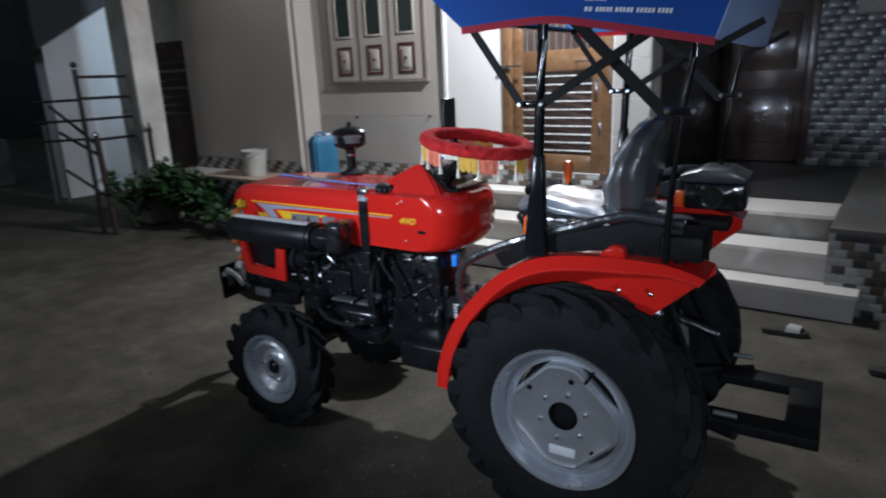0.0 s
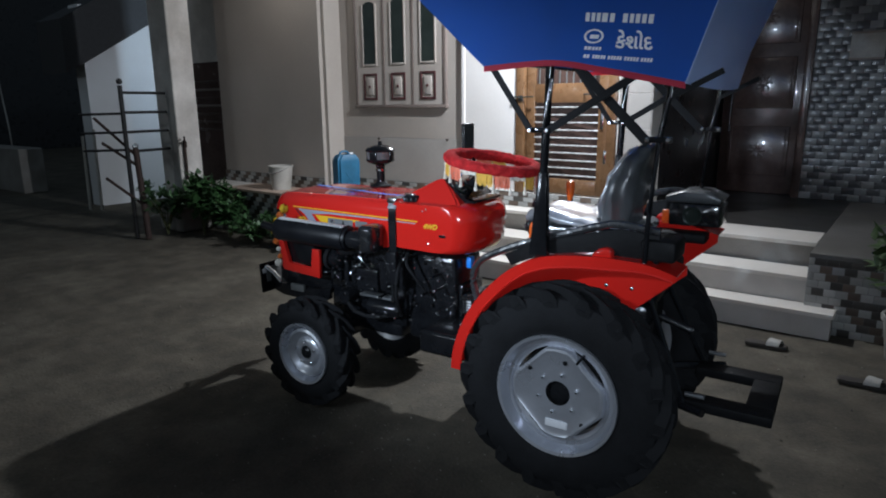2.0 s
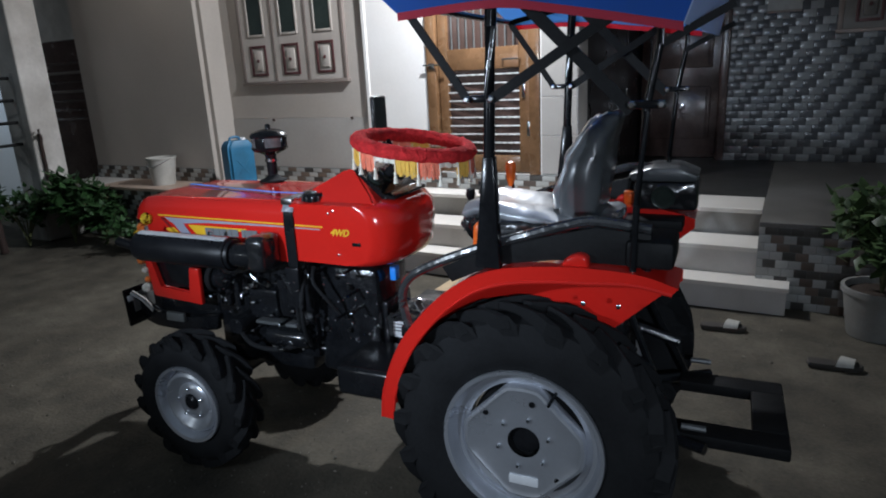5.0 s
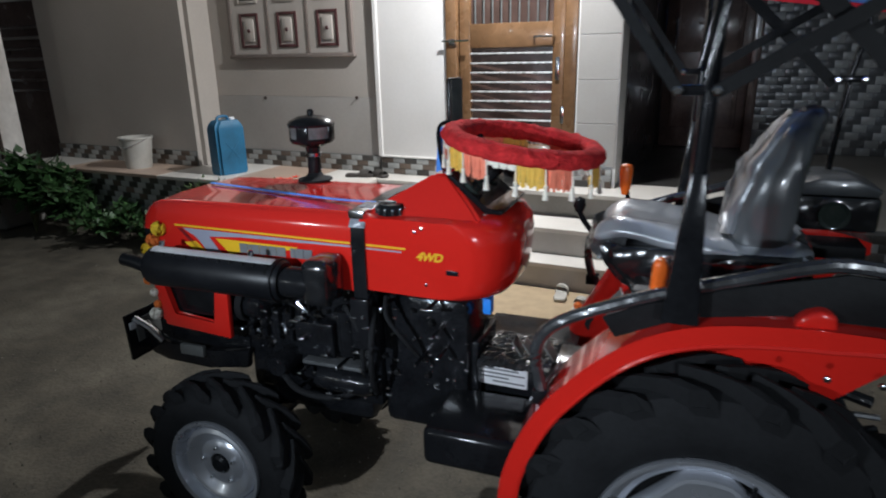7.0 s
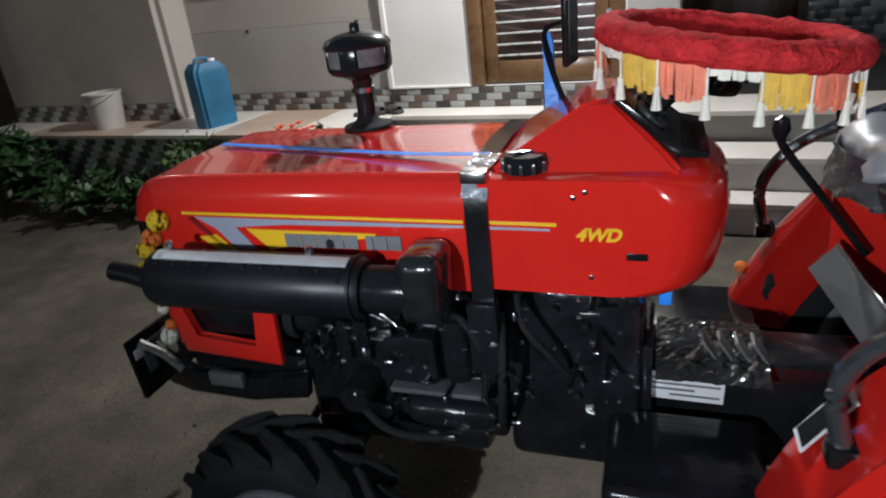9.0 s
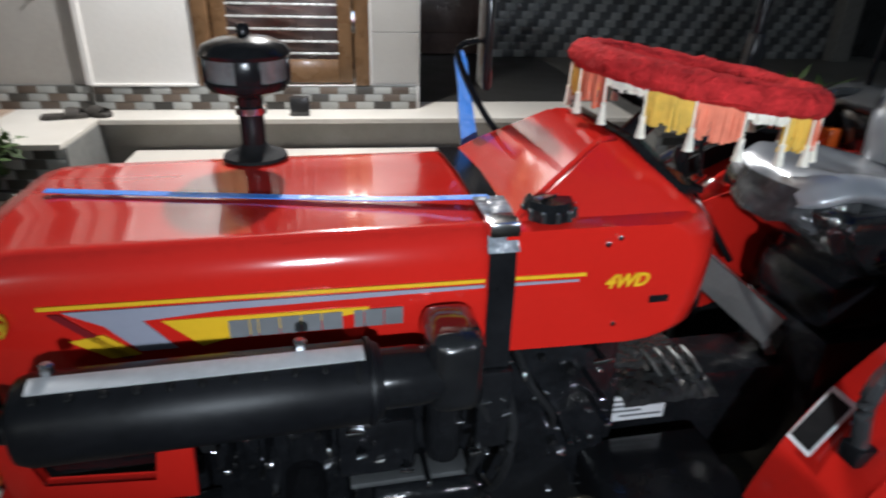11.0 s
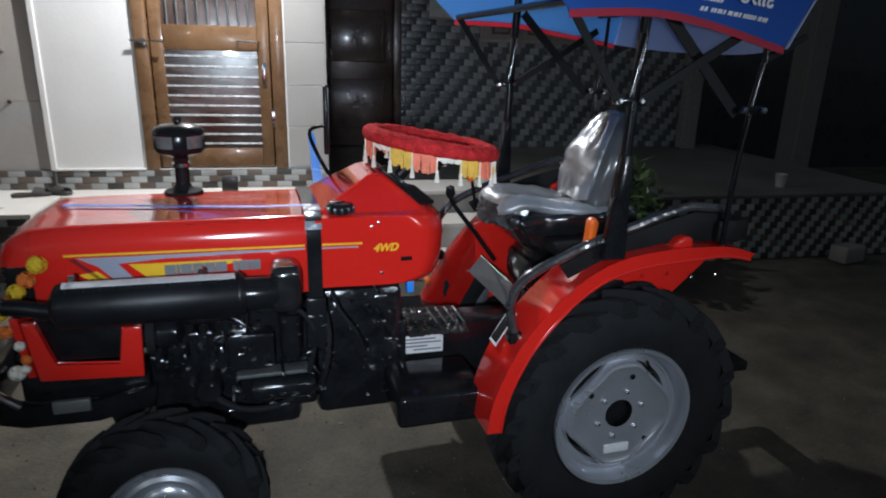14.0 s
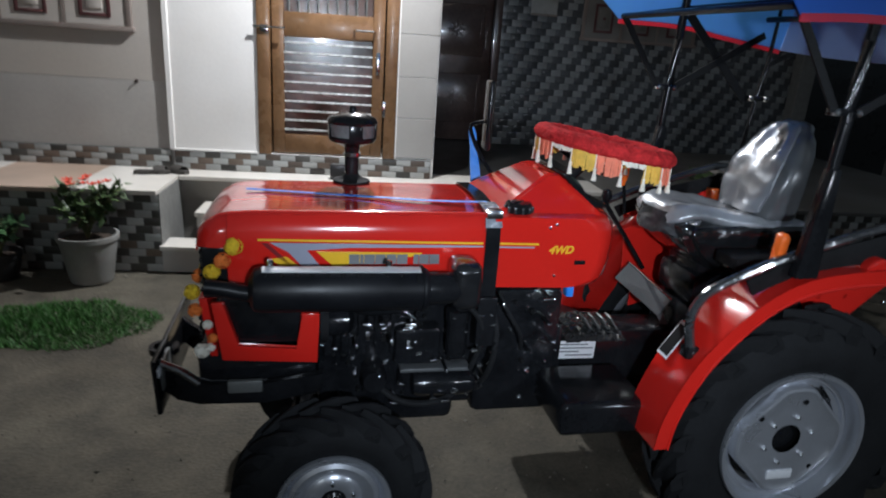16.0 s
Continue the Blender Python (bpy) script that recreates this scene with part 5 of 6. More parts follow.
# swept-back front of the far mudguard
FRONT = curve_pts([(-0.478, 0.475, 0.43), (-0.45, 0.477, 0.515), (-0.405, 0.478, 0.605), (-0.352, 0.478, 0.695), (-0.295, 0.478, 0.77), (-0.22, 0.478, 0.84), (-0.13, 0.478, 0.905)], 3)
BACK = curve_pts([(-0.33, 0.31, 0.5), (-0.3, 0.3, 0.575), (-0.26, 0.29, 0.66), (-0.235, 0.285, 0.74), (-0.225, 0.285, 0.81), (-0.225, 0.29, 0.87), (-0.18, 0.3, 0.925)], 3)
lobe = bmesh.new()
STEPS = 8
net = []
for a, b in zip(FRONT, BACK):
    row = []
    for k in range(STEPS + 1):
        q = k / STEPS
        row.append(lobe.verts.new(a.lerp(b, q) + Vector((-0.05, -0.03, 0.022)) * math.sin(math.pi * q) ** 0.8))
    net.append(row)
lobe_faces = [lobe.faces.new((net[i][k], net[i + 1][k], net[i + 1][k + 1], net[i][k + 1])) for i in range(len(net) - 1) for k in range(STEPS)]
bmesh.ops.solidify(lobe, geom=lobe_faces, thickness=0.004)
inner = prism(bmesh.new(), [(-0.275, 0.905), (-0.2, 0.93), (-0.02, 0.76), (-0.02, 0.66), (-0.13, 0.62), (-0.26, 0.68)], 0.262, 0.27, bev=0.002)
part("inner_panel", inner, RED, far_guard, "red inner panel of the mudguard")
part("front_panel", lobe, RED, far_guard, "rounded red front of the mudguard")
# wrapped work lamp and box behind the seat
part("tool_box", B(0.2, 0.42, 0.29, 0.48, 0.995, 1.1, bev=0.015), SEATFILM, TR, "dark film-wrapped lamp box on the mudguard")
part("work_lamp", lathe(bmesh.new(), [(0.0, 0.281), (0.03, 0.283), (0.036, 0.279), (0.041, 0.279), (0.041, 0.292)], 24, "y", (0.304, 0, 1.045), closed=False), DARKGLASS, TR, "round work lamp glass")
part("tool_box_lid", prism(bmesh.new(), [(0.19, 1.1), (0.41, 1.1), (0.42, 1.12), (0.35, 1.15), (0.26, 1.15), (0.18, 1.125)], 0.29, 0.5, bev=0.008), BACKFILM, TR, "film-wrapped lid")
part("rear_panel", B(0.28, 0.4, -0.455, -0.29, 1.0, 1.075, bev=0.014), MATTE, TR, "black bracket on the mudguard")

# seat wrapped in clear film
st = bmesh.new()
cush = []
for x, zt, zb, hw in ((-0.43, 1.05, 1.03, 0.13), (-0.415, 1.083, 1.03, 0.17), (-0.36, 1.103, 1.045, 0.2), (-0.24, 1.083, 1.032, 0.215), (-0.08, 1.063, 1.014, 0.215), (0.05, 1.06, 1.008, 0.2), (0.09, 1.045, 1.008, 0.17)):
    cush.append([(x, -hw, (zt + zb) / 2), (x, -hw + 0.015, zt - 0.015), (x, -hw * 0.75, zt), (x, 0, zt - 0.018), (x, hw * 0.75, zt), (x, hw - 0.015, zt - 0.015), (x, hw, (zt + zb) / 2), (x, hw - 0.02, zb), (x, 0, zb), (x, -hw + 0.02, zb)])
loft(st, [[(x + 0.1, y, z) for x, y, z in lp] for lp in cush])
bmesh.ops.subdivide_edges(st, edges=st.edges[:], cuts=3, use_grid_fill=True)


def crease(bm, depth, rounds=5):
    """Rounds a cushion off and lays the folds of a tight film over it."""
    for _ in range(rounds):
        bmesh.ops.smooth_vert(bm, verts=bm.verts[:], factor=0.5, use_axis_x=True, use_axis_y=True, use_axis_z=True)
    bmesh.ops.recalc_face_normals(bm, faces=bm.faces[:])
    bm.normal_update()
    for v in bm.verts:
        p = v.co * 7
        fold = abs(noise.noise(p)) + 0.5 * abs(noise.noise(p * 2.3 + Vector((5, 1, 3))))
        v.co += v.normal * depth * (0.35 - fold)


def slim(bm):
    """Fits a cushion to the narrow seat frame."""
    for v in bm.verts:
        v.co = Vector((v.co.x + 0.014, v.co.y * 0.84 + 0.014, v.co.z))


slim(st)
crease(st, 0.02)
seat = part("seat", st, SEATGLARE, TR, "black vinyl seat under clear film, its glare put in as pale grey")
bk = bmesh.new()
back = []
for z, xf, xb, hw in ((1.03, -0.085, 0.035, 0.16), (1.06, -0.095, 0.045, 0.182), (1.15, -0.075, 0.055, 0.19), (1.25, -0.045, 0.07, 0.18), (1.32, -0.005, 0.088, 0.15), (1.355, 0.03, 0.092, 0.11), (1.372, 0.05, 0.082, 0.065)):
    back.append([(xf + 0.02, -hw, z), (xf, -hw * 0.7, z), (xf + 0.012, 0, z), (xf, hw * 0.7, z), (xf + 0.02, hw, z), (xb - 0.03, hw, z), (xb, hw * 0.7, z), (xb + 0.005, 0, z), (xb, -hw * 0.7, z), (xb - 0.03, -hw, z)])
loft(bk, [[(x + 0.085, y, z) for x, y, z in lp] for lp in back])
bmesh.ops.subdivide_edges(bk, edges=bk.edges[:], cuts=3, use_grid_fill=True)
slim(bk)
crease(bk, 0.024)
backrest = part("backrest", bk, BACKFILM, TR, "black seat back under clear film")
pad = bmesh.new()
loft(pad, [[(x + 0.085, y, z) for x, y, z in ((xf - 0.004, -hw * 0.8, z), (xf - 0.02, -hw * 0.55, z), (xf - 0.012, 0, z), (xf - 0.02, hw * 0.55, z), (xf - 0.004, hw * 0.8, z), (xf + 0.03, hw * 0.7, z), (xf + 0.03, -hw * 0.7, z))] for z, xf, hw in ((1.06, -0.09, 0.17), (1.1, -0.087, 0.186), (1.16, -0.073, 0.19), (1.24, -0.048, 0.184), (1.3, -0.018, 0.165), (1.34, 0.016, 0.13), (1.366, 0.045, 0.085))])
bmesh.ops.subdivide_edges(pad, edges=pad.edges[:], cuts=3, use_grid_fill=True)
slim(pad)
crease(pad, 0.022, 4)
part("back_pad", pad, PADGLARE, backrest, "filmed pad of the seat back, its glare put in as grey")
sk = bmesh.new()
loft(sk, [[(x, -hw, z), (x, hw, z), (x2, hw * 0.96, z), (x2, -hw * 0.96, z)] for x, x2, hw, z in ((-0.17, 0.15, 0.17, 0.87), (-0.26, 0.18, 0.205, 0.93), (-0.3, 0.19, 0.219, 0.985), (-0.318, 0.19, 0.223, 1.03), (-0.3, 0.18, 0.212, 1.044))])
bmesh.ops.bevel(sk, geom=[e for e in sk.edges if abs(e.verts[0].co.z - e.verts[1].co.z) > 0.002], offset=0.03, segments=3, affect="EDGES")
bmesh.ops.subdivide_edges(sk, edges=sk.edges[:], cuts=2, use_grid_fill=True)
slim(sk)
crease(sk, 0.02, 3)
part("seat_base", sk, SEATFILM, TR, "black vinyl seat base under shiny film")
apron = bmesh.new()
AX, AZ = 26, 10
rows = []
for i in range(AX + 1):
    q = i / AX
    a = math.pi * (0.12 + 0.8 * q)
    edge = Vector((-0.1 - 0.235 * math.sin(a) ** 0.6, 0.014 - 0.165 * math.cos(a), 0))
    row = []
    for j in range(AZ + 1):
        w = j / AZ
        n = noise.noise(Vector((q * 9, w * 3, 1.5))) + 0.6 * noise.noise(Vector((q * 22, w * 7, 4)))
        row.append(apron.verts.new((edge.x - 0.012 * w * math.sin(a) + 0.014 * w * n, edge.y - 0.012 * w * math.cos(a) + 0.012 * w * n, 1.052 + 0.014 * math.sin(a) - w * (0.075 + 0.03 * noise.noise(Vector((q * 6, 0, 8)))))))
    rows.append(row)
apron_faces = [apron.faces.new((rows[i][j], rows[i + 1][j], rows[i + 1][j + 1], rows[i][j + 1])) for i in range(AX) for j in range(AZ)]
bmesh.ops.solidify(apron, geom=apron_faces, thickness=0.0015)
part("film_skirt", apron, APRON, TR, "crumpled clear film hanging from the seat")
part("seat_spring", B(-0.18, 0.1, -0.1, 0.1, 0.84, 0.92, bev=0.02), BLACK, TR)
part("seat_badge", B(-0.142, -0.082, -0.196, -0.165, 0.912, 0.921, bev=0.002), CHROME, TR)

# steering column and wheel with its fur cover and fringe
part("steering_column", T([(-0.71, 0, 1.1), (-0.56, 0, 1.245)], 0.022, 14), BLACK, TR, "black steering column")
SM = pose(-0.537, 0, 1.268, 0, 9, 0)
R = 0.202
fur = bmesh.new()
n1, n2 = 72, 14
ring = []
for i in range(n1):
    a = 2 * math.pi * i / n1
    loop = []
    for j in range(n2):
        b = 2 * math.pi * j / n2
        p = Vector(((R + 0.029 * math.cos(b)) * math.cos(a), (R + 0.029 * math.cos(b)) * math.sin(a), 0.026 * math.sin(b)))
        c = Vector((R * math.cos(a), R * math.sin(a), 0))
        p = c + (p - c) * (1 + 0.18 * noise.noise(p * 45) + 0.12 * noise.noise(p * 110))
        loop.append(fur.verts.new(p))
    ring.append(loop)
for i in range(n1):
    for j in range(n2):
        fur.faces.new((ring[i][j], ring[(i + 1) % n1][j], ring[(i + 1) % n1][(j + 1) % n2], ring[i][(j + 1) % n2]))
swheel = part("steering_wheel", turned(fur, SM), FUR, TR, "steering wheel in a red fur cover")
spk = bmesh.new()
for k in range(3):
    a = 2 * math.pi * k / 3 + 0.5
    tube(spk, curve_pts([(0.03 * math.cos(a), 0.03 * math.sin(a), -0.075), (0.11 * math.cos(a), 0.11 * math.sin(a), -0.06), (R * math.cos(a), R * math.sin(a), -0.006)], 4), 0.008, 8)
lathe(spk, [(0, -0.1), (0.04, -0.095), (0.045, -0.08), (0.036, -0.066), (0, -0.062)], 20, "z", (0, 0, 0), closed=False)
part("spokes", turned(spk, SM), RUBBER, swheel, "black hub and spokes")
kinds = (YELLOW, ORANGE, None)
rf = random.Random(3)
for k in range(18):
    cloth_kind = kinds[(k + 1) % 3]
    fr = bmesh.new()
    for j in range(11):
        a = 2 * math.pi * (k * 11 + j + 0.2) / 198
        c = SM @ Vector(((R + 0.014) * math.cos(a), (R + 0.014) * math.sin(a), -0.016))
        ln = (0.05 + 0.014 * rf.random()) if cloth_kind else (0.014 + 0.008 * rf.random())
        tx, ty = -math.sin(a) * 0.0034, math.cos(a) * 0.0034
        nx, ny = math.cos(a) * 0.0022, math.sin(a) * 0.0022
        sw, bow = rf.uniform(-0.003, 0.003), rf.uniform(-0.003, 0.005)
        loft(fr, [[(c.x + u * tx + w * nx + q * sw + bow * math.cos(a) * math.sin(3 * q), c.y + u * ty + w * ny + bow * math.sin(a) * math.sin(3 * q), c.z - q * ln) for u, w in ((-1, -1), (1, -1), (1, 1), (-1, 1))] for q in (-0.15, 0.3, 0.65, 1)])
    part("fringe", fr, cloth_kind or CREAM, swheel, {YELLOW: "yellow fringe", ORANGE: "orange fringe"}.get(cloth_kind, "short cream fringe"))
    a = 2 * math.pi * k / 18
    c = SM @ Vector(((R + 0.02) * math.cos(a), (R + 0.02) * math.sin(a), -0.02))
    part("tassel", lathe(bmesh.new(), [(0.002, 0.0), (0.002, -0.04), (0.0055, -0.043), (0.0045, -0.05), (0.0085, -0.078)], 8, "z", c, closed=False), CREAM, swheel, "white tassel")

# canopy posts, struts and cover
def strut(post, y, a, b, wide=0.011):
    """A flat folding strut from a to b, both (x, z)."""
    d = (Vector((b[0], 0, b[1])) - Vector((a[0], 0, a[1]))).normalized()
    n = Vector((-d.z, 0, d.x)) * wide
    p, q = Vector((a[0], y, a[1])), Vector((b[0], y, b[1]))
    part("strut", sheet(bmesh.new(), [p - n, q - n], [p + n, q + n], 0.007), MATTE, post, "flat folding strut")


for s in (-1, 1):
    y = s * 0.455
    fp = part("canopy_post", T([(x, y, z) for x, z in ((-0.095, 0.98), (-0.09, 1.08), (-0.078, 1.44), (-0.07, 1.62), (-0.05, 1.95))], 0.0158, 16), TUBEFILM, TR, "black canopy post")
    rp = part("canopy_post", T([(0.30, y, 0.98), (0.305, y, 1.17), (0.32, y, 1.4), (0.345, y, 1.55), (0.36, y, 1.95)], 0.009, 12), BLACK, TR, "thin black canopy post")
    part("post_foot", prism(bmesh.new(), [(-0.13, 0.975), (-0.055, 0.975), (-0.066, 1.29), (-0.098, 1.29)], y - 0.018, y + 0.018, bev=0.006), BLACK, fp)
    for post, jx, jz in ((fp, -0.1, 1.44), (rp, 0.322, 1.415)):
        part("collar", B(jx - 0.042, jx + 0.042, y - 0.012, y + 0.012, jz - 0.01, jz + 0.01, bev=0.004), TUBEFILM, post)
        for q in (-1, 1):
            part("bolt", bolt(bmesh.new(), (jx + q * 0.034, y - 0.013, jz), 0.01, 0.012), CHROME, post)
    strut(fp, y - 0.010, (-0.137, 1.444), (-0.31, 1.69))
    strut(fp, y - 0.010, (-0.067, 1.438), (0.30, 1.66), 0.013)
    strut(fp, y - 0.002, (-0.31, 1.69), (-0.05, 1.735), 0.009)
    strut(rp, y + 0.010, (0.285, 1.40), (-0.03, 1.715), 0.016)
    strut(rp, y - s * 0.010, (0.345, 1.55), (0.5, 1.63), 0.009)
for x, z in ((-0.31, 1.69), (-0.05, 1.735), (0.31, 1.72)):
    part("cross_bar", T([(x, -0.46, z), (x, 0.46, z)], 0.011, 8), BLACK, TR)

# cloth cover: a shallow roof with hanging flaps
TOP = [(-0.72, -0.56, 2.06), (0.55, -0.56, 2.02), (0.55, 0.56, 2.02), (-0.72, 0.56, 2.06)]


def flap(a, b, c, d, material, hem, label, steps=14):
    """Cloth between a top line a-b and a bottom line given by the points c .. d, with a coloured hem below."""
    bm, hm = bmesh.new(), bmesh.new()
    a, b = Vector(a), Vector(b)
    low = curve_pts(c, steps)
    m = len(low) - 1
    grid = []
    for i, p in enumerate(low):
        t = i / m
        q = a.lerp(b, t)
        grid.append([q.lerp(p, r) + Vector((0, d * 0.012 * math.sin(9 * t + 2 * r) * r, 0)) for r in np.linspace(0, 1, 7)])
    vs = [[bm.verts.new(p) for p in col] for col in grid]
    fs = [bm.faces.new((vs[i][j], vs[i + 1][j], vs[i + 1][j + 1], vs[i][j + 1])) for i in range(m) for j in range(6)]
    bmesh.ops.recalc_face_normals(bm, faces=fs)
    bmesh.ops.solidify(bm, geom=fs, thickness=0.003)
    fl = part("flap", bm, material, cover, label)
    if not hem:
        return fl
    edge = [col[-1] + Vector((0, d * 0.003, 0.004)) for col in grid]
    sheet(hm, edge, [p - Vector((0, 0, 0.02)) for p in edge], 0.004)
    part("hem", hm, HEM, fl, "pink hem")
    return fl


rf2 = bmesh.new()
N = 12
gv = []
for i in range(N + 1):
    row = []
    for j in range(N + 1):
        u, v = i / N, j / N
        p = Vector(TOP[0]).lerp(Vector(TOP[1]), u).lerp(Vector(TOP[3]).lerp(Vector(TOP[2]), u), v)
        p.z += 0.16 * math.sin(math.pi * u) ** 0.7 * math.sin(math.pi * v) ** 0.7
        row.append(rf2.verts.new(p))
    gv.append(row)
fs = [rf2.faces.new((gv[i][j], gv[i + 1][j], gv[i + 1][j + 1], gv[i][j + 1])) for i in range(N) for j in range(N)]
bmesh.ops.recalc_face_normals(rf2, faces=fs)
bmesh.ops.solidify(rf2, geom=fs, thickness=0.003)
cover = part("canopy_cover", rf2, CANVAS, TR, "blue cloth canopy roof")
near_flap = flap(TOP[0], TOP[1], [(-0.315, -0.478, 1.665), (-0.06, -0.485, 1.677), (0.14, -0.483, 1.645), (0.395, -0.48, 1.592)], -1, CANVAS, True, "blue canopy flap with white print")
flap(TOP[3], TOP[2], [(-0.315, 0.478, 1.68), (-0.06, 0.485, 1.675), (0.14, 0.483, 1.65), (0.395, 0.48, 1.61)], 1, CANVAS_LIT, True, "blue canopy flap, light from behind put in its colour")
flap(TOP[1], TOP[2], [(0.395, -0.48, 1.592), (0.45, -0.2, 1.575), (0.45, 0.2, 1.585), (0.395, 0.48, 1.61)], 0, CANVAS_REAR_LIT, False, "blue rear flap, light through the cloth put in its colour")


cloth_tree = BVHTree.FromPolygons([v.co for v in near_flap.data.vertices], [tuple(q.vertices) for q in near_flap.data.polygons])


def on_flap(x, z):
    """A place just outside the near flap's cloth."""
    place = cloth_tree.ray_cast(Vector((x, -2, z)), Vector((0, 1, 0)))[0]
    return (place or Vector((x, -0.5, z))) + Vector((0, -0.0035, 0))


def print_bar(x, z, w, h, name="print_bar"):
    pts = []
    bm = bmesh.new()
    sheet(bm, [on_flap(x, z), on_flap(x + w, z - w * 0.09)], [on_flap(x + 0.004, z + h), on_flap(x + w + 0.004, z + h - w * 0.09)], 0.002)
    part(name, bm, WHITE, near_flap, smooth=False)


for line_x, line_z, h, ws in ((0.076, 1.795, 0.026, (0.02, 0.018, 0.018, 0.027, 0.022, -0.02, 0.022, 0.018, 0.02, 0.02, 0.022)), (0.07, 1.708, 0.010, (0.011, 0.006, 0.011, 0.011, 0.011, 0.011)), (0.066, 1.682, 0.011, (0.012, 0.012, -0.008) + (0.0095,) * 5 + (-0.006,) + (0.0095,) * 5 + (-0.006,) + (0.0095,) * 5 + (-0.005,) + (0.0095,) * 4)):
    x = line_x
    for w in ws:
        if w > 0:
            print_bar(x, line_z - (x - line_x) * 0.1, w * 0.68, h)
        x += abs(w)
p0, px_, pz_ = on_flap(0.238, 1.72), on_flap(0.3, 1.714), on_flap(0.238, 1.78)
ex = (px_ - p0).normalized()
ey = ((pz_ - p0) - ex * (pz_ - p0).dot(ex)).normalized()
words("\u0a95\u0ac7\u0ab6\u0acb\u0aa6", 0.06, Matrix.Translation(p0 + Vector((0, -0.004, 0))) @ Matrix((ex, ey, ex.cross(ey))).transposed().to_4x4(), WHITE, near_flap, "white printed town name", 0.0, 0.0012)
lo = bmesh.new()
for k in range(24):
    a, b = 2 * math.pi * k / 24, 2 * math.pi * (k + 1) / 24
    q = [on_flap(0.105 + rx * math.cos(t), 1.747 + rz * math.sin(t)) for t, rx, rz in ((a, 0.034, 0.022), (b, 0.034, 0.022), (b, 0.027, 0.017), (a, 0.027, 0.017))]
    lo.faces.new([lo.verts.new(p) for p in q])
bmesh.ops.remove_doubles(lo, verts=lo.verts, dist=1e-5)
bmesh.ops.recalc_face_normals(lo, faces=lo.faces)
bmesh.ops.solidify(lo, geom=lo.faces[:], thickness=0.002)
part("print_ring", lo, WHITE, near_flap, "white oval print")
print_bar(0.09, 1.741, 0.03, 0.012)

# air pre-cleaner
px, py = -1.338, 0.185
part("intake_pipe", T([(px, py, 1.04), (px, py, 1.21)], 0.023, 18), BLACK, TR, "black intake pipe")
# added dark disc stands in for the pre-cleaner's reflection in the bonnet
part("pipe_collar", lathe(bmesh.new(), [(0.062, 1.088), (0.06, 1.094), (0.045, 1.098), (0.031, 1.104), (0.0235, 1.116)], 28, "z", (px, py, 0), closed=False), RUBBER, TR, "dark disc put in for the reflection of the pre-cleaner")
part("pipe_clamp", lathe(bmesh.new(), [(0.023, 1.172), (0.029, 1.174), (0.029, 1.186), (0.023, 1.188)], 20, "z", (px, py, 0)), CHROME, TR, "bright pipe clamp")
part("pre_cleaner_base", lathe(bmesh.new(), [(0.024, 1.19), (0.027, 1.204), (0.05, 1.214), (0.072, 1.222), (0.079, 1.232), (0.079, 1.238), (0.05, 1.238)], 28, "z", (px, py, 0), closed=False), BLACK, TR, "black pre-cleaner bowl")
part("pre_cleaner_glass", lathe(bmesh.new(), [(0.06, 1.238), (0.074, 1.239), (0.074, 1.279), (0.06, 1.28)], 28, "z", (px, py, 0)), mat("clear_bowl", (0.16, 0.16, 0.16), 0.15, var=0.3, scale=18, coat=0.6), TR, "clear plastic pre-cleaner ring")
for k in range(4):
    a = math.pi / 2 * k + 0.1
    part("pre_cleaner_rib", turned(B(0.068, 0.078, -0.022, 0.022, 1.236, 1.282, bev=0.004), pose(px, py, 0, 0, 0, math.degrees(a))), BLACK, TR)
part("pre_cleaner_cap", lathe(bmesh.new(), [(0.03, 1.278), (0.08, 1.279), (0.083, 1.286), (0.074, 1.3), (0.045, 1.312), (0.012, 1.317), (0.012, 1.33), (0.008, 1.336), (0.0, 1.337)], 28, "z", (px, py, 0), closed=False), BLACK, TR, "black domed pre-cleaner cap")

# mirror on its arm with a blue ribbon
part("mirror_arm", T(curve_pts([(-0.8, 0.16, 1.08), (-0.86, 0.22, 1.14), (-0.91, 0.31, 1.262), (-0.86, 0.315, 1.29)]), 0.007, 8), BLACK, TR, "thin black mirror arm")
MM = pose(-0.85, 0.31, 1.312, 0, 0, -6)
mirror = part("wing_mirror", turned(B(-0.009, 0.009, -0.048, 0.048, -0.122, 0.122, bev=0.008, seg=3), MM), BLACK, TR, "black oblong wing mirror")
part("mirror_glass", turned(B(0.0085, 0.0105, -0.042, 0.042, -0.115, 0.115), MM), MIRRORM, mirror, "mirror glass", smooth=False)
rb = bmesh.new()
loft(rb, [[(x - w, y - 0.006, z), (x + w, y - 0.008, z), (x + w, y + 0.008, z), (x - w, y + 0.006, z)] for x, y, z, w in ((-0.905, 0.318, 1.268, 0.008), (-0.902, 0.312, 1.245, 0.013), (-0.898, 0.3, 1.2, 0.012), (-0.893, 0.285, 1.14, 0.016), (-0.888, 0.27, 1.09, 0.018), (-0.886, 0.26, 1.0, 0.012))])
part("ribbon", rb, BLUE, TR, "blue ribbon tied to the mirror arm")
lr = bmesh.new()
rp = curve_pts([(-1.66, 0.02, 1.094), (-1.45, -0.03, 1.096), (-1.25, -0.075, 1.097), (-1.1, -0.1, 1.096), (-0.95, -0.12, 1.1)], 6)
sheet(lr, [p + Vector((0, 0.009, 0)) for p in rp], [p - Vector((0, 0.009, 0)) for p in rp], 0.0015)
part("ribbon", lr, BLUE, TR, "thin blue ribbon laid along the bonnet")


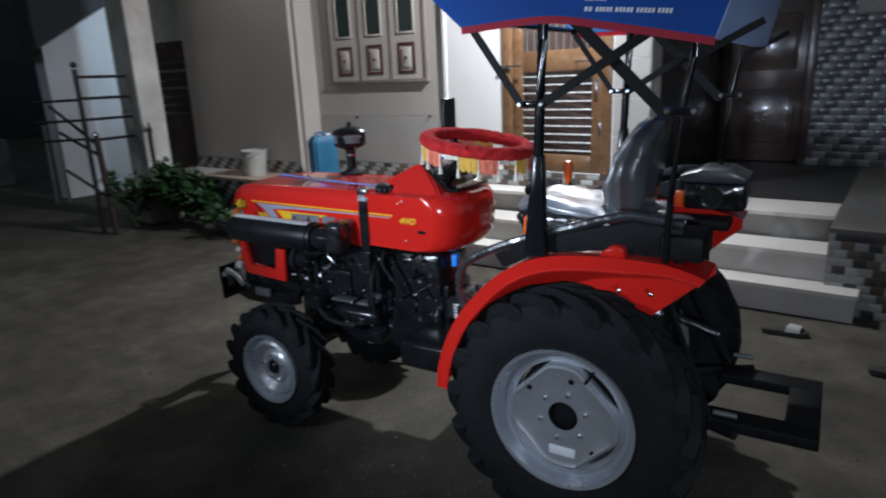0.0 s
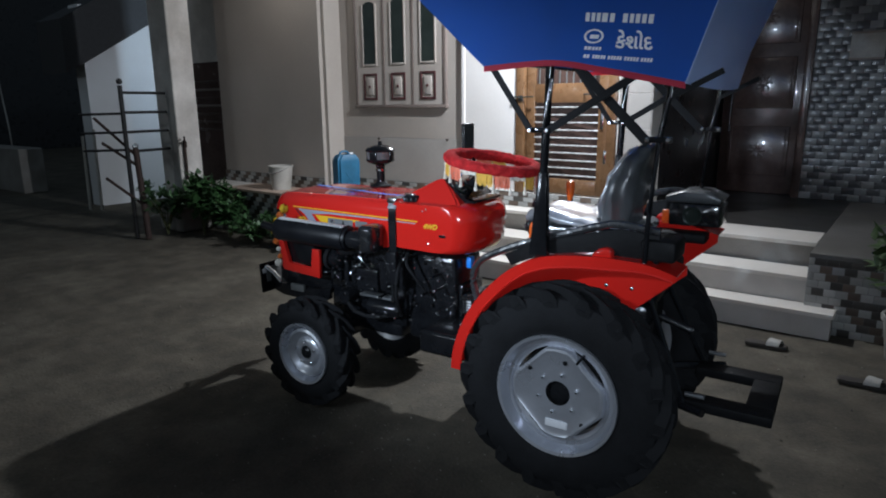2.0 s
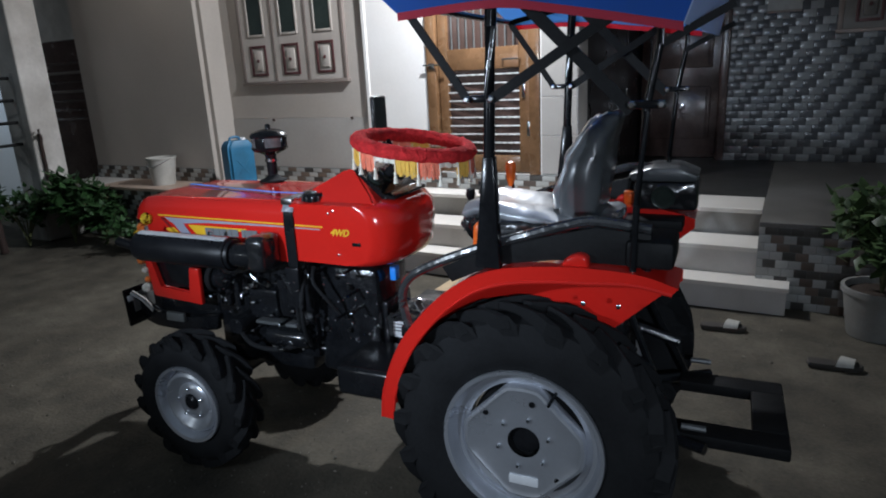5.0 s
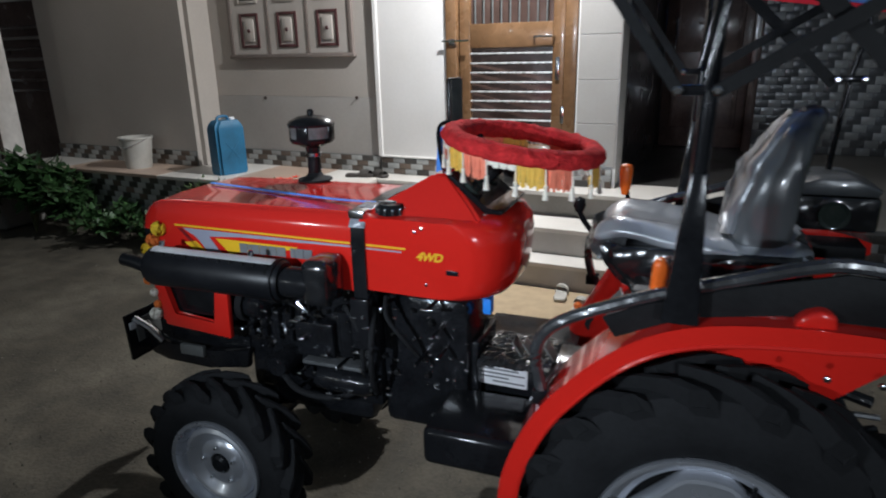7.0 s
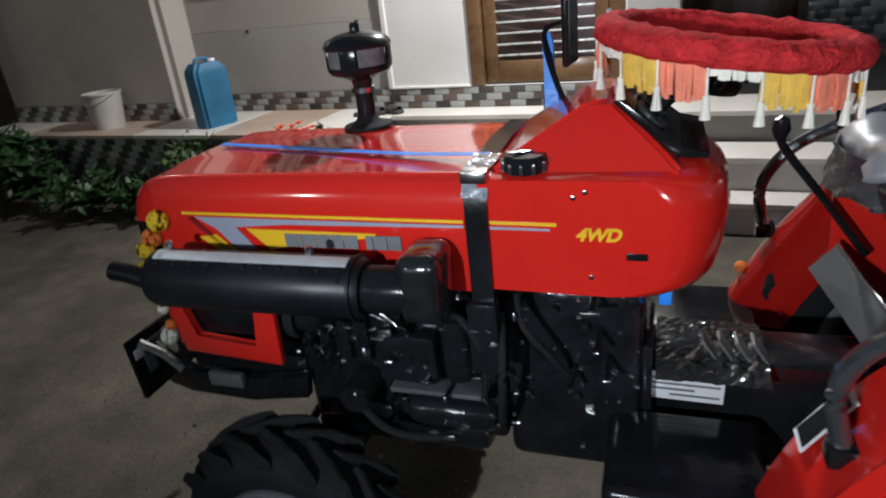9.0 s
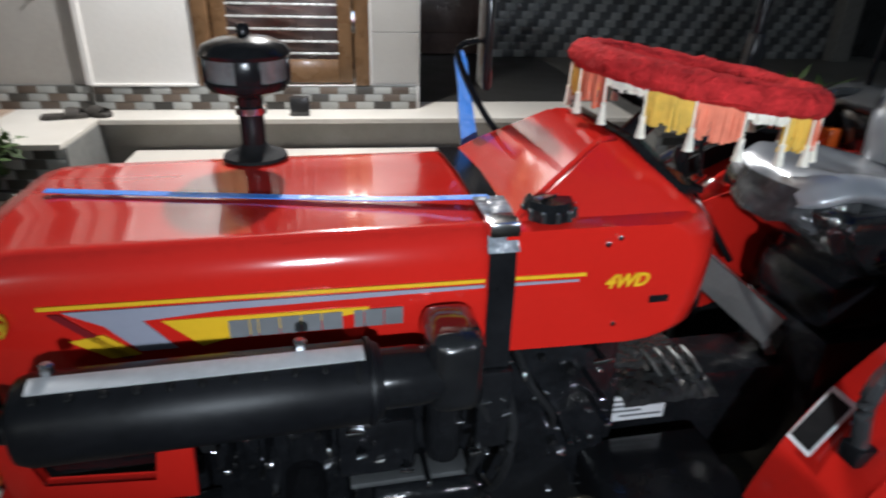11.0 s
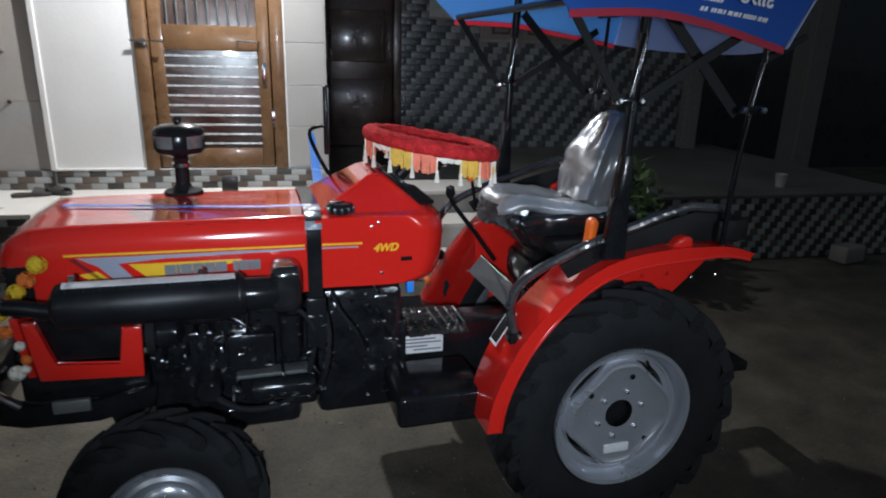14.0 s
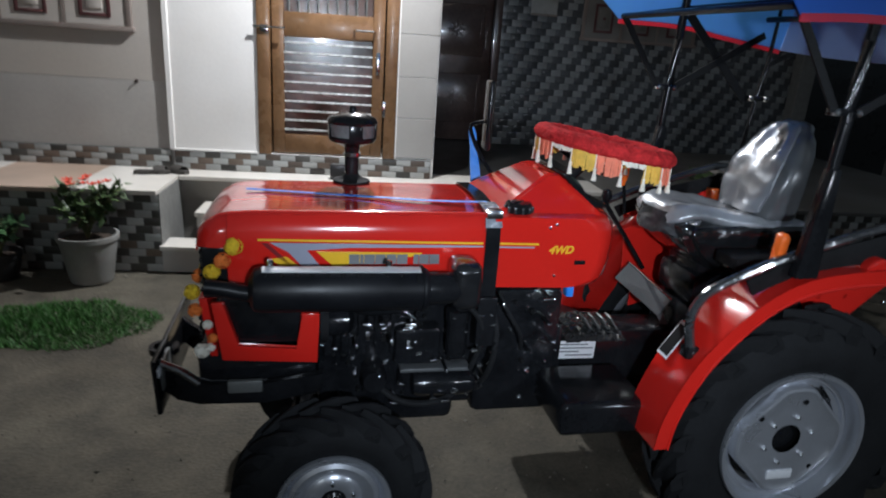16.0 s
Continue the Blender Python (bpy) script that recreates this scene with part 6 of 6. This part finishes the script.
# marigolds on the nose
def flower(p, r, m):
    bm = bmesh.new()
    rr = random.Random(int(p[2] * 1000))
    for k in range(46):
        d = Vector((rr.gauss(0, 1), rr.gauss(0, 1), rr.gauss(0, 1))).normalized()
        c = Vector(p) + d * r * 0.7
        u = d.orthogonal().normalized()
        w = d.cross(u)
        q = [c + r * (0.34 * (u * math.cos(t) + w * math.sin(t)) + 0.25 * d * (1 if i % 2 else 0.4)) for i, t in enumerate(np.linspace(0, 2 * math.pi, 7)[:-1])]
        bm.faces.new([bm.verts.new(v) for v in q])
    bmesh.ops.create_icosphere(bm, subdivisions=1, radius=r * 0.75, matrix=Matrix.Translation(p))
    part("marigold", bm, m, TR, "yellow marigold" if m is MARIGOLD_Y else "orange marigold", smooth=False)


for p, r, m in (((-1.672, -0.236, 0.993), 0.025, MARIGOLD_Y), ((-1.702, -0.236, 0.953), 0.023, MARIGOLD_O), ((-1.73, -0.236, 0.92), 0.023, MARIGOLD_Y), ((-1.79, -0.2, 0.85), 0.022, MARIGOLD_Y), ((-1.785, -0.2, 0.795), 0.02, MARIGOLD_O), ((-1.77, -0.21, 0.675), 0.022, CREAM), ((-1.786, -0.1, 0.86), 0.022, MARIGOLD_O), ((-1.786, 0.02, 0.84), 0.022, MARIGOLD_Y), ((-1.786, 0.12, 0.88), 0.022, MARIGOLD_O), ((-0.425, 0.42, 0.622), 0.016, MARIGOLD_O), ((-1.75, -0.222, 0.76), 0.014, CREAM), ((-1.738, -0.226, 0.72), 0.014, MARIGOLD_O), ((-1.745, -0.222, 0.69), 0.013, CREAM)):
    flower(p, r, m)

# linkage and drawbar frame behind
db = bmesh.new()
for a in ((0.4, 0.73, -0.22, -0.13), (0.4, 0.73, 0.13, 0.22), (0.63, 0.73, -0.13, 0.13)):
    box(db, *a, 0.375, 0.415, bev=0.006)
part("drawbar_frame", db, MATTE, TR, "black flat drawbar frame")
for s in (-1, 1):
    part("lower_link", T([(0.2, s * 0.12, 0.38), (0.5, s * 0.26, 0.395)], 0.018, 10), CASTIRON, TR, "black lower link")
    part("lift_rod", T([(0.24, s * 0.14, 0.8), (0.42, s * 0.22, 0.4)], 0.012, 8), CASTIRON, TR)
    part("link_pin", T([(0.43, s * 0.24, 0.45), (0.5, s * 0.24, 0.45)], 0.01, 8), DARKSTEEL, TR)
part("top_link", T([(0.26, 0, 0.66), (0.4, 0, 0.62)], 0.016, 10), CASTIRON, TR)


# bright bolt heads and fittings scattered over the engine's near side, added for glints
def fittings(n):
    bpy.context.view_layer.update()
    deps = bpy.context.evaluated_depsgraph_get()
    turn = TR.matrix_world.to_3x3()
    heads = [finish(bolt(bmesh.new(), (0, 0, 0), r, 0.006), "bolt", CHROME, False) for r in (0.003, 0.005)]
    heads += [finish(B(-w, w, -0.007, 0.001, -0.0022, 0.0022, bev=0.001, seg=1), "clip", ZINC, False) for w in (0.006, 0.009)]
    rr = random.Random(44)
    k = tries = 0
    while k < n and tries < 1600:
        tries += 1
        x, z = rr.uniform(-1.5, -0.62), rr.uniform(0.42, 0.82)
        hit, place, normal, _, ob, _ = scene.ray_cast(deps, TR.matrix_world @ Vector((x, -0.9, z)), turn @ Vector((0, 1, 0)))
        if not hit or ob.data.materials[0] not in (CASTIRON, BLACK, MATTE, STOVE) or (turn.transposed() @ normal).y > -0.6:
            continue
        q = TR.matrix_world.inverted() @ place
        if q.y < -0.3 or q.y > -0.08:
            continue
        ob = new("clip" if k % 4 > 1 else "bolt", heads[k % 4])
        ob.parent = TR
        ob.matrix_local = pose(q.x, q.y + 0.001, q.z, rr.uniform(-14, 14), rr.uniform(-25, 25), rr.uniform(-14, 14))
        k += 1


fittings(84)


# ---- things in the yard and on the porch ----
def leafy(stems, leaves, r, h, size, rnd):
    bm = bmesh.new()
    rr = random.Random(rnd)
    tips = []
    for k in range(stems):
        a = rr.uniform(0, 2 * math.pi)
        d = rr.uniform(0.2, 1) * r
        top = Vector((d * math.cos(a), d * math.sin(a), h * rr.uniform(0.55, 1)))
        mid = Vector((top.x * 0.3, top.y * 0.3, top.z * 0.55))
        tips.append((mid, top))
    sb = bmesh.new()
    for mid, top in tips:
        tube(sb, curve_pts([(0, 0, 0), mid, top], 3), [0.006] * 3 + [0.005] * 3 + [0.003], 5)
    for k in range(leaves):
        mid, top = tips[k % stems]
        t = rr.random() ** 0.7
        c = mid.lerp(top, t) + Vector((rr.gauss(0, 0.25), rr.gauss(0, 0.25), rr.gauss(0, 0.15))) * r * 0.5
        d = Vector((rr.gauss(0, 1), rr.gauss(0, 1), rr.gauss(0.2, 0.7))).normalized()
        u = d.cross(Vector((0, 0, 1)))
        u = (u if u.length > 0.1 else Vector((1, 0, 0))).normalized()
        n = d.cross(u)
        L, W = size * rr.uniform(0.7, 1.3), size * rr.uniform(0.22, 0.36)
        p = [c, c + d * L * 0.4 + u * W + n * W * 0.3, c + d * L, c + d * L * 0.4 - u * W + n * W * 0.3, c + d * L * 0.45]
        v = [bm.verts.new(q) for q in p]
        for q in ((0, 1, 4), (1, 2, 4), (2, 3, 4), (3, 0, 4)):
            bm.faces.new([v[i] for i in q])
    return sb, bm


def potted(at, rb, rt, h, potmat, potlabel, rnd, leaves, r, ph, size, leafmat, square=False, petals=0, label="", name="potted_plant"):
    p = base(name, pose(*at), label, "plant", "potted plants")
    if square:
        bm = bmesh.new()
        loft(bm, [[(sx * q, sy * q, z) for sx, sy in ((-1, -1), (1, -1), (1, 1), (-1, 1))] for q, z in ((rb, 0), (rt, h), (rt * 1.06, h), (rt * 1.06, h + 0.02), (rt * 0.94, h + 0.02), (rt * 0.9, h - 0.03))])
        bmesh.ops.bevel(bm, geom=bm.edges[:], offset=0.006, segments=1, affect="EDGES")
    else:
        bm = lathe(bmesh.new(), [(0, 0), (rb, 0), (rb + 0.004, 0.01), (rt, h - 0.03), (rt * 1.06, h - 0.03), (rt * 1.07, h), (rt * 0.97, h), (rt * 0.93, h - 0.04), (0, h - 0.045)], 28, "z", (0, 0, 0), closed=False)
    part("pot", bm, potmat, p, potlabel)
    part("soil", lathe(bmesh.new(), [(0, h - 0.03), (rt * 0.9, h - 0.035)], 20, "z", (0, 0, 0), closed=False), SOIL, p)
    sb, lb = leafy(9, leaves, r, ph, size, rnd)
    part("stem", turned(sb, pose(0, 0, h - 0.04)), STEM, p)
    part("foliage", turned(lb, pose(0, 0, h - 0.02)), leafmat, p)
    rr = random.Random(rnd + 1)
    if petals:
        fb = bmesh.new()
        for k in range(petals):
            c = Vector((rr.gauss(0, 0.06), rr.gauss(0, 0.06), h + ph * rr.uniform(0.85, 1.05)))
            for j in range(6):
                a = j * math.pi / 3
                d = Vector((math.cos(a), math.sin(a), 0.5))
                u = Vector((-math.sin(a), math.cos(a), 0))
                fb.faces.new([fb.verts.new(q) for q in (c, c + d * 0.02 + u * 0.012, c + d * 0.038, c + d * 0.02 - u * 0.012)])
        part("blossom", fb, PETAL, p, "small red blossoms", smooth=False)
    return p


potted((-3.82, 4.06, 0), 0.12, 0.165, 0.3, POTGREY, "pale grey plastic bucket", 11, 260, 0.2, 0.33, 0.07, LEAFP, petals=9, label="flowering plant in a pale grey plastic bucket")
potted((-4.34, 4.06, 0), 0.085, 0.115, 0.17, POTBLACK, "black nursery pot", 12, 70, 0.13, 0.25, 0.08, LEAFD, label="spindly plant in a black nursery pot")
potted((-4.82, 4.06, 0), 0.12, 0.15, 0.24, POTRED, "square terracotta pot", 13, 260, 0.24, 0.32, 0.08, LEAFP, square=True, label="leafy plant in a square terracotta pot")
potted((0.33, 4.1, 0), 0.14, 0.18, 0.28, POTGREY, "pale grey plastic tub", 14, 900, 0.56, 0.56, 0.1, LEAFP, label="large bushy plant in a grey tub by the steps")


def bush(at, rnd, r, h, n, size, label):
    b = base("bush", pose(*at), label, "bush", "shrubs along the porch")
    sb, lb = leafy(14, n, r, h, size, rnd)
    part("stem", sb, STEM, b)
    part("foliage", lb, LEAFS, b)


bush((-6.62, 3.86, 0), 21, 0.34, 0.72, 620, 0.13, "dense green bush at the foot of the pillar")
bush((-6.98, 3.6, 0), 27, 0.3, 0.62, 420, 0.1, "dark straggly shrub beside the iron gate")
bush((-6.22, 3.95, 0), 33, 0.3, 0.5, 520, 0.11, "dark green shrub growing against the porch")
bush((-5.72, 3.95, 0), 34, 0.32, 0.3, 420, 0.09, "low dark shrub growing against the porch")
bush((-5.28, 4.0, 0), 35, 0.24, 0.26, 300, 0.08, "low dark shrub growing against the porch")


def grass_patch():
    rr = random.Random(5)
    v, f = [], []
    for k in range(7000):
        a, d = rr.uniform(0, 2 * math.pi), rr.random() ** 0.5
        k2 = 1 + 0.25 * noise.noise(Vector((math.cos(a) * 2, math.sin(a) * 2, 3)))
        x, y = -3.72 + 0.47 * d * k2 * math.cos(a), 3.4 + 0.3 * d * k2 * math.sin(a)
        h = rr.uniform(0.015, 0.05) * (1.15 - 0.6 * d)
        b = rr.uniform(0, 6.28)
        w, lx, ly = 0.004, rr.gauss(0, 0.02), rr.gauss(0, 0.02)
        n = len(v)
        v += [(x - w * math.cos(b), y - w * math.sin(b), -0.008), (x + w * math.cos(b), y + w * math.sin(b), -0.008), (x + lx, y + ly, h)]
        f.append((n, n + 1, n + 2))
    me = bpy.data.meshes.new("grass")
    me.from_pydata(v, [], f)
    me.materials.append(GRASS)
    tagged(new("grass", me), "small patch of short green grass", "grass", kind="stuff")


grass_patch()


def drum():
    d = base("jerry_can", pose(-4.8, 4.5, FLOOR, 0, 0, 72), "blue plastic jerry can standing on the porch", "can")
    bm = bmesh.new()
    loft(bm, [[(sx * a, sy * b, z) for sx, sy in ((-1, -1), (1, -1), (1, 1), (-1, 1))] for a, b, z in ((0.125, 0.085, 0), (0.13, 0.09, 0.02), (0.13, 0.09, 0.38), (0.122, 0.084, 0.41), (0.1, 0.075, 0.44), (0.09, 0.07, 0.45))])
    bmesh.ops.bevel(bm, geom=[e for e in bm.edges if abs(e.verts[0].co.z - e.verts[1].co.z) > 0.004], offset=0.022, segments=3, affect="EDGES")
    part("body", bm, BLUECAN, d)
    for y in (-0.0895, 0.0895):
        part("rib", turned(B(-0.09, 0.09, -0.003, 0.003, -0.006, 0.006, bev=0.0025), pose(0, y, 0.2, 0, 52, 0)), BLUECAN, d)
        part("rib", turned(B(-0.09, 0.09, -0.003, 0.003, -0.006, 0.006, bev=0.0025), pose(0, y, 0.2, 0, -52, 0)), BLUECAN, d)
    part("handle", T(curve_pts([(-0.07, 0, 0.44), (-0.055, 0, 0.478), (0.02, 0, 0.478), (0.035, 0, 0.44)], 4), 0.012, 10), BLUECAN, d)
    part("cap", lathe(bmesh.new(), [(0.026, 0.445), (0.026, 0.465), (0.022, 0.47), (0, 0.47)], 16, "z", (0.065, 0, 0), closed=False), WHITE, d, "white screw cap")


drum()


def pail():
    b = base("bucket", pose(-5.85, 4.45, FLOOR), "white plastic bucket standing on the porch", "bucket")
    part("body", lathe(bmesh.new(), [(0, 0.0), (0.11, 0.0), (0.14, 0.26), (0.15, 0.265), (0.15, 0.28), (0.135, 0.28), (0.105, 0.02), (0, 0.02)], 28, "z", (0, 0, 0), closed=False), BUCKETW, b)
    part("handle", T(curve_pts([(-0.148, 0, 0.27), (-0.1, -0.1, 0.22), (0, -0.15, 0.19), (0.1, -0.1, 0.22), (0.148, 0, 0.27)], 4), 0.004, 6), CHROME, b, "wire handle")


pail()


def slipper(at, rz, material, label, length=0.25, strap=None):
    s = base("slipper", pose(*at, 0, 0, rz), label, "slipper", "slippers left by the steps")
    out = [(-0.5, 0.0), (-0.47, 0.14), (-0.3, 0.17), (0.0, 0.14), (0.25, 0.19), (0.42, 0.16), (0.5, 0.03), (0.45, -0.12), (0.25, -0.17), (0.0, -0.13), (-0.3, -0.16), (-0.47, -0.12)]
    bm = bmesh.new()
    loft(bm, [[(x * length * k, y * length * k, z) for x, y in out] for k, z in ((0.96, 0), (1, 0.006), (1, 0.018), (0.95, 0.024))])
    part("sole", bm, material, s)
    part("strap", sheet(bmesh.new(), [(0.02 + 0.02 * math.cos(a), 0.045 * math.cos(a), 0.022 + 0.04 * math.sin(a)) for a in np.linspace(0, math.pi, 9)], [(0.085 + 0.01 * math.cos(a), 0.04 * math.cos(a), 0.022 + 0.03 * math.sin(a)) for a in np.linspace(0, math.pi, 9)], 0.004), strap or material, s)


slipper((-0.43, 3.885, 0), 6, SLIPDARK, "dark slipper with a pale strap lying on the yard floor", strap=BUCKETW)
slipper((0.115, 3.57, 0), 4, SLIPDARK, "dark slipper with a pale strap lying on the yard floor", strap=BUCKETW)
slipper((-3.62, 4.72, FLOOR), 15, SLIPDARK, "dark sandal lying on the porch floor")
slipper((-3.5, 4.78, FLOOR), -20, SLIPDARK, "dark sandal lying on the porch floor")
slipper((-1.76, 4.1, 0.014), 100, BUCKETW, "pale slipper lying on the door mat")
slipper((-1.6, 3.93, 0.014), 95, BUCKETW, "pale slipper lying on the door mat")
thing("door_mat", B(-2.35, -1.42, 3.66, 4.19, 0.0, 0.012, bev=0.005), MATM, "beige woven mat lying before the steps", "mat")


def pebbles():
    """Grit and small litter on the yard floor."""
    rr = random.Random(9)
    v, f = [], []
    for k in range(1900):
        x, y = (rr.uniform(-6.5, 2.0), rr.uniform(-0.6, 4.15)) if k < 1200 else (rr.gauss(-2.0, 0.9), rr.gauss(1.9, 0.8))
        r = rr.uniform(0.0015, 0.005) * (2.6 if rr.random() < 0.07 else 1)
        a = rr.uniform(0, 6.28)
        n = len(v)
        for j in range(4):
            v.append((x + r * math.cos(a + j * 1.571), y + r * rr.uniform(0.6, 1) * math.sin(a + j * 1.571), -0.004))
        v.append((x, y, r * (0.25 if r > 0.006 else 0.9)))
        f += [(n + j, n + (j + 1) % 4, n + 4) for j in range(4)]
    me = bpy.data.meshes.new("grit")
    me.from_pydata(v, [], f)
    me.materials.append(mat("grit", (0.15, 0.138, 0.115), 0.9, var=0.3, scale=30, island=0.6, spec=0.2))
    tagged(new("grit", me), "loose grit and crumbs on the yard floor", "grit", kind="stuff")


pebbles()


def wall_hook(x, z):
    h = base("wall_nail", pose(x, G - 0.004, z), "small dark iron nail in the grey wall", "nail", "nails in the house wall")
    part("plug", lathe(bmesh.new(), [(0.0, 0.0), (0.014, 0.0), (0.012, -0.006), (0.0, -0.007)], 10, "y", (0, 0, 0), closed=False), RUST, h)
    part("shank", T(curve_pts([(0, -0.004, 0.0), (0, -0.018, 0.001), (0, -0.024, 0.01)], 4), 0.004, 8), RUST, h)


wall_hook(-4.72, 1.15)
wall_hook(-3.76, 1.16)
thing("brick", B(-2.39, -2.28, 4.74, 4.8, FLOOR, 0.66, bev=0.006), DARKSTONE, "small dark stone block standing on the landing", "block")
thing("plastic_cup", lathe(bmesh.new(), [(0, 0), (0.032, 0), (0.036, 0.01), (0.046, 0.1), (0.049, 0.104), (0.049, 0.112), (0.042, 0.112), (0.03, 0.012), (0, 0.012)], 20, "z", (2.14, 4.6, FLOOR), closed=False), BUCKETW, "white plastic cup standing on the platform", "cup")
thing("stone_block", turned(B(-0.12, 0.12, -0.08, 0.08, 0, 0.14, bev=0.02), pose(2.56, 4.2, 0, 0, 0, 12)), GRANITE, "pale grey stone block lying beside the platform", "stone")


# ---- mosaic pieces ----
for job in JOBS:
    lay_tiles(*job)
